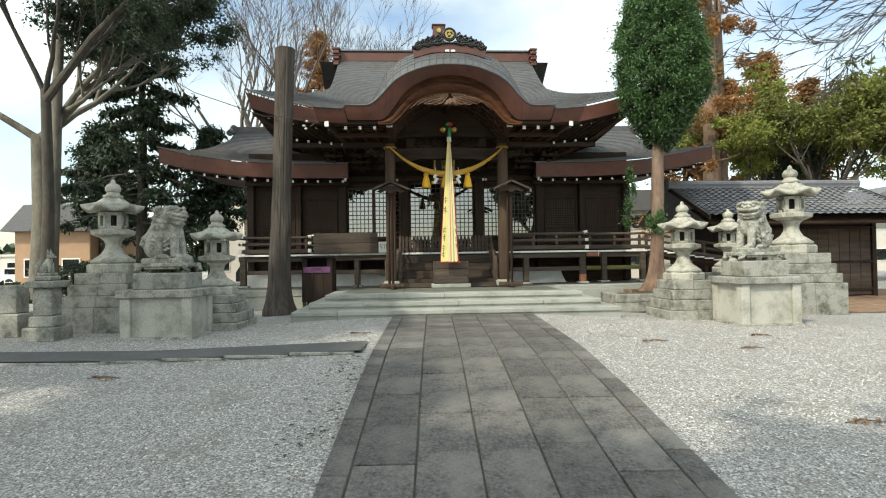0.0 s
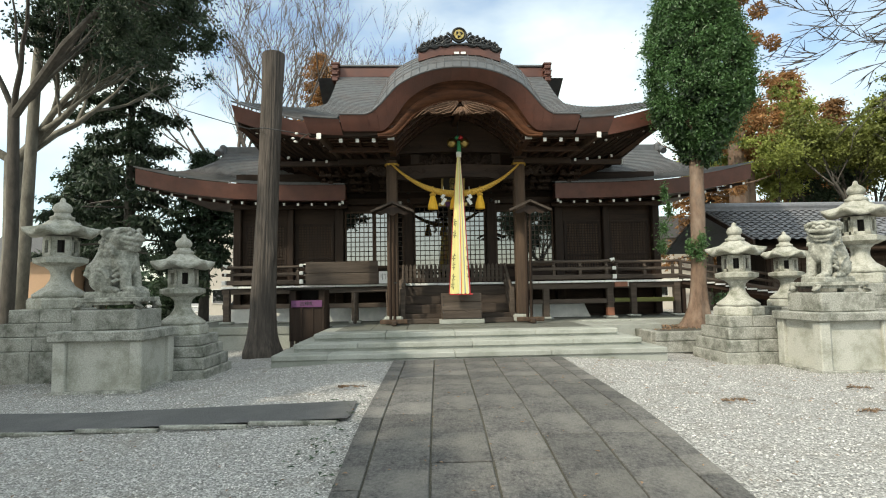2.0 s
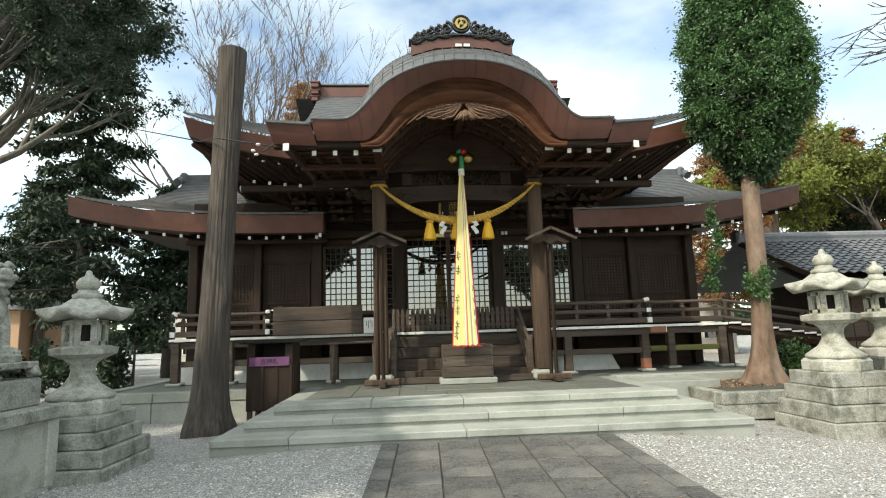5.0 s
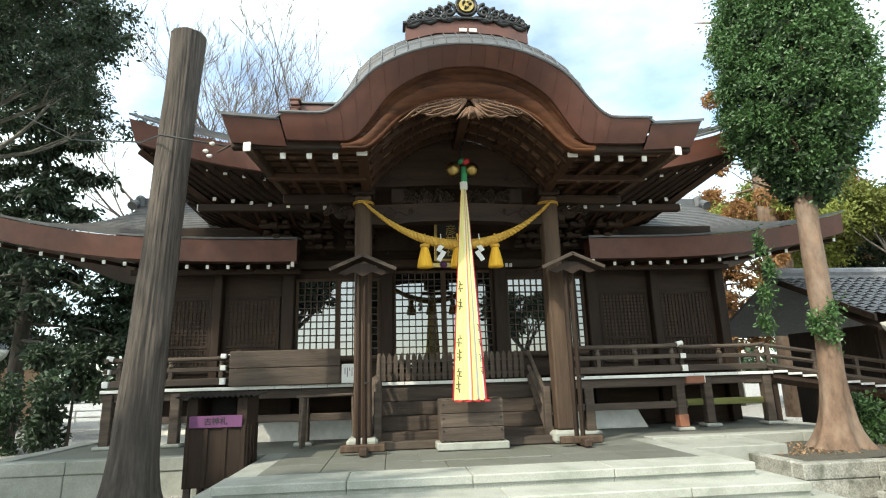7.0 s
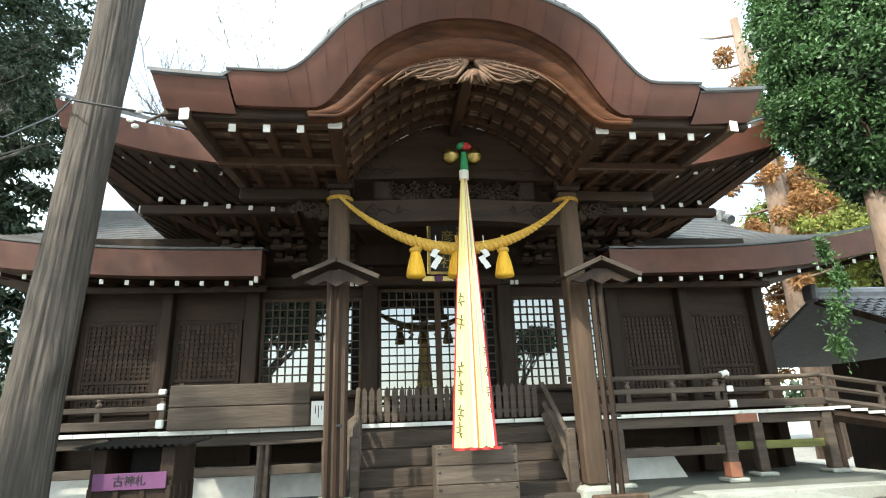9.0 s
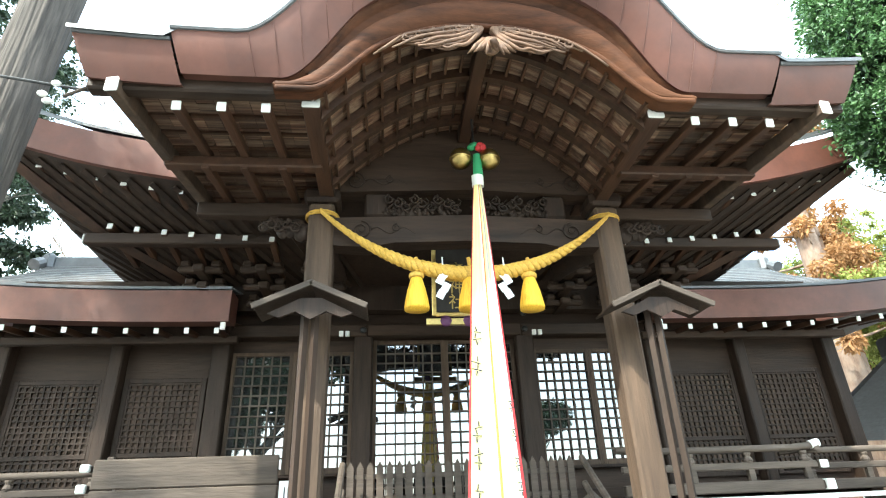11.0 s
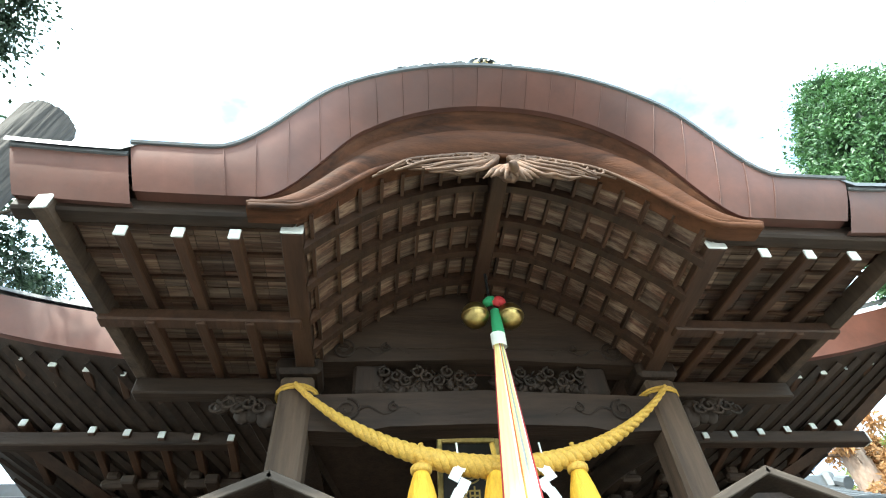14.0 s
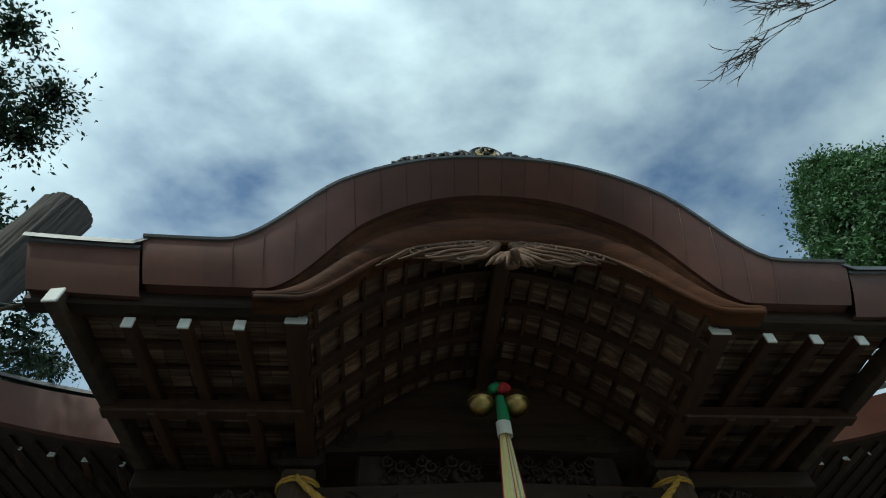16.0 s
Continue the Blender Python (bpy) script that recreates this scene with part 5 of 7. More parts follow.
bell = thing("pair_of_bells", (0.03, 16.5, 5.28), "two brass bells with a red and green cloth knot", "bell")
for sx in (-1, 1):
    part("bell_ball", Shape().ball((sx * 0.165, 0, -0.02), 0.13, 24), M_GOLD, bell, "", True)
    part("bell_rim", Shape().lathe([(0.128, -0.012), (0.134, 0), (0.128, 0.012)], 24, (sx * 0.165, 0, -0.03)), M_GOLD, bell, "", True)
s = Shape()
for k in range(5):
    s.ball((-0.04 + 0.02 * k, -0.04 - 0.01 * (k % 2), 0.11 + 0.015 * (k % 3)), 0.05, 10, (1, 1, 0.8))
part("green_knot", s, M_GRN, bell, "green cloth knot", True)
s = Shape()
for k in range(6):
    s.ball((0.04 + 0.022 * (k % 3), -0.06 + 0.015 * (k // 3), 0.10 + 0.02 * (k % 2)), 0.05, 10, (1, 1, 0.9))
part("red_knot", s, M_RED, bell, "red cloth knot", True)
part("bell_chain", Shape().tube([(0, 0.02, 0.12), (0, 0.04, 0.4), (0, 0.03, 0.62)], 0.014, 6), M_BLACKM, bell)

sash = thing("bell_sash", (0.04, 16.42, 1.29), "long pale yellow bell sash with coloured stripes and black writing", "sash")
strips = [(M_RED, -0.295, 0.02), (M_YEL, -0.245, 0.10), (M_YEL, -0.165, 0.09), (M_YEL, -0.085, 0.09), (M_WCL, -0.02, 0.06), (M_ORC, 0.018, 0.018), (M_YEL, 0.06, 0.07), (M_GRY, 0.115, 0.05), (M_YEL, 0.165, 0.06), (M_WCL, 0.205, 0.03), (M_RED, 0.24, 0.03)]


def sash_pt(x, z, k, e):
    """A point of a strip: gathered at the top, fanned and folded below."""
    h = 3.62
    t = z / h
    g = 0.16 + 0.84 * (1 - t) ** 0.9
    d = 0.012 * math.sin(k * 2.1) * (1 - 0.6 * t) - 0.010 * abs(e)
    lean = -0.02 + 0.02 * t
    return Vector((x * g + lean, -0.03 + d + 0.08 * t, z + 0.012 * math.sin(3 * k)))


for k, (mat, x, w) in enumerate(strips):
    s = Shape()
    s.grid(lambda u, v: sash_pt(x + (u - 0.5) * w * 1.12, 3.62 * v, k, math.sin(math.pi * u) * (1 if k % 2 else -1)), 4, 20)
    s.grid(lambda u, v: sash_pt(x + (u - 0.5) * w * 1.12, 3.62 * v, k, math.sin(math.pi * u) * (1 if k % 2 else -1)) + Vector((0, 0.012, 0)), 4, 20)
    part("strip", s, mat, sash, "", True)
s = Shape().grid(lambda u, v: (0.06 * math.cos(u * 6.283) * (1 - 0.25 * v) + 0.01, 0.05 + 0.045 * math.sin(u * 6.283), 3.70 + 0.30 * v), 14, 5)
part("green_wrap", s, M_GRN, sash, "green cloth wrap", True)
s = Shape().grid(lambda u, v: (0.068 * math.cos(u * 6.283) + 0.0, 0.05 + 0.052 * math.sin(u * 6.283), 3.58 + 0.14 * v), 14, 2)
part("white_wrap", s, M_WCL, sash, "white cloth wrap", True)
rb = random.Random(3)
for z0 in (0.95, 0.72, 0.42, 0.22, 1.55, 1.85):
    s = Shape()
    for q in range(5):
        s.box(sash_pt(-0.215, z0 + 0.035 * q - 0.08, 0, -1) + Vector((0.012 * rb.uniform(-1, 1), -0.02, 0)), (0.07 + 0.03 * rb.random() if q % 2 else 0.014, 0.003, 0.012 if q % 2 else 0.05), 0, Matrix.Rotation(rb.uniform(-0.3, 0.3), 3, "Y"))
    part("brush_character", s, M_INK, sash, "black brush writing")
for z0 in (1.1, 0.85, 0.6, 0.4):
    s = Shape()
    for q in range(4):
        s.box(sash_pt(0.2, z0 + 0.03 * q, 9, 1) + Vector((0.008 * rb.uniform(-1, 1), -0.03, 0)), (0.045 if q % 2 else 0.01, 0.003, 0.01 if q % 2 else 0.035), 0, Matrix.Rotation(rb.uniform(-0.3, 0.3), 3, "Y"))
    part("brush_character", s, M_INK, sash, "black brush writing")
s = Shape().grid(lambda u, v: (-0.31 + 0.6 * u, -0.05 + 0.03 * math.sin(u * 25), 0.0 - 0.03 * v), 40, 1)
part("hem", s, M_RED, sash, "red hem")

# name plaque under the porch
pl = thing("name_plaque", (0, 18.55, 4.0), "black shrine plaque with a gilt frame and gold characters", "plaque")
tilt = Matrix.Rotation(radians(12), 4, "X")
for nm, sh, mt in (("plaque_board", Shape().box((0, 0, 0.55), (0.6, 0.04, 0.98), 0.006), M_DARK),
                   ("plaque_frame", Shape().box((-0.32, -0.02, 0.55), (0.06, 0.06, 1.04), 0.01).box((0.32, -0.02, 0.55), (0.06, 0.06, 1.04), 0.01).box((0, -0.02, 1.05), (0.6, 0.06, 0.06), 0.01).box((0, -0.02, 0.05), (0.6, 0.06, 0.06), 0.01), M_GOLD)):
    q = part(nm, sh, mt, pl)
    q.matrix_basis = tilt
for x in (-0.16, 0.16):
    q = part("purple_cushion", Shape().ball((x, -0.03, -0.05), 0.09, 12, (1, 0.6, 0.9)), M_PURPLE, pl, "", True)
s = Shape().box((0, -0.02, -0.06), (0.86, 0.06, 0.1), 0.01)
part("plaque_rest", s, M_GOLD, pl, "gilt bracket")
try:
    text_mesh("彦神社", 0.235, M_GOLD, "plaque_writing", pl, tilt @ Matrix.Translation((0, -0.03, 0.44)) @ pose(0, 0, 0, 90), True)
    text_mesh("守護神", 0.095, M_GOLD, "plaque_writing", pl, tilt @ Matrix.Translation((0.2, -0.03, 0.72)) @ pose(0, 0, 0, 90), True)
except RuntimeError:
    pass


# banner stands with small gable roofs before the posts
def banner_stand(x, lean, grp):
    t = thing("banner_stand", (x, 16.65, 0.5), "thin wooden pole stand with a small gabled roof", "stand", grp)
    part("base_beam", Shape().box((0, 0.0, 0.09), (0.72, 0.12, 0.12), 0.02), M_WORN, t)
    part("base_foot", Shape().box((0.02, 0.0, 0.06), (0.13, 0.62, 0.12), 0.02), M_WORN, t)
    for dx in (-0.075, 0.03):
        part("pole", Shape().tube([(dx, 0, 0.1), (dx + lean * 0.5, 0, 1.5), (dx + lean, 0, 2.98)], 0.04, 4), M_WOOD, t)
    part("knob", Shape().box((0.06 + lean * 0.4, -0.06, 1.1), (0.08, 0.05, 0.04), 0.01), M_BLACKM, t)
    for sx in (-1, 1):
        s = Shape().box((0, 0, 0), (0.62, 0.52, 0.022), 0.004)
        r = part("gable_roof", s, M_WOOD, t)
        r.matrix_basis = Matrix.Translation((lean + sx * 0.27, 0, 3.08)) @ Matrix.Rotation(sx * radians(24), 4, "Y")
        b2 = part("gable_board", Shape().box((0, -0.25, 0.0), (0.62, 0.03, 0.06), 0.006), M_GREYW, t)
        b2.matrix_basis = Matrix.Translation((lean + sx * 0.27, 0, 3.07)) @ Matrix.Rotation(sx * radians(24), 4, "Y")
    s = Shape().prism([(-0.42, 2.9), (-0.3, 2.86), (-0.15, 2.92), (0, 2.84), (0.15, 2.92), (0.3, 2.86), (0.42, 2.9), (0.1, 3.06), (-0.1, 3.06)], -0.16, -0.12)
    q = part("carved_bracket", s, M_WOOD, t)
    q.location = (lean, 0, 0)


banner_stand(-1.72, 0.0, "banner stands")
banner_stand(1.86, 0.03, "banner stands")


# ---- stone lanterns and guardian statues ----
def hexring(r, z, turn=math.pi / 6):
    return [(r * math.cos(turn + k * math.pi / 3), r * math.sin(turn + k * math.pi / 3), z) for k in range(6)]


def lantern(x, y, z0, scale, tiers, grp, label, round_foot=False):
    """A many-sided stone lantern on stepped courses."""
    t = thing("stone_lantern", (x, y, z0), label, "lantern", grp)
    z = 0.0
    for w, h in tiers:
        half = w / 2
        q = part("base_course", Shape().box((-half / 2, 0, z + h / 2), (half - 0.006, w, h - 0.004), 0.015), M_STONE, t)
        q = part("base_course", Shape().box((half / 2, 0, z + h / 2), (half - 0.006, w, h - 0.004), 0.015), M_STONE, t)
        z += h
    k = scale
    part("plinth", Shape().lathe([(0.46 * k, 0), (0.47 * k, 0.02 * k), (0.47 * k, 0.15 * k), (0.43 * k, 0.19 * k)], 6, (0, 0, z), math.pi / 6), M_LANT, t)
    z += 0.19 * k
    s = Shape().lathe([(0.40 * k, 0), (0.41 * k, 0.05 * k), (0.33 * k, 0.11 * k), (0.22 * k, 0.19 * k), (0.155 * k, 0.30 * k), (0.145 * k, 0.38 * k), (0.165 * k, 0.46 * k), (0.24 * k, 0.53 * k)], 24, (0, 0, z))
    part("shaft", s, M_LANT, t, "", True)
    z += 0.53 * k
    part("platform", Shape().lathe([(0.27 * k, 0), (0.40 * k, 0.06 * k), (0.41 * k, 0.14 * k), (0.30 * k, 0.17 * k)], 6, (0, 0, z), math.pi / 6), M_LANT, t)
    z += 0.17 * k
    # fire box with real openings
    h = 0.34 * k
    r = 0.25 * k
    for j in range(6):
        box = Shape()
        a = math.pi / 6 + j * math.pi / 3
        b2 = a + math.pi / 3
        p, q = Vector((r * math.cos(a), r * math.sin(a), 0)), Vector((r * math.cos(b2), r * math.sin(b2), 0))
        mid = (p + q) / 2
        rot2 = Matrix.Rotation(math.atan2((q - p).y, (q - p).x), 3, "Z")
        ln = (q - p).length
        for off in (-0.36, 0.36):
            box.box(mid + (q - p) * off + Vector((0, 0, z + h / 2)), (ln * 0.30, 0.05 * k, h), 0.006, rot2)
        box.box(mid + Vector((0, 0, z + h * 0.09)), (ln * 0.9, 0.05 * k, h * 0.18), 0, rot2)
        box.box(mid + Vector((0, 0, z + h * 0.91)), (ln * 0.9, 0.05 * k, h * 0.18), 0, rot2)
        part("fire_box_side", box, M_LANT, t)
    # near-black core added to paint the shade behind the openings
    part("fire_box_core", Shape().lathe([(0.12 * k, 0), (0.12 * k, h)], 6, (0, 0, z)), M_DARK if not round_foot else M_LANT, t)
    z += h
    # roof with curled corners
    cap = Shape()

    def lift(a, rr):
        c = abs(math.cos(3 * (a - math.pi / 6))) ** 3
        return 0.10 * k * c * max(0, (rr / (0.58 * k) - 0.45)) / 0.55

    def flare(s, n=48):
        for i in range(len(s.v)):
            px, py, pz = s.v[i]
            a = math.atan2(py, px)
            c = abs(math.cos(3 * (a - math.pi / 6))) ** 4
            f = 1 - 0.13 * (1 - c)
            s.v[i] = (px * f, py * f, pz)

    cap.lathe([(0.30 * k, 0.03 * k), (0.56 * k, 0.0), (0.58 * k, 0.06 * k), (0.44 * k, 0.125 * k), (0.30 * k, 0.20 * k), (0.20 * k, 0.29 * k), (0.17 * k, 0.31 * k)], 48, (0, 0, z), 0, lift)
    flare(cap)
    part("roof", cap, M_LANT, t, "curled stone roof", True)
    z += 0.29 * k
    part("finial_base", Shape().lathe([(0.18 * k, 0), (0.19 * k, 0.06 * k), (0.13 * k, 0.09 * k), (0.12 * k, 0.13 * k)], 18, (0, 0, z)), M_LANT, t, "", True)
    z += 0.12 * k
    part("finial", Shape().lathe([(0.10 * k, 0), (0.145 * k, 0.05 * k), (0.15 * k, 0.11 * k), (0.11 * k, 0.17 * k), (0.05 * k, 0.205 * k), (0.035 * k, 0.27 * k), (0, 0.29 * k)], 18, (0, 0, z)), M_LANT, t, "", True)
    return t


lantern(5.88, 13.95, -0.26, 1.05, ((1.42, 0.27), (1.32, 0.25), (1.14, 0.25), (1.0, 0.23)), "stone lanterns", "pale carved stone lantern on four mossy stone courses")
lantern(7.68, 14.95, -0.26, 0.92, ((1.3, 0.39), (1.15, 0.39), (1.0, 0.35)), "stone lanterns", "small carved stone lantern behind the guardian statue")
lantern(9.25, 14.6, -0.26, 1.25, ((1.75, 0.86), (1.6, 0.24), (1.42, 0.26), (1.26, 0.28)), "stone lanterns", "tall pale stone lantern on a broad stepped base")
lantern(-5.58, 13.0, -0.18, 1.0, ((1.4, 0.22), (1.3, 0.21), (1.14, 0.20), (1.0, 0.19)), "stone lanterns", "mossy stone lantern on stepped stone courses")
lantern(-8.0, 13.2, -0.2, 1.12, ((1.6, 0.62), (1.5, 0.25), (1.3, 0.25), (1.12, 0.25)), "stone lanterns", "tall pale stone lantern on a stepped base")


def pedestal(x, y, z0, w, d, zc, zt, grp, label):
    t = thing("statue_pedestal", (x, y, z0), label, "pedestal", grp)
    h = zc - z0 - 0.16
    part("panel_core", Shape().box((0, 0, h / 2), (w - 0.12, d - 0.12, h), 0.01), M_PANEL, t)
    for sx in (-1, 1):
        for sy in (-1, 1):
            part("corner_pier", Shape().box((sx * (w / 2 - 0.09), sy * (d / 2 - 0.09), h / 2), (0.2, 0.2, h), 0.015), M_PANEL, t)
    part("ground_stone", Shape().box((0, 0, 0.03), (w + 0.08, d + 0.08, 0.06), 0.01), M_STONE, t)
    part("cap_slab", Shape().box((0, 0, h + 0.08), (w + 0.14, d + 0.14, 0.16), 0.02), M_STONE, t, "weathered stone slab with dark stains")
    hb = zt - zc - 0.02
    part("upper_block", Shape().box((0, 0.02, h + 0.16 + hb / 2), (w - 0.32, d - 0.26, hb), 0.02), M_STONE, t)
    return t


pedestal(6.85, 12.5, -0.24, 1.36, 1.2, 0.86, 1.24, "statue pedestals", "pale granite pedestal with panelled sides")
pedestal(-6.15, 11.78, -0.15, 1.36, 1.15, 0.84, 1.19, "statue pedestals", "grey granite pedestal with panelled sides")


def stone_table(x, y, z0, grp, w=1.05, d=0.72):
    t = thing("stone_table", (x, y, z0), "low carved stone table with curled feet", "table", grp)
    part("table_slab", Shape().box((0, 0, 0.145), (w, d, 0.08), 0.015), M_STATUE, t)
    for sx in (-1, 1):
        for sy in (-1, 1):
            part("curled_foot", Shape().tube([(sx * (w / 2 - 0.08), sy * (d / 2 - 0.08), 0.0), (sx * (w / 2 - 0.02), sy * (d / 2 - 0.03), 0.03), (sx * (w / 2 - 0.06), sy * (d / 2 - 0.06), 0.11)], [0.06, 0.07, 0.08], 8), M_STATUE, t, "", True)
        part("apron", Shape().box((0, sx * (d / 2 - 0.07), 0.09), (w - 0.35, 0.05, 0.06), 0.01), M_STATUE, t)


stone_table(6.85, 12.52, 1.235, "stone tables")
stone_table(-6.15, 11.8, 1.185, "stone tables")


def guardian(x, y, z0, turn, head_turn, open_mouth):
    """A seated lion-dog with a curled mane, shaped from rounded masses and fused into one body."""
    s = Shape()
    s.box((0.02, 0, 0.045), (0.86, 0.48, 0.13), 0.03)
    # haunches, back and chest
    s.ball((0.24, 0, 0.36), 0.24, 20, (0.95, 0.95, 1.15))
    s.tube([(0.30, 0, 0.42), (0.18, 0, 0.62), (0.04, 0, 0.80)], [0.22, 0.23, 0.22], 18)
    s.ball((-0.10, 0, 0.62), 0.235, 20, (0.85, 0.95, 1.1))
    for sy in (-1, 1):
        s.ball((0.20, sy * 0.17, 0.30), 0.17, 18, (1.15, 0.62, 1.15))
        s.ball((0.04, sy * 0.20, 0.14), 0.085, 12, (1.9, 0.85, 0.75))
        s.tube([(-0.13, sy * 0.135, 0.60), (-0.19, sy * 0.145, 0.40), (-0.21, sy * 0.145, 0.14)], [0.115, 0.088, 0.082], 14)
        s.ball((-0.27, sy * 0.145, 0.135), 0.09, 12, (1.3, 1.0, 0.7))
        for k in range(4):
            s.ball((-0.355, sy * 0.145 + 0.042 * (k - 1.5), 0.125), 0.034, 8, (1.3, 0.8, 1))
            s.ball((-0.10, sy * 0.20 + 0.036 * (k - 1.5), 0.125), 0.03, 8, (1.3, 0.8, 1))
        # tufts behind the legs
        for k in range(3):
            s.tube([(-0.12, sy * 0.215, 0.50 - 0.09 * k), (-0.05, sy * 0.235, 0.45 - 0.09 * k), (0.0, sy * 0.215, 0.47 - 0.09 * k)], [0.03, 0.035, 0.012], 8)
        # ribs of the flank and the fold of the thigh
        s.tube([(0.06, sy * 0.20, 0.20), (0.04, sy * 0.245, 0.34), (0.12, sy * 0.255, 0.46), (0.26, sy * 0.225, 0.48)], [0.02, 0.03, 0.03, 0.015], 8)

    # the head turns on the neck
    ch, sh = math.cos(head_turn), math.sin(head_turn)

    def hd(px, py, pz):
        qx = px + 0.02
        return (-0.02 + qx * ch - py * sh, qx * sh + py * ch, pz)

    s.ball(hd(-0.08, 0, 1.0), 0.235, 22, (0.95, 1.12, 0.92))
    s.ball(hd(-0.08, 0, 1.14), 0.17, 16, (1.1, 1.3, 0.5))
    for sy in (-1, 1):
        # cheek curls and rolled locks down to the shoulder
        for cx, cz, r in ((0.02, 1.03, 0.085), (-0.02, 0.86, 0.09), (0.12, 0.93, 0.085), (0.06, 0.74, 0.085), (-0.09, 0.74, 0.07), (0.13, 1.10, 0.07)):
            w = 0.235 - 0.10 * max(0, cx - 0.05)
            ring = [hd(cx + r * (1 - 0.1 * k) * 0.8 * math.cos(0.62 * k), sy * (w + 0.004 * k), cz + r * (1 - 0.1 * k) * 0.8 * math.sin(0.62 * k)) for k in range(10)]
            s.tube(ring, [0.034 - 0.002 * k for k in range(10)], 8)
            s.ball(hd(cx, sy * (w - 0.05), cz), r * 1.05, 10)
        # ear, brow, eye and the wide lips
        s.tube([hd(-0.02, sy * 0.21, 1.17), hd(0.03, sy * 0.27, 1.13), hd(0.05, sy * 0.285, 1.04)], [0.05, 0.055, 0.02], 8)
        s.tube([hd(-0.29, sy * 0.03, 1.125), hd(-0.28, sy * 0.10, 1.175), hd(-0.22, sy * 0.19, 1.15), hd(-0.16, sy * 0.235, 1.09)], [0.03, 0.04, 0.038, 0.02], 8)
        s.ball(hd(-0.275, sy * 0.105, 1.09), 0.042, 12)
        drop = 0.0 if open_mouth else 0.035
        s.tube([hd(-0.365, 0, 1.01), hd(-0.355, sy * 0.08, 1.0), hd(-0.30, sy * 0.17, 1.005), hd(-0.21, sy * 0.235, 1.045)], [0.042, 0.042, 0.038, 0.03], 8)
        s.tube([hd(-0.335, 0, 0.875 + drop), hd(-0.32, sy * 0.09, 0.88 + drop), hd(-0.26, sy * 0.17, 0.92 + drop), hd(-0.2, sy * 0.225, 1.0)], [0.036, 0.036, 0.034, 0.028], 8)
        for k in range(4):
            s.ball(hd(-0.325 + 0.012 * k * k, sy * (0.025 + 0.045 * k), 0.965), 0.022, 6, (1, 1, 1.4))
        s.ball(hd(-0.385, sy * 0.045, 1.055), 0.04, 10, (0.9, 1.1, 0.8))
    s.ball(hd(-0.37, 0, 1.07), 0.055, 12, (0.9, 1.3, 0.8))
    s.ball(hd(-0.22, 0, 0.86), 0.12, 14, (1.0, 1.25, 0.5))
    for k in range(5):
        s.ball(hd(-0.29, 0.05 * (k - 2), 0.825 - 0.008 * (2 - abs(k - 2))), 0.034, 8)
    # locks down the nape
    for k in range(6):
        for sy in (-1, 0, 1):
            s.ball((0.15 + 0.028 * k, sy * (0.12 - 0.006 * k), 1.08 - 0.085 * k), 0.07, 10, (1, 1, 1.25))
    # tail laid up against the back
    for sy in (-1, 0, 1):
        s.tube([(0.42, sy * 0.05, 0.24), (0.47, sy * 0.09, 0.40), (0.45, sy * 0.08, 0.54), (0.40, sy * 0.03, 0.66)], [0.06, 0.075, 0.06, 0.015], 10)
    me = s.mesh("guardian_statue", M_STATUE, True)
    fix_normals(me)
    ob = new("guardian_statue", me)
    ob.matrix_world = Matrix.Translation((x, y, z0)) @ Matrix.Rotation(turn, 4, "Z") @ Matrix.Diagonal((1.02, 1.02, 0.98, 1))
    mod = ob.modifiers.new("fuse", "REMESH")
    mod.mode, mod.voxel_size, mod.use_smooth_shade = "VOXEL", 0.011, True
    return ob


g = guardian(6.83, 12.52, 1.412, radians(18), radians(28), True)
tagged(g, "weathered stone guardian lion-dog seated with open mouth", "statue", "guardian statues")
g = guardian(-6.15, 11.8, 1.362, radians(176), radians(-14), False)
tagged(g, "weathered stone guardian lion-dog seated with closed mouth", "statue", "guardian statues")

# stone boundary post at the side
t = thing("stone_post", (-8.45, 11.6, -0.15), "squat grey stone post with a wide cap", "post")
for w, h, z in ((0.62, 0.28, 0.0), (0.46, 0.22, 0.28), (0.36, 0.56, 0.5), (0.56, 0.14, 1.06), (0.34, 0.1, 1.2)):
    part("post_block", Shape().box((0, 0, z + h / 2), (w, w, h - 0.004), 0.02), M_STONE, t)
s = Shape().box((0, 0, 0.03), (0.3, 0.2, 0.06), 0.01)
s.ball((-0.05, 0, 0.15), 0.09, 14, (1.0, 0.8, 1.1))
s.tube([(-0.06, 0, 0.14), (0.0, 0, 0.24), (0.05, 0, 0.34)], [0.085, 0.075, 0.055], 12)
for sy in (-1, 1):
    s.tube([(0.05, sy * 0.04, 0.26), (0.07, sy * 0.045, 0.15), (0.075, sy * 0.045, 0.05)], [0.04, 0.03, 0.03], 8)
    s.tube([(0.04, sy * 0.04, 0.44), (0.03, sy * 0.05, 0.53)], [0.03, 0.004], 6)
s.ball((0.06, 0, 0.40), 0.065, 14, (1.1, 0.9, 0.95))
s.tube([(0.09, 0, 0.39), (0.17, 0, 0.37)], [0.045, 0.018], 8)
s.tube([(-0.12, 0, 0.08), (-0.19, 0, 0.2), (-0.16, 0, 0.34)], [0.035, 0.05, 0.01], 8)
fox = whole("fox_statue", s, M_STATUE, "small weathered stone fox seated on the stone post", "statue", smooth=True)
fox.location = (-8.45, 11.6, 1.15)
t = thing("stone_post", (-9.6, 12.3, -0.15), "squat grey stone post with a wide cap", "post")
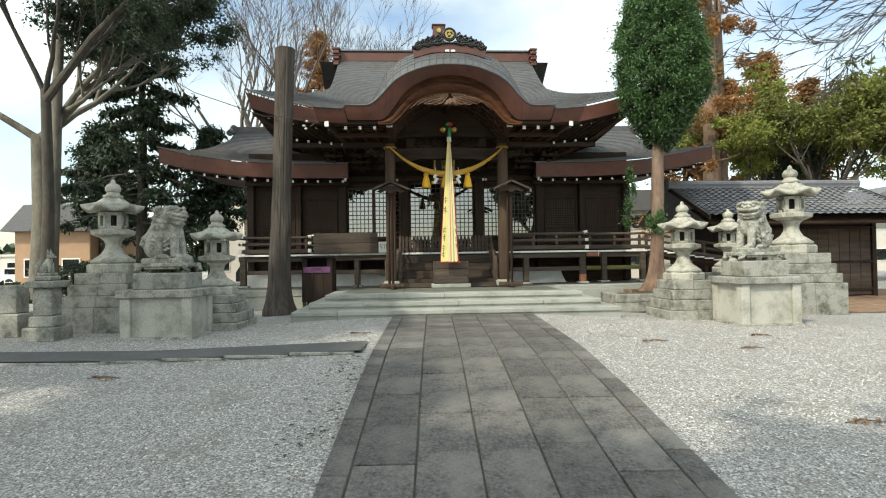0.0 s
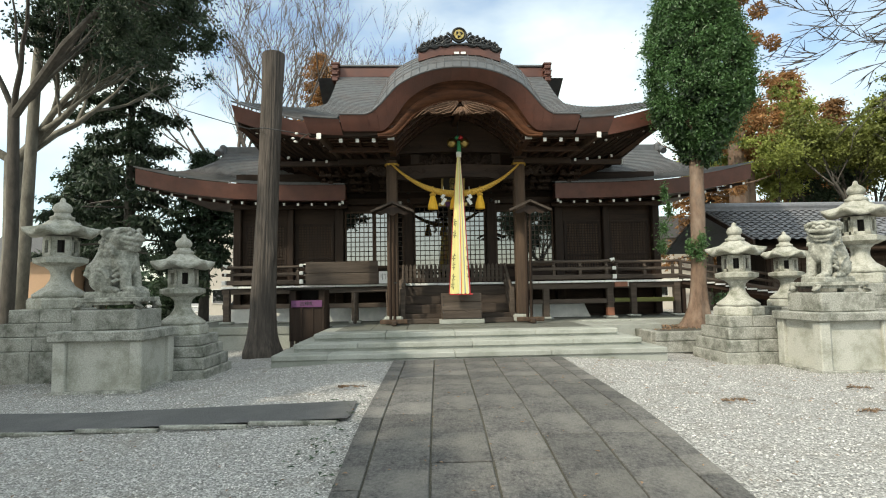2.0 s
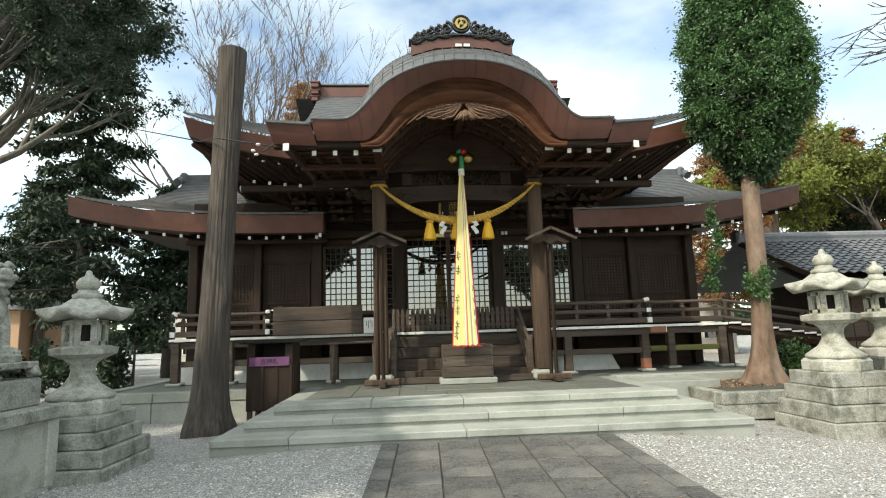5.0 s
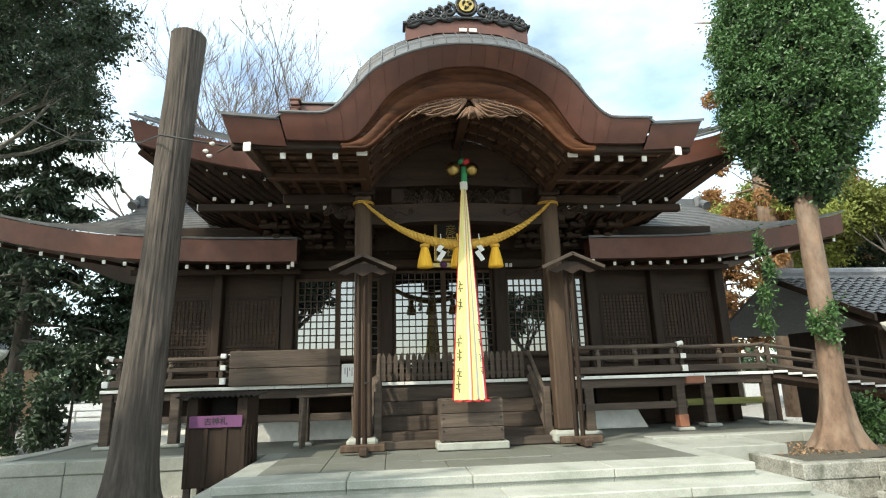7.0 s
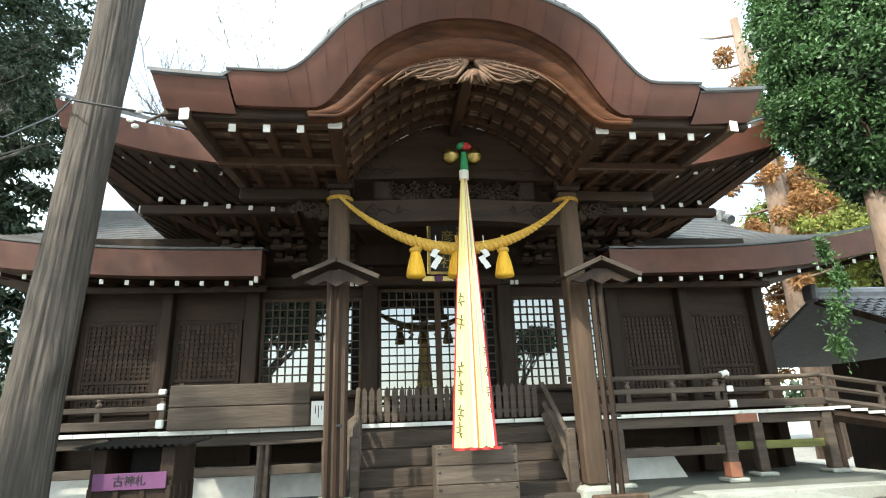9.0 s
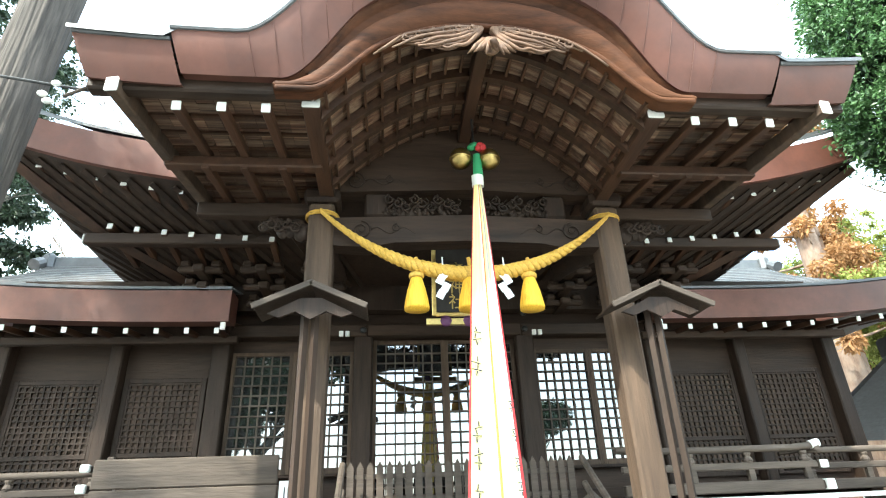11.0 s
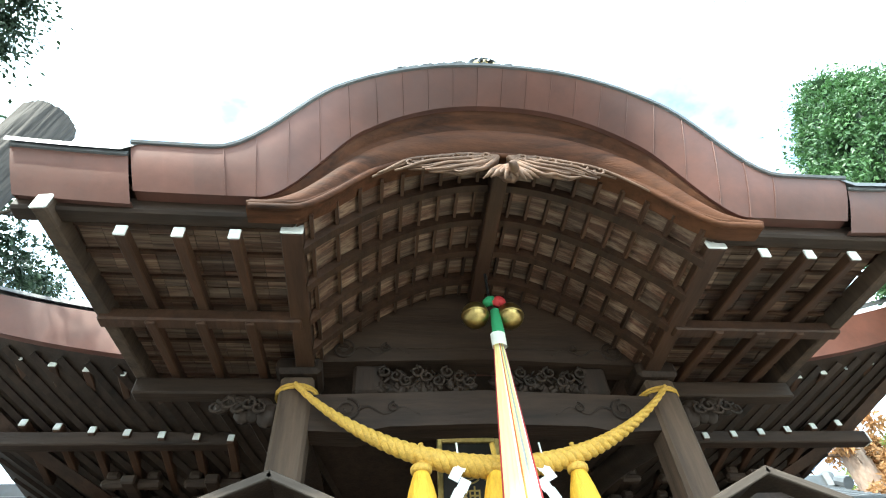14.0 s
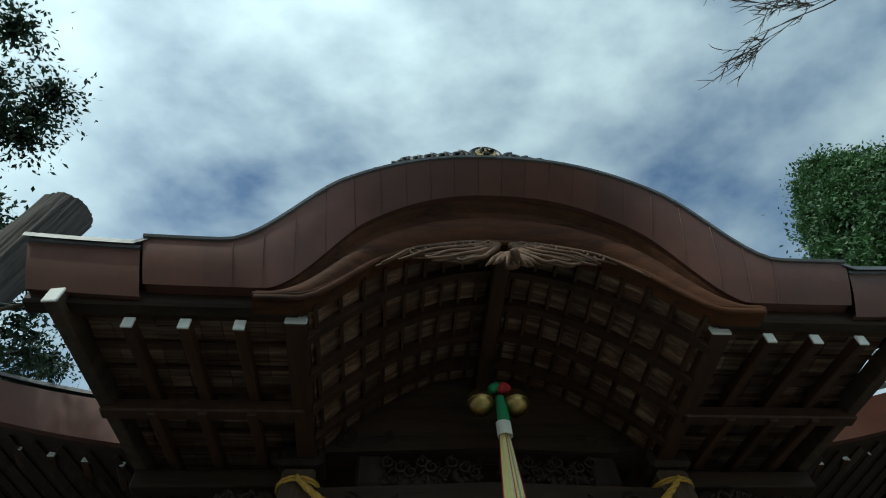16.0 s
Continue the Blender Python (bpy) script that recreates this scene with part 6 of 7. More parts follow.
for w, h, z in ((0.6, 0.5, 0.0), (0.4, 0.6, 0.5)):
    part("post_block", Shape().box((0, 0, z + h / 2), (w, w, h - 0.004), 0.02), M_STONE, t)

# planter round the evergreen
pl = thing("tree_planter", (6.25, 16.3, -0.2), "low granite block planter with soil and fallen leaves", "planter")
for a, b2 in ((-1.75, -0.6), (-0.6, 0.6), (0.6, 1.75)):
    part("planter_stone", Shape().box(((a + b2) / 2, -1.1, 0.15), (b2 - a - 0.01, 0.22, 0.27), 0.015), M_STONE, pl)
    part("planter_stone", Shape().box(((a + b2) / 2, -1.1, 0.40), (b2 - a - 0.01, 0.24, 0.22), 0.015), M_STONE, pl)
for a, b2 in ((-1.0, 0.0), (0.0, 1.1)):
    for sx in (-1, 1):
        part("planter_stone", Shape().box((sx * 1.65, (a + b2) / 2, 0.27), (0.22, b2 - a - 0.01, 0.5), 0.015), M_STONE, pl)
part("planter_soil", Shape().grid(lambda u, v: (-1.6 + 3.2 * u, -1.0 + 2.3 * v, 0.46 + 0.06 * math.sin(3.1 * u) + 0.03 * wave(u * 9, v * 9)), 20, 16), M_SOIL, pl)


# ---- trees ----
def leaves(centres, radii, count, size, seed, long=1.8, droop=0.2, loose=False):
    """Many small folded leaves strewn through round clumps, most of them near each clump's skin."""
    r = np.random.default_rng(seed)
    c, rad = np.array(centres, float), np.array(radii, float)
    if rad.ndim == 1:
        rad = np.repeat(rad[:, None], 3, 1)
    wgt = rad.prod(1) ** 0.67
    k = r.choice(len(c), count, p=wgt / wgt.sum())
    d = r.normal(size=(count, 3))
    d /= np.linalg.norm(d, axis=1)[:, None]
    q = np.abs(r.normal(size=count)) * 0.75 if loose else r.random(count) ** 0.4
    p = c[k] + d * rad[k] * q[:, None]
    ax = d + r.normal(size=(count, 3)) * 0.7 + np.array([0, 0, -droop])
    ax /= np.linalg.norm(ax, axis=1)[:, None]
    sd = np.cross(ax, r.normal(size=(count, 3)))
    sd /= np.linalg.norm(sd, axis=1)[:, None] + 1e-9
    nn = np.cross(ax, sd)
    s = size * (0.6 + 0.8 * r.random(count))[:, None]
    v = np.stack([p - ax * s * long / 2, p + sd * s / 2 + nn * s * 0.12, p + ax * s * long / 2, p - sd * s / 2 + nn * s * 0.12], 1).reshape(-1, 3)
    i = np.arange(count)[:, None] * 4
    f = np.concatenate([i + [0, 1, 2], i + [0, 2, 3]], 1).reshape(-1, 3)
    return v, f


def leaf_part(name, data, mat, parent, label=""):
    me = bpy.data.meshes.new(name)
    me.from_pydata(data[0].tolist(), [], data[1].tolist())
    me.materials.append(mat)
    ob = new(name, me)
    ob.parent = parent
    if label:
        ob["label"] = label
    return ob


def branch(s, p, d, ln, r, depth, rng, spread=0.6, up=0.25, tips=None, n=5, kids=(2, 4), shrink=0.68, sides=6):
    pts, rad = [p.copy()], [r]
    q = p.copy()
    d = d.normalized()
    for i in range(n):
        d = (d + Vector((rng.uniform(-1, 1), rng.uniform(-1, 1), rng.uniform(-0.6, 0.9) + up)) * 0.16).normalized()
        q = q + d * (ln / n)
        pts.append(q.copy())
        rad.append(r * (1 - 0.55 * (i + 1) / n))
    s.tube(pts, rad, sides if depth > 1 else max(3, sides - 2), cap=False)
    if tips is not None and depth <= 1:
        tips.append(q.copy())
    if depth > 0:
        for k in range(rng.randint(*kids)):
            j = rng.randint(max(1, n // 2), n)
            nd = (d + Vector((rng.uniform(-1, 1), rng.uniform(-1, 1), rng.uniform(-0.5, 0.8))) * spread).normalized()
            branch(s, pts[j], nd, ln * shrink * rng.uniform(0.75, 1.15), max(rad[j] * 0.72, 0.013), depth - 1, rng, spread, up, tips, n, kids, shrink, sides)


# bare cut trunk beside the steps
t = thing("cut_tree_trunk", (-4.86, 15.75, 0.0), "tall bare cut tree trunk with ridged brown bark", "trunk")
s = Shape()


def trunk_skin(u, v):
    a = 2 * math.pi * u
    z = -0.15 + 7.6 * v
    r = 0.315 - 0.16 * v * (1 - v) - 0.045 * v + 0.13 * math.exp(-max(0, z) * 3.0) * (1 + 0.3 * math.sin(5 * a))
    ca, sa = math.cos(a), math.sin(a)
    r *= 1 + 0.035 * abs(math.sin(8 * a + 2.6 * wave(2 * ca + z * 0.6, 2 * sa, 1.0, 4) + 0.9 * math.sin(0.8 * z))) + 0.05 * wave(7 * ca, 7 * sa + 0.9 * z, 1.0, 2) + 0.035 * wave(16 * ca, 16 * sa + 2.2 * z, 1.0, 6) + 0.03 * wave(2 * ca, 2 * sa + z * 1.1, 1.0, 9)
    r += 0.05 * math.exp(-((a - 5.6) / 0.3) ** 2 - ((z - 2.3) / 0.22) ** 2)
    return (r * math.cos(a) + 0.20 * v, r * math.sin(a) + 0.25 * v, z)


s.grid(trunk_skin, 180, 130)
part("bark", s, M_BARK, t, "", True)
s = Shape().lathe([(0.0, 0.0), (0.25, 0.02), (0.262, -0.03)], 24, (0.20, 0.25, 7.43))
part("cut_top", s, M_BARKD, t)
whole("cable", Shape().tube([(-14, 26.0, 11.0), (-9.0, 20.6, 7.6), (-5.3, 16.1, 5.55), (-4.75, 15.45, 5.38), (-3.7, 15.45, 5.2)], 0.014, 6), M_BLACKM, "thin black overhead cable fixed to the eave", "cable")
f = thing("cable_bracket", (-3.62, 15.42, 5.1), "small white insulators and a metal arm on the eave", "bracket")
part("arm", Shape().tube([(0.1, 0, 0.22), (-0.25, -0.02, -0.02)], 0.016, 6), M_GREYW, f)
for dx, dz in ((-0.36, -0.08), (-0.42, 0.0), (-0.33, 0.12)):
    part("insulator", Shape().ball((dx, -0.03, dz), 0.035, 10, (1.3, 1, 0.8)), M_WHITE, f, "", True)

# trimmed evergreen in the planter
t = thing("evergreen_tree", (6.2, 16.4, 0.25), "trimmed evergreen tree with a dense tall green crown", "tree")
s = Shape()


def trunk2(u, v):
    a = 2 * math.pi * u
    z = -0.1 + 6.0 * v
    r = 0.195 - 0.03 * v + 0.30 * math.exp(-max(0, z) * 2.6) * (1 + 0.35 * math.sin(6 * a + 0.5)) + 0.015 * wave(3 * math.cos(a), z * 2, 1, 3)
    return (r * math.cos(a) + 0.03 * math.sin(z) + 0.05 * z, r * math.sin(a), z)


s.grid(trunk2, 40, 40)
part("trunk", s, M_BARKP, t, "pale peeling bark with flared roots", True)
s = Shape()
rt = random.Random(8)
for k in range(16):
    branch(s, Vector((0.25, 0, 4.5 + 0.22 * k)), Vector((rt.uniform(-1, 1), rt.uniform(-1, 1), 0.7)), 0.9, 0.045, 1, rt)
part("branchwork", s, M_BARKP, t)


def crown_half(v):
    """Half width of the trimmed crown, from its foot (0) to its top (1)."""
    return 1.36 * min(1.0, (v / 0.30) ** 0.62) * (1 - max(0.0, (v - 0.30) / 0.70) ** 1.8) ** 0.62


cs, rs = [], []
for k in range(900):
    v = rt.random() ** 0.9
    a = rt.random() * 6.283
    q = crown_half(v) * (0.80 + 0.16 * rt.random()) * (1 + 0.05 * math.sin(3 * a + 9 * v))
    cs.append((q * math.cos(a) + 0.32, q * math.sin(a), 4.5 + 5.8 * v))
    rs.append(0.13 + 0.12 * rt.random())
leaf_part("crown", leaves(cs, rs, 150000, 0.036, 11, 2.1, 0.2, True), M_LEAF, t, "dense glossy dark green foliage")
# inner leaves take a darker green, so the crown's inner shade is coloured in
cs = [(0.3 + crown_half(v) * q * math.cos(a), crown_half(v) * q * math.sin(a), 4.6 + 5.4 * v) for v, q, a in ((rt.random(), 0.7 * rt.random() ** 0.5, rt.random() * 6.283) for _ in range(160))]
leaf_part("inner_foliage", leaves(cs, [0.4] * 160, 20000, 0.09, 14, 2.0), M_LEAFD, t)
cs = [(0.1, -0.25, 2.3), (-0.18, -0.2, 2.1), (-0.45, 0.35, 3.2), (-0.6, 0.4, 2.7), (-0.5, 0.5, 3.7), (-0.65, 0.45, 2.2), (0.05, -0.22, 1.95)]
leaf_part("shoot_foliage", leaves(cs, [(0.13, 0.13, 0.2), (0.12, 0.12, 0.22), (0.1, 0.1, 0.26), (0.14, 0.14, 0.2), (0.1, 0.1, 0.24), (0.12, 0.12, 0.2), (0.12, 0.12, 0.18)], 4200, 0.032, 12, 2.4, 0.2, True), M_LEAF, t)

# small shrub under the evergreen
cs = [(0, 0, 0.3), (0.15, 0.1, 0.55), (-0.1, 0.05, 0.75)]
t = thing("shrub", (7.3, 16.9, 0.2), "small loose green shrub beside the tree", "shrub")
leaf_part("shrub_leaves", leaves(cs, [0.25, 0.28, 0.22], 2200, 0.04, 13, 2.0, 0.2, True), M_LEAF, t)


def conifer(x, y, h, w, z_low, n, seed, mat=M_LEAFD, trunk_r=0.3, size=0.2, label="tall dark evergreen conifer"):
    t = thing("conifer_tree", (x, y, -0.3), label, "tree", "background trees")
    rg = random.Random(seed)
    part("trunk", Shape().tube([(0, 0, 0), (0.1, 0, h * 0.4), (0, 0.1, h * 0.95)], [trunk_r, trunk_r * 0.75, 0.05], 10), M_BARKD, t, "", True)
    cs, rs = [], []
    s = Shape()
    k = 0
    while k < 64:
        v = k / 64
        z = z_low + (h - z_low) * v
        a = k * 2.4 + rg.random()
        ln = w * (1 - v) ** 0.7 * rg.uniform(0.45, 1.15) + 0.3
        s.tube([(0, 0, z), (ln * 0.6 * math.cos(a), ln * 0.6 * math.sin(a), z - 0.05 * ln), (ln * math.cos(a), ln * math.sin(a), z - 0.22 * ln)], [0.06, 0.04, 0.015], 4)
        for q in (0.35, 0.55, 0.75, 0.9, 1.0):
            off = 0.22 * ln * (1.1 - q)
            cs.append((ln * q * math.cos(a) + off * rg.uniform(-1, 1), ln * q * math.sin(a) + off * rg.uniform(-1, 1), z - 0.2 * ln * q - 0.12 * rg.random()))
            f = rg.uniform(0.6, 1.2) * (0.30 + 0.07 * w)
            rs.append((f, f, f * 0.5))
        k += 1
    part("branchwork", s, M_BARKD, t)
    leaf_part("crown", leaves(cs, rs, int(n * 2.6), size * 0.5, seed, 2.6, 0.6, True), mat, t)
    return t


conifer(-15.4, 30.0, 17.5, 3.4, 3.4, 22000, 21)
conifer(-12.8, 33.0, 9.6, 2.0, 3.6, 9000, 22)
conifer(-19.5, 34.0, 10.0, 2.6, 4.4, 11000, 23)
conifer(-10.6, 37.0, 9.5, 2.2, 5.0, 8000, 24)


# broad evergreen at the side, with limbs that reach over the court
def broad_tree(x, y, h_fork, tilt_dirs, n, seed, mat, label, r0=0.5, ln=5.0, depth=3, size=0.16, clump=0.9, bark=M_BARKD, leaf_parts=True, trunk_pts=None, many=2.4):
    t = thing("broadleaf_tree", (x, y, -0.2), label, "tree", "background trees")
    rg = random.Random(seed)
    s = Shape()
    s.tube(trunk_pts or [(0, 0, 0), (0.1, 0, h_fork * 0.5), (0, 0, h_fork)], [r0 * 1.25, r0, r0 * 0.9], 12, cap=False)
    tips = []
    for d in tilt_dirs:
        branch(s, Vector((0, 0, h_fork - 0.2)), Vector(d), ln, r0 * 0.55, depth, rg, 0.65, 0.2, tips)
    part("trunk", s, bark, t, "", True)
    if leaf_parts:
        tips = [p + Vector((rg.uniform(-1, 1), rg.uniform(-1, 1), rg.uniform(-0.7, 0.7))) * clump * 0.6 for p in tips for _ in range(3)]
        leaf_part("crown", leaves([tuple(p) for p in tips], [(clump * rg.uniform(0.3, 0.62), clump * rg.uniform(0.3, 0.62), clump * rg.uniform(0.16, 0.34)) for _ in tips], int(n * many), size * 0.58, seed, 1.9, 0.3, True), mat, t)
    return t


broad_tree(-16.6, 23.9, 7.0, ((-1.0, -0.1, 0.8), (0.7, 0.0, 0.8), (1.1, -0.4, 0.6), (0.9, 0.4, 1.0)), 24000, 31, M_LEAFD, "large dark evergreen tree with a forked trunk", 0.34, 4.6, 3, 0.13, 0.95, M_BARKG)
t = thing("pale_tree_trunk", (-15.6, 23.0, -0.2), "slim pale straight tree trunk beside the fork", "tree", "background trees")
part("trunk", Shape().tube([(0, 0, 0), (0.15, 0, 4), (0.3, 0, 9), (0.6, 0, 15)], [0.24, 0.21, 0.18, 0.12], 12), M_BARKG, t, "", True)
# evergreen close to the trunk whose boughs hang over the court
broad_tree(-13.6, 19.6, 7.6, ((0.9, -0.2, 0.75), (0.7, -0.6, 1.0), (-0.3, -0.4, 1.0), (0.8, 0.3, 1.0), (0.2, 0.6, 1.1)), 14000, 37, M_LEAFD, "tall dark evergreen with boughs over the court", 0.17, 3.6, 3, 0.12, 0.85)

bough = thing("evergreen_bough", (-13.6, 19.6, 7.0), "dark evergreen bough hanging over the court", "tree", "background trees")
part("limb", Shape().tube([(0, 0, 0), (2.5, -1.6, 1.6), (4.4, -2.6, 2.6), (6.0, -3.4, 2.9)], [0.14, 0.11, 0.07, 0.03], 8), M_BARKD, bough)
rg = random.Random(38)
cs = [(rg.uniform(4.4, 7.2), rg.uniform(-5.0, -1.6), rg.uniform(1.2, 4.6)) for _ in range(34)]
for c0 in cs:
    part("twig", Shape().tube([(4.4, -2.6, 2.6), ((4.4 + c0[0]) / 2, (c0[1] - 2.6) / 2, (c0[2] + 2.9) / 2), c0], [0.035, 0.025, 0.01], 4), M_BARKD, bough)
leaf_part("foliage", leaves(cs, [(0.42, 0.42, 0.26)] * 34, 34000, 0.045, 39, 2.0, 0.3, True), M_LEAFD, bough)

# leafless trees behind the hall
for x, y, h, seed, ln in ((-8.6, 33.0, 6.0, 41, 6.2), (-12.2, 38.0, 6.5, 42, 6.4), (-5.5, 42.0, 7.0, 47, 5.4)):
    t = thing("bare_tree", (x, y, -0.3), "tall leafless tree with fine grey branches", "tree", "bare trees")
    rg = random.Random(seed)
    s = Shape().tube([(0, 0, 0), (0.2, 0, h * 0.5), (0.1, 0, h)], [0.42, 0.36, 0.3], 10, cap=False)
    for d in ((-0.7, 0, 1.1), (0.6, -0.1, 1.2), (0.1, 0.4, 1.3), (-0.2, -0.4, 1.3), (1.0, 0.1, 0.9)):
        branch(s, Vector((0.1, 0, h - 0.2)), Vector(d), ln, 0.2, 5, rg, 0.6, 0.25, None, 4, (2, 4), 0.68, 5)
    part("branchwork", s, M_TWIG, t, "", True)
# leafless tree at the other side, whose limbs hang into the view
t = thing("bare_tree", (14.5, 11.0, -0.3), "old leafless tree with a leaning mossy limb", "tree", "bare trees")
rg = random.Random(53)
s = Shape().tube([(0, 0, 0), (-0.1, 0.2, 4), (-0.5, 0.4, 8.0)], [0.5, 0.42, 0.36], 12, cap=False)
limb = [Vector(p) for p in ((-0.5, 0.4, 8.0), (-1.6, 1.2, 8.6), (-2.8, 1.9, 8.8), (-3.9, 2.3, 8.7), (-4.8, 2.7, 8.9))]
s.tube(limb, [0.24, 0.17, 0.11, 0.06, 0.025], 10, cap=False)
for k in range(10):
    p0 = limb[1 + k % 4]
    branch(s, p0, Vector((rg.uniform(-1, 0.5), rg.uniform(-0.5, 0.8), rg.uniform(-1.0, 0.5))), 1.9, 0.03, 4, rg, 0.6, -0.05, None, 5, (2, 4), 0.68, 4)
upper = [Vector(p) for p in ((-0.5, 0.4, 7.8), (-2.0, 1.2, 10.5), (-4.0, 1.9, 12.8), (-5.6, 2.2, 13.8))]
s.tube(upper, [0.28, 0.2, 0.12, 0.05], 8, cap=False)
for k in range(9):
    branch(s, upper[1 + k % 3], Vector((rg.uniform(-1, 0.4), rg.uniform(-0.8, 0.8), rg.uniform(-0.3, 0.8))), 1.9, 0.03, 4, rg, 0.6, 0.0, None, 5, (2, 4), 0.66, 5)
part("branchwork", s, M_BARKD, t, "", True)

# tall cedars and autumn trees beyond the side building
for x, y, h, r in ((15.0, 29.0, 19.0, 0.5), (15.9, 29.6, 18.0, 0.36)):
    t = thing("cedar_tree", (x, y, -0.3), "tall cedar with a bare pale trunk and cut boughs", "tree", "cedars")
    s = Shape().tube([(0, 0, 0), (0.1, 0, h / 2), (0, 0, h)], [r, r * 0.8, r * 0.35], 12)
    rg = random.Random(int(x * 10))
    for k in range(12):
        a = rg.random() * 6.28
        z = h * (0.35 + 0.055 * k)
        s.tube([(0, 0, z), (1.0 * math.cos(a), 1.0 * math.sin(a), z + 0.05), (1.7 * math.cos(a), 1.7 * math.sin(a), z + 0.2)], [0.07, 0.05, 0.02], 5)
    part("trunk", s, M_BARKP, t, "", True)
    cs = [(1.5 * rg.uniform(-1, 1), 1.5 * rg.uniform(-1, 1), h * rg.uniform(0.28, 0.9)) for _ in range(26)]
    leaf_part("needles", leaves(cs, [0.45] * 26, 6500, 0.085, int(x * 7), 2.8, 0.5), M_LEAFO, t)
conifer(22.0, 35.0, 15.0, 3.0, 4.0, 14000, 61, M_LEAFO, 0.35, 0.2, "autumn conifer with orange brown needles")
conifer(17.6, 37.0, 12.5, 2.6, 3.5, 8000, 62, M_LEAFO, 0.3, 0.18, "autumn conifer with orange brown needles")
conifer(26.5, 37.0, 14.0, 2.8, 3.0, 9000, 67, M_LEAFO, 0.3, 0.2, "autumn conifer with orange brown needles")
for x, y, seed, mt in ((20.5, 28.0, 63, M_LEAFY), (24.5, 26.0, 64, M_LEAFY), (17.5, 31.5, 65, M_LEAFY), (29.0, 31.0, 66, M_LEAFD), (21.5, 33.0, 68, M_LEAFD)):
    broad_tree(x, y, 4.0, ((-0.7, -0.2, 0.8), (0.7, -0.2, 0.9), (0, 0.4, 1.0), (-0.2, -0.7, 0.7), (0.4, -0.6, 0.6)), 17000, seed, mt, "leafy green tree with yellowing crown", 0.25, 3.3, 3, 0.15, 1.0)
conifer(-7.0, 36.0, 16.6, 1.5, 9.5, 5000, 71, M_LEAFO, 0.25, 0.16, "distant autumn tree behind the roof")
conifer(6.8, 44.0, 13.5, 1.8, 6.5, 5000, 72, M_TWIG, 0.25, 0.16, "distant autumn tree behind the roof")
# trees behind the walker, that shade part of the court and show in the panes
for x, y, seed in ((-8.6, -6.2, 81), (-20.0, -10.0, 83), (15.0, -34.0, 84), (-18.0, -30.0, 85)):
    broad_tree(x, y, 5.0, ((-0.7, -0.2, 0.9), (0.7, -0.2, 0.9), (0, 0.6, 1.0), (-0.2, -0.7, 0.9), (0.6, 0.4, 1.1)), 14000, seed, M_LEAFD, "tall dark evergreen tree behind the court", 0.4, 3.6, 3, 0.44, 1.3, many=1.4)
for x, y, seed in ((-11.8, 6.0, 86), (-10.8, -1.4, 87)):
    broad_tree(x, y, 5.4, ((-0.7, -0.2, 0.7), (0.7, -0.2, 0.6), (0, 0.6, 0.6), (-0.2, -0.7, 0.7), (0.5, -0.5, 0.8)), 12000, seed, M_LEAFD, "broad dark evergreen tree beside the court", 0.32, 2.8, 3, 0.44, 1.2, many=1.6)

broad_tree(-14.2, 12.6, 6.6, ((-0.7, -0.2, 0.7), (0.7, -0.2, 0.6), (0, 0.6, 0.6), (-0.2, -0.7, 0.7), (0.5, -0.5, 0.8)), 16000, 88, M_LEAFD, "broad dark evergreen tree beside the court", 0.32, 2.8, 3, 0.13, 1.0, many=4.0)

# ---- side building with a tiled roof ----
h = thing("side_building", (12.6, 20.0, -0.3), "low wooden outbuilding with a grey tiled roof", "house")
part("wall", Shape().box((0.3, 0.9, 1.45), (5.6, 3.0, 2.9), 0.02), M_WOOD, h)
for k in range(14):
    part("wall_board", Shape().box((-2.4 + 0.4 * k, -0.62, 1.4), (0.385, 0.03, 2.5), 0.006), M_GREYW, h)
for z in (0.35, 1.35, 2.6):
    part("wall_rail", Shape().box((0.3, -0.65, z), (5.6, 0.05, 0.1), 0.008), M_WOOD, h)
for x in (-2.5, 3.1):
    part("corner_post", Shape().box((x, -0.62, 1.4), (0.16, 0.16, 2.9), 0.01), M_WOOD, h)


def tile_slope(u, v):
    return Vector((-3.7 + 7.6 * u, -1.9 + 2.9 * v, 3.0 + 1.3 * v ** 1.05))


s = Shape()
for k in range(13):
    v0, v1 = k / 13, (k + 1.1) / 13
    s.grid(lambda u, v: tile_slope(u, v0 + (min(1, v1) - v0) * v) + Vector((0, 0, 0.035 * (1 - v) + 0.022 * math.sin(u * 2 * math.pi * 27))), 162, 1)
tiles = part("roof_tiles", s, M_TILE, h, "grey wavy roof tiles", True)
tiles["kind"] = "stuff"
part("rear_slope", Shape().box((0.1, 2.6, 3.65), (7.6, 3.2, 0.08), 0, Matrix.Rotation(radians(-24), 3, "X")), M_TILE, h)
part("ridge", Shape().tube([(-3.75, 1.0, 4.42), (3.95, 1.0, 4.42)], 0.14, 10).box((0.1, 1.0, 4.32), (7.6, 0.22, 0.16), 0.01), M_TILE, h)
part("ridge_end", Shape().box((-3.8, 1.0, 4.42), (0.16, 0.4, 0.42), 0.06), M_TILE, h)
for sx, x in ((-1, -3.72), (1, 3.92)):
    part("barge_board", Shape().prism([(-1.95, 2.86), (-1.95, 3.0), (1.0, 4.32), (1.0, 4.16)], -0.03, 0.03), M_WOOD, h).matrix_basis = Matrix.Translation((x, 0, 0)) @ Matrix.Rotation(radians(90), 4, "Z")
part("eave_soffit", Shape().box((0.1, -1.2, 3.0), (7.5, 1.5, 0.05), 0, Matrix.Rotation(radians(24), 3, "X")), M_WOOD, h)
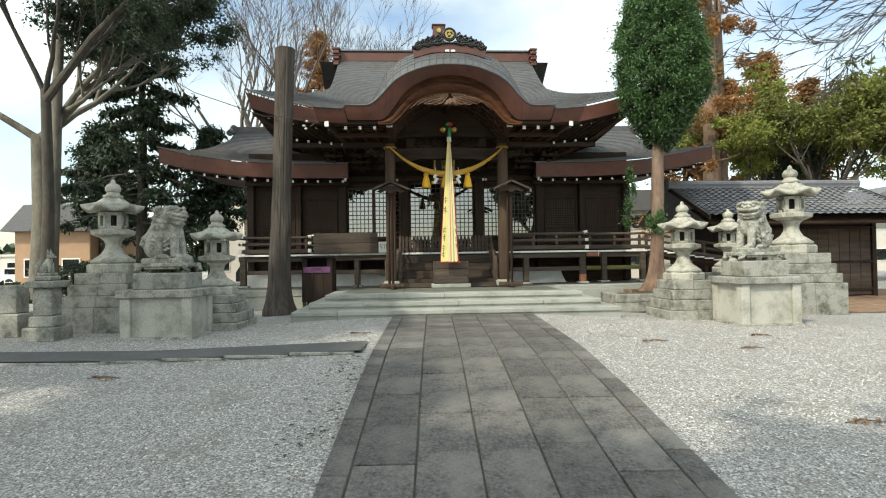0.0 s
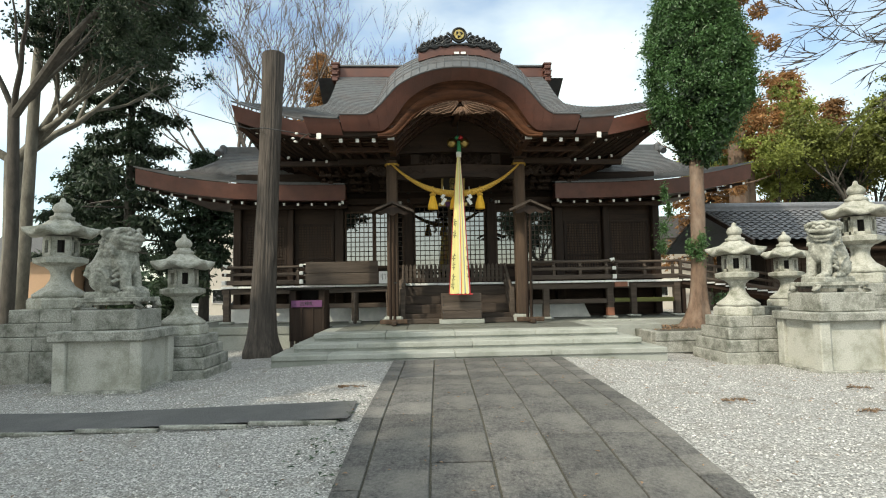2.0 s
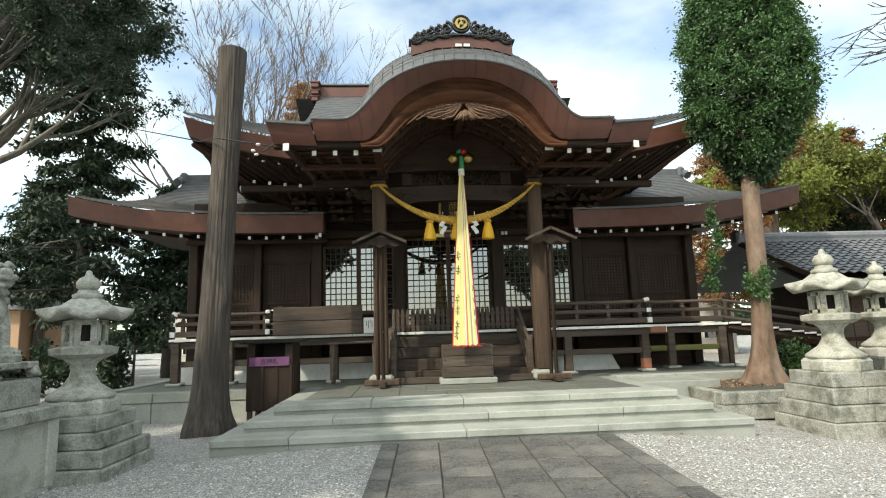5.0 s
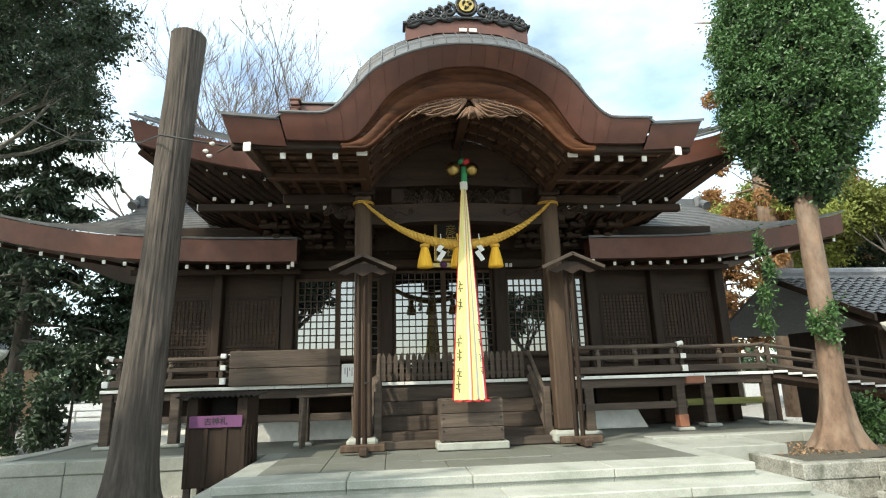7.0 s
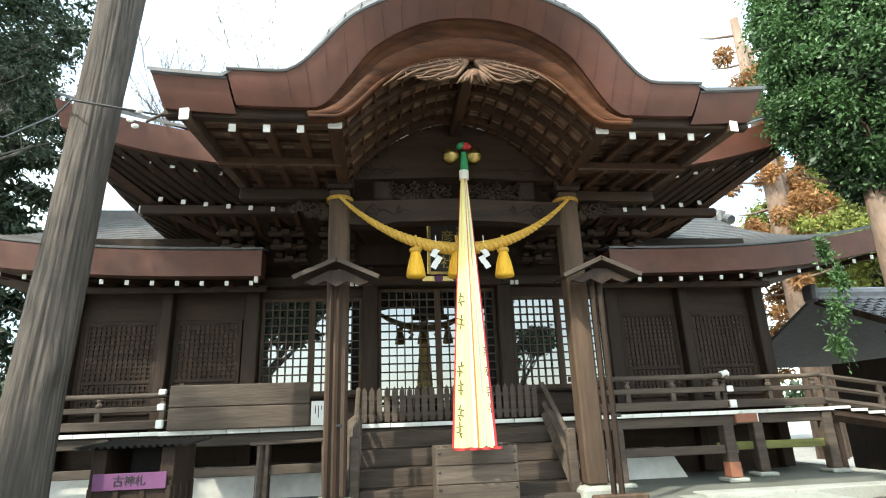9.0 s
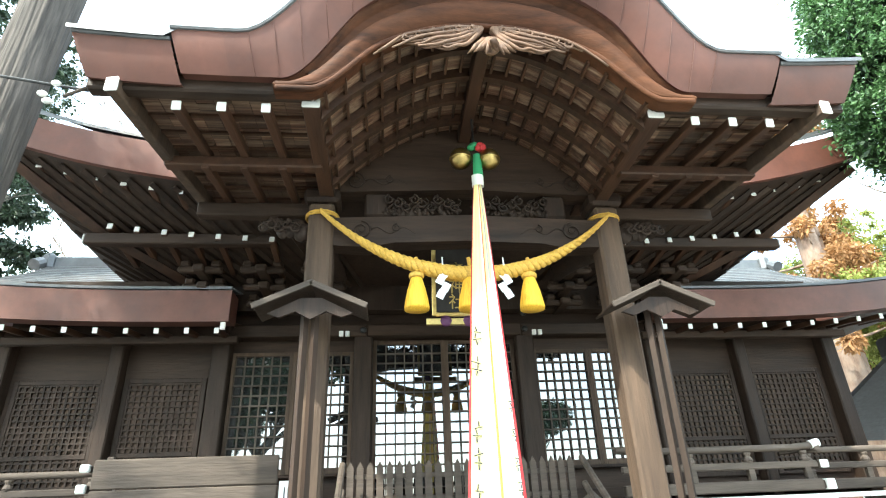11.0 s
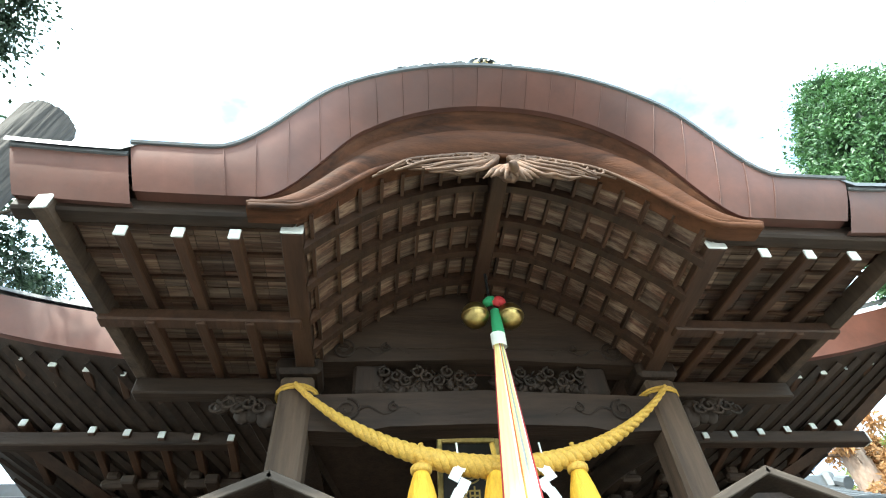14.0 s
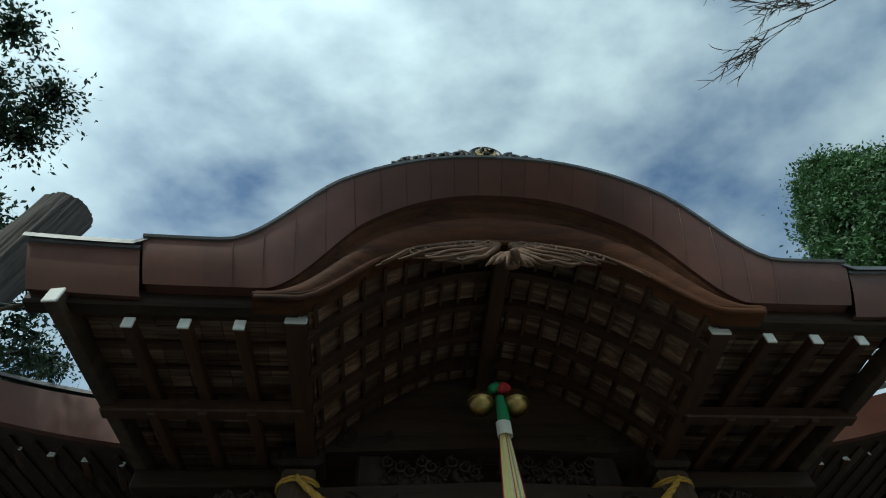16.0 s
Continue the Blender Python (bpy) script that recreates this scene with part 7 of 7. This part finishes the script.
whole("green_brace", Shape().tube([(11.3, 18.9, 1.9), (12.2, 18.4, -0.2)], 0.07, 8), M_GREENP, "dark green painted slanting pipe brace", "pipe")
t = thing("tree_stump", (16.0, 18.3, -0.22), "short cut tree stump at the corner of the outbuilding", "stump")
part("stump", Shape().lathe([(0.34, 0), (0.26, 0.2), (0.24, 0.5), (0.0, 0.52)], 14), M_BARK, t, "", True)

# bank of dead leaves at the right edge
s = Shape().grid(lambda u, v: (8.6 + 16 * u, 14.0 + 9 * v, ground_z(9, 12) + 0.012 + 0.04 * wave(u * 20, v * 12)), 40, 24)
whole("leaf_litter", s, M_DEAD, "brown leaf litter on bare earth", "ground", kind="structure", smooth=True)

# ---- beyond the grounds ----
road = Shape().box((-40, 52, -0.32), (140, 9, 0.02))
whole("road", road, M_ASPH, "grey asphalt street beyond the grounds", "road", kind="structure")


def house(x, y, w, d, hgt, wall, roof_mat, label, floors=2, pitched=True, cols=5):
    t = thing("house", (x, y, -0.3), label, "house", "distant houses")
    part("wall", Shape().box((0, 0, hgt / 2), (w, d, hgt), 0.03), wall, t)
    if pitched:
        part("roof", Shape().prism([(-w / 2 - 0.5, hgt), (w / 2 + 0.5, hgt), (w / 2 - w * 0.2, hgt + 1.5), (-w / 2 + w * 0.2, hgt + 1.5)], -d / 2 - 0.5, d / 2 + 0.5), roof_mat, t)
    else:
        part("roof", Shape().box((0, 0, hgt + 0.1), (w + 0.3, d + 0.3, 0.25), 0.03), roof_mat, t)
    for fl in range(floors):
        for k in range(cols):
            xx = -w / 2 + w * (k + 0.5) / cols
            zz = 1.5 + fl * 2.7
            q = part("window", Shape().box((xx, -d / 2 - 0.02, zz), (w / cols * 0.5, 0.06, 1.1), 0.01), M_WHITE, t)
            part("pane", Shape().box((xx, -d / 2 - 0.055, zz), (w / cols * 0.5 - 0.16, 0.03, 0.94)), M_GLASS, q)
    return t


house(-53, 64, 24, 9, 2.6, M_WALLP, M_WALLP, "long pale low building across the street", 1, False, 9)
house(-21.8, 36, 4.2, 6, 3.6, M_WALLO, M_TILE, "tan rendered house behind the lanterns", 1, True, 2)
house(-13.5, 46, 6, 6, 7.5, M_WALLP, M_TILE, "pale two-storey house behind the conifers", 2, True, 3)
house(15.5, 44, 9, 8, 5.0, M_WALLP, M_TILE, "pale house with a grey roof behind the hall", 2, True, 3)
house(45, 50, 14, 8, 6.0, M_WALLP, M_TILE, "pale building beyond the trees", 2, True, 4)


def car(x, y, turn, paint, label, hgt=1.5, ln=4.2):
    t = thing("parked_car", (x, y, -0.3), label, "car", "parked cars")
    t.rotation_euler = (0, 0, turn)
    b = Shape().prism([(-ln / 2, 0.3), (ln / 2, 0.3), (ln / 2, 0.85), (ln / 2 - 0.5, 0.95), (ln / 2 - 1.0, hgt), (-ln / 2 + 0.35, hgt), (-ln / 2, 0.95)], -0.8, 0.8)
    part("body", b, paint, t)
    part("side_glass", Shape().prism([(-ln / 2 + 0.5, 0.98), (ln / 2 - 0.75, 0.98), (ln / 2 - 1.1, hgt - 0.1), (-ln / 2 + 0.5, hgt - 0.1)], -0.81, 0.81), M_GLASS, t)
    for sx in (-1, 1):
        for sy in (-1, 1):
            q = part("wheel", Shape().lathe([(0.18, -0.1), (0.31, -0.1), (0.33, 0), (0.31, 0.1), (0.18, 0.1)], 18), M_RUBBER, t)
            q.matrix_basis = Matrix.Translation((sx * ln * 0.3, sy * 0.75, 0.32)) @ Matrix.Rotation(radians(90), 4, "X")
            part("rim", Shape().lathe([(0.18, -0.09), (0.16, -0.105), (0.0, -0.105)], 14), M_GREYW, q)


car(-38, 46, 0.1, M_CAR, "white van parked across the street", 1.9, 4.6)
car(-31.5, 46, 0.0, M_CAR, "white car parked across the street")
car(-24.5, 40, 0.2, M_CARD, "dark car parked behind the lanterns")
car(-11.5, 40.5, 0.1, M_CARD, "dark blue car parked behind the hall")
car(36, 30, 0.3, M_CAR, "white car parked beyond the trees", 1.6)
g = thing("guard_rail", (-30, 41.5, -0.3), "white guard rail along the street", "rail")
for z in (0.45, 0.8):
    part("rail", Shape().tube([(-16, 0, z), (14, 0, z)], 0.05, 6), M_WHITE, g)
for k in range(11):
    part("rail_post", Shape().tube([(-16 + 3 * k, 0, 0), (-16 + 3 * k, 0, 0.85)], 0.05, 6), M_WHITE, g)
t = thing("traffic_cone", (-26.0, 33.5, -0.2), "orange traffic cone by the street", "cone")
part("cone", Shape().lathe([(0.16, 0.04), (0.03, 0.72), (0, 0.73)], 16), M_ORC, t, "", True)
part("cone_foot", Shape().box((0, 0, 0.02), (0.4, 0.4, 0.04), 0.01), M_ORC, t)
# low hedge at the edge of the grounds
t = thing("hedge", (-14.5, 17.5, -0.15), "low dark green hedge at the edge of the grounds", "hedge")
leaf_part("hedge_leaves", leaves([(-2.4 + 0.4 * k, 0.2 * (k % 3), 0.5) for k in range(10)], [(0.5, 0.5, 0.55)] * 10, 5000, 0.1, 91, 1.8), M_LEAFD, t)
# undergrowth and slim trunks beyond the foundation
rg = random.Random(93)
for x, y, w, hh in ((-10.4, 24.6, 1.1, 3.1), (-12.5, 25.5, 1.4, 2.2), (-14.6, 25.0, 1.6, 1.6), (-17.0, 27.0, 1.5, 1.2)):
    t = thing("undergrowth_shrub", (x, y, -0.25), "dense dark green shrub under the conifers", "shrub", "undergrowth")
    c2 = [(w * rg.uniform(-0.8, 0.8), rg.uniform(-0.6, 0.6), 0.25 + (hh - 0.3) * rg.random()) for _ in range(16)]
    part("stem", Shape().tube([(0, 0, 0), (0.05, 0, hh * 0.7)], [0.06, 0.03], 6), M_BARKD, t)
    leaf_part("shrub_leaves", leaves(c2, [0.42] * 16, 3600, 0.09, int(-x * 10), 1.8), M_LEAFD, t)
# far tree line that closes the view
cs = []
rg = random.Random(97)
for k in range(150):
    a = 2 * math.pi * k / 150
    cs.append((95 * math.cos(a), 10 + 95 * math.sin(a), rg.uniform(0.5, 3.0)))
far = leaf_part("far_woods", leaves(cs, [(4.5, 4.5, rg.uniform(2.0, 4.0)) for _ in cs], 40000, 0.9, 98, 1.4), M_LEAFD, None)
tagged(far, "distant dark band of woods round the town", "woods", kind="stuff")

# ---- loose leaves and pebbles ----
rg = np.random.default_rng(5)


def litter(n, x0, x1, y0, y1, size, mat, name, label, seed, height=0.012):
    r = np.random.default_rng(seed)
    v, f = [], []
    for _ in range(n):
        x, y = r.uniform(x0, x1), r.uniform(y0, y1)
        z = ground_z(x, y) + (height if abs(x) > 1.95 else 0.036)
        a, s2 = r.uniform(0, 6.28), size * r.uniform(0.5, 1.5)
        ca, sa = math.cos(a) * s2, math.sin(a) * s2
        k = len(v)
        v += [(x - ca, y - sa, z), (x + sa * 0.45, y - ca * 0.45, z + s2 * 0.3), (x + ca, y + sa, z + s2 * 0.1), (x - sa * 0.45, y + ca * 0.45, z + s2 * 0.35)]
        f += [(k, k + 1, k + 2), (k, k + 2, k + 3)]
    s = Shape()
    s.v, s.f = v, f
    whole(name, s, mat, label, "leaves", kind="stuff", fix=False)


litter(1500, -9, 9, 1.6, 13.2, 0.02, M_DEAD, "fallen_leaves", "small dry brown leaves strewn over the gravel", 3)
litter(160, 2, 8, 8, 14, 0.03, M_DEAD, "dry_leaves", "dry brown leaves under the lanterns", 4)
litter(120, -2.3, -1.7, 4.5, 9.5, 0.03, M_LEAFD, "moss_tufts", "small dark weeds along the kerb", 6)


def twig_clump(x, y, seed):
    r = random.Random(seed)
    t = thing("leaf_clump", (x, y, ground_z(x, y)), "reddish brown fallen cedar sprig on the gravel", "leaves", "fallen sprigs")
    cs = [(0.16 * r.uniform(-1, 1), 0.05 * r.uniform(-1, 1), 0.03) for _ in range(6)]
    leaf_part("sprig", leaves(cs, [(0.06, 0.04, 0.015)] * 6, 70, 0.016, seed, 3.0), M_DEAD, t)
    part("twig", Shape().tube([(-0.2, 0, 0.015), (0, 0.03, 0.03), (0.22, -0.02, 0.015)], 0.006, 5), M_BARK, t)


for k, (x, y) in enumerate(((-2.06, 10.4), (2.9, 9.0), (4.3, 8.6), (-2.4, 3.6), (-5.2, 7.6), (5.6, 10.4), (-2.9, 3.9), (3.3, 5.2))):
    twig_clump(x, y, 200 + k)
# soil and leaves in the planter
v = leaves([(5.4 + 0.16 * k, 16.1 + 0.4 * (k % 3), 0.30) for k in range(10)], [(0.5, 0.4, 0.05)] * 10, 900, 0.035, 77, 1.8)
tagged(leaf_part("planter_leaves", v, M_DEAD, None), "pale dry leaves heaped round the tree foot", "leaves", kind="stuff")

# gravel chips
r = np.random.default_rng(15)
N = 26000
px = np.concatenate([r.uniform(-8, -1.6, N // 2), r.uniform(1.1, 8, N // 2)])
py = 2.2 + 11 * r.random(N) ** 1.3
keep = ~((px < -1.8) & (py > 8.2 - 0.09 * (px + 1.8)) & (py < 9.35 - 0.09 * (px + 1.8)))
keep &= (px > 1.84 - 0.066 * (13.4 - py)) | (px < -1.62 - 0.024 * (13.4 - py))
px, py = px[keep], py[keep]
N = len(px)
pz = np.array([ground_z(a, b2) for a, b2 in zip(px, py)])
sz = r.uniform(0.006, 0.016, N)
octa = np.array([(1, 0, 0), (0, 1, 0), (-1, 0, 0), (0, -1, 0), (0, 0, 0.7), (0, 0, -0.5)], float)
vv = octa[None] * (r.uniform(0.6, 1.3, (N, 6, 1))) * sz[:, None, None]
an = r.uniform(0, 6.28, N)
rx = vv[:, :, 0] * np.cos(an)[:, None] - vv[:, :, 1] * np.sin(an)[:, None]
ry = vv[:, :, 0] * np.sin(an)[:, None] + vv[:, :, 1] * np.cos(an)[:, None]
vv = np.stack([rx + px[:, None], ry + py[:, None], vv[:, :, 2] + (pz + 0.006)[:, None]], 2).reshape(-1, 3)
ff = np.array([(0, 1, 4), (1, 2, 4), (2, 3, 4), (3, 0, 4)])
ff = (np.arange(N)[:, None, None] * 6 + ff[None]).reshape(-1, 3)
M_CHIP = material("gravel_chip", (0.46, 0.44, 0.42), 0.95, scale=6, spread=0.3, bump=0, random=0.5)
tagged(leaf_part("gravel_chips", (vv, ff), M_CHIP, None), "pale grey stone chips on the court", "gravel", kind="stuff")

# ---- paving of the path ----
def path_x(x, y):
    """The path runs a little askew to the hall and narrows towards the entrance."""
    return x * (1 - 0.012 * (13.4 - y)) - 0.043 * (13.4 - y)


path = tagged(new("path"), "worn grey stone slab path with kerb stones", "path", kind="structure")
part("joint_bed", Shape().grid(lambda u, v: (path_x(-1.56 + 3.34 * u, -3 + 16.3 * v), -3 + 16.3 * v, path_z(-3 + 16.3 * v) + 0.004), 1, 60), M_SOIL, path)
rp = random.Random(12)
cols = [(-1.58, -1.345), (-1.325, -0.775), (-0.755, -0.195), (-0.175, 0.385), (0.405, 0.965), (0.985, 1.53), (1.55, 1.80)]
slab_cache = {}


for k, (a, b2) in enumerate(cols):
    y = 13.3
    kerb = k in (0, len(cols) - 1)
    while y > -3:
        ln = rp.choice((0.9, 1.0, 1.15)) if kerb else rp.choice((0.9, 1.15, 1.4, 1.7))
        key = (round(b2 - a, 3), ln)
        if key not in slab_cache:
            me = Shape().box((0, 0, 0), (b2 - a, ln - 0.016, 0.1), 0.007).mesh("slab", M_PAVE)
            fix_normals(me)
            slab_cache[key] = me
        xm, ym = (a + b2) / 2, y - ln / 2
        tilt_x = math.degrees(math.atan2(path_z(y) - path_z(y - ln), ln))
        m = Matrix.Translation((path_x(xm, ym), ym, (path_z(y) + path_z(y - ln)) / 2 - 0.028 + rp.uniform(-0.004, 0.004)))
        turn = math.degrees(math.atan2(path_x(xm, ym - 0.5) - path_x(xm, ym + 0.5), 1.0))
        m = m @ pose(0, 0, 0, tilt_x + rp.uniform(-0.15, 0.15), rp.uniform(-0.3, 0.3), turn + rp.uniform(-0.12, 0.12))
        share("paving_slab" if not kerb else "kerb_stone", slab_cache[key], path, m @ Matrix.Diagonal((1 - 0.012 * (13.4 - ym), 1, 1, 1)))
        y -= ln
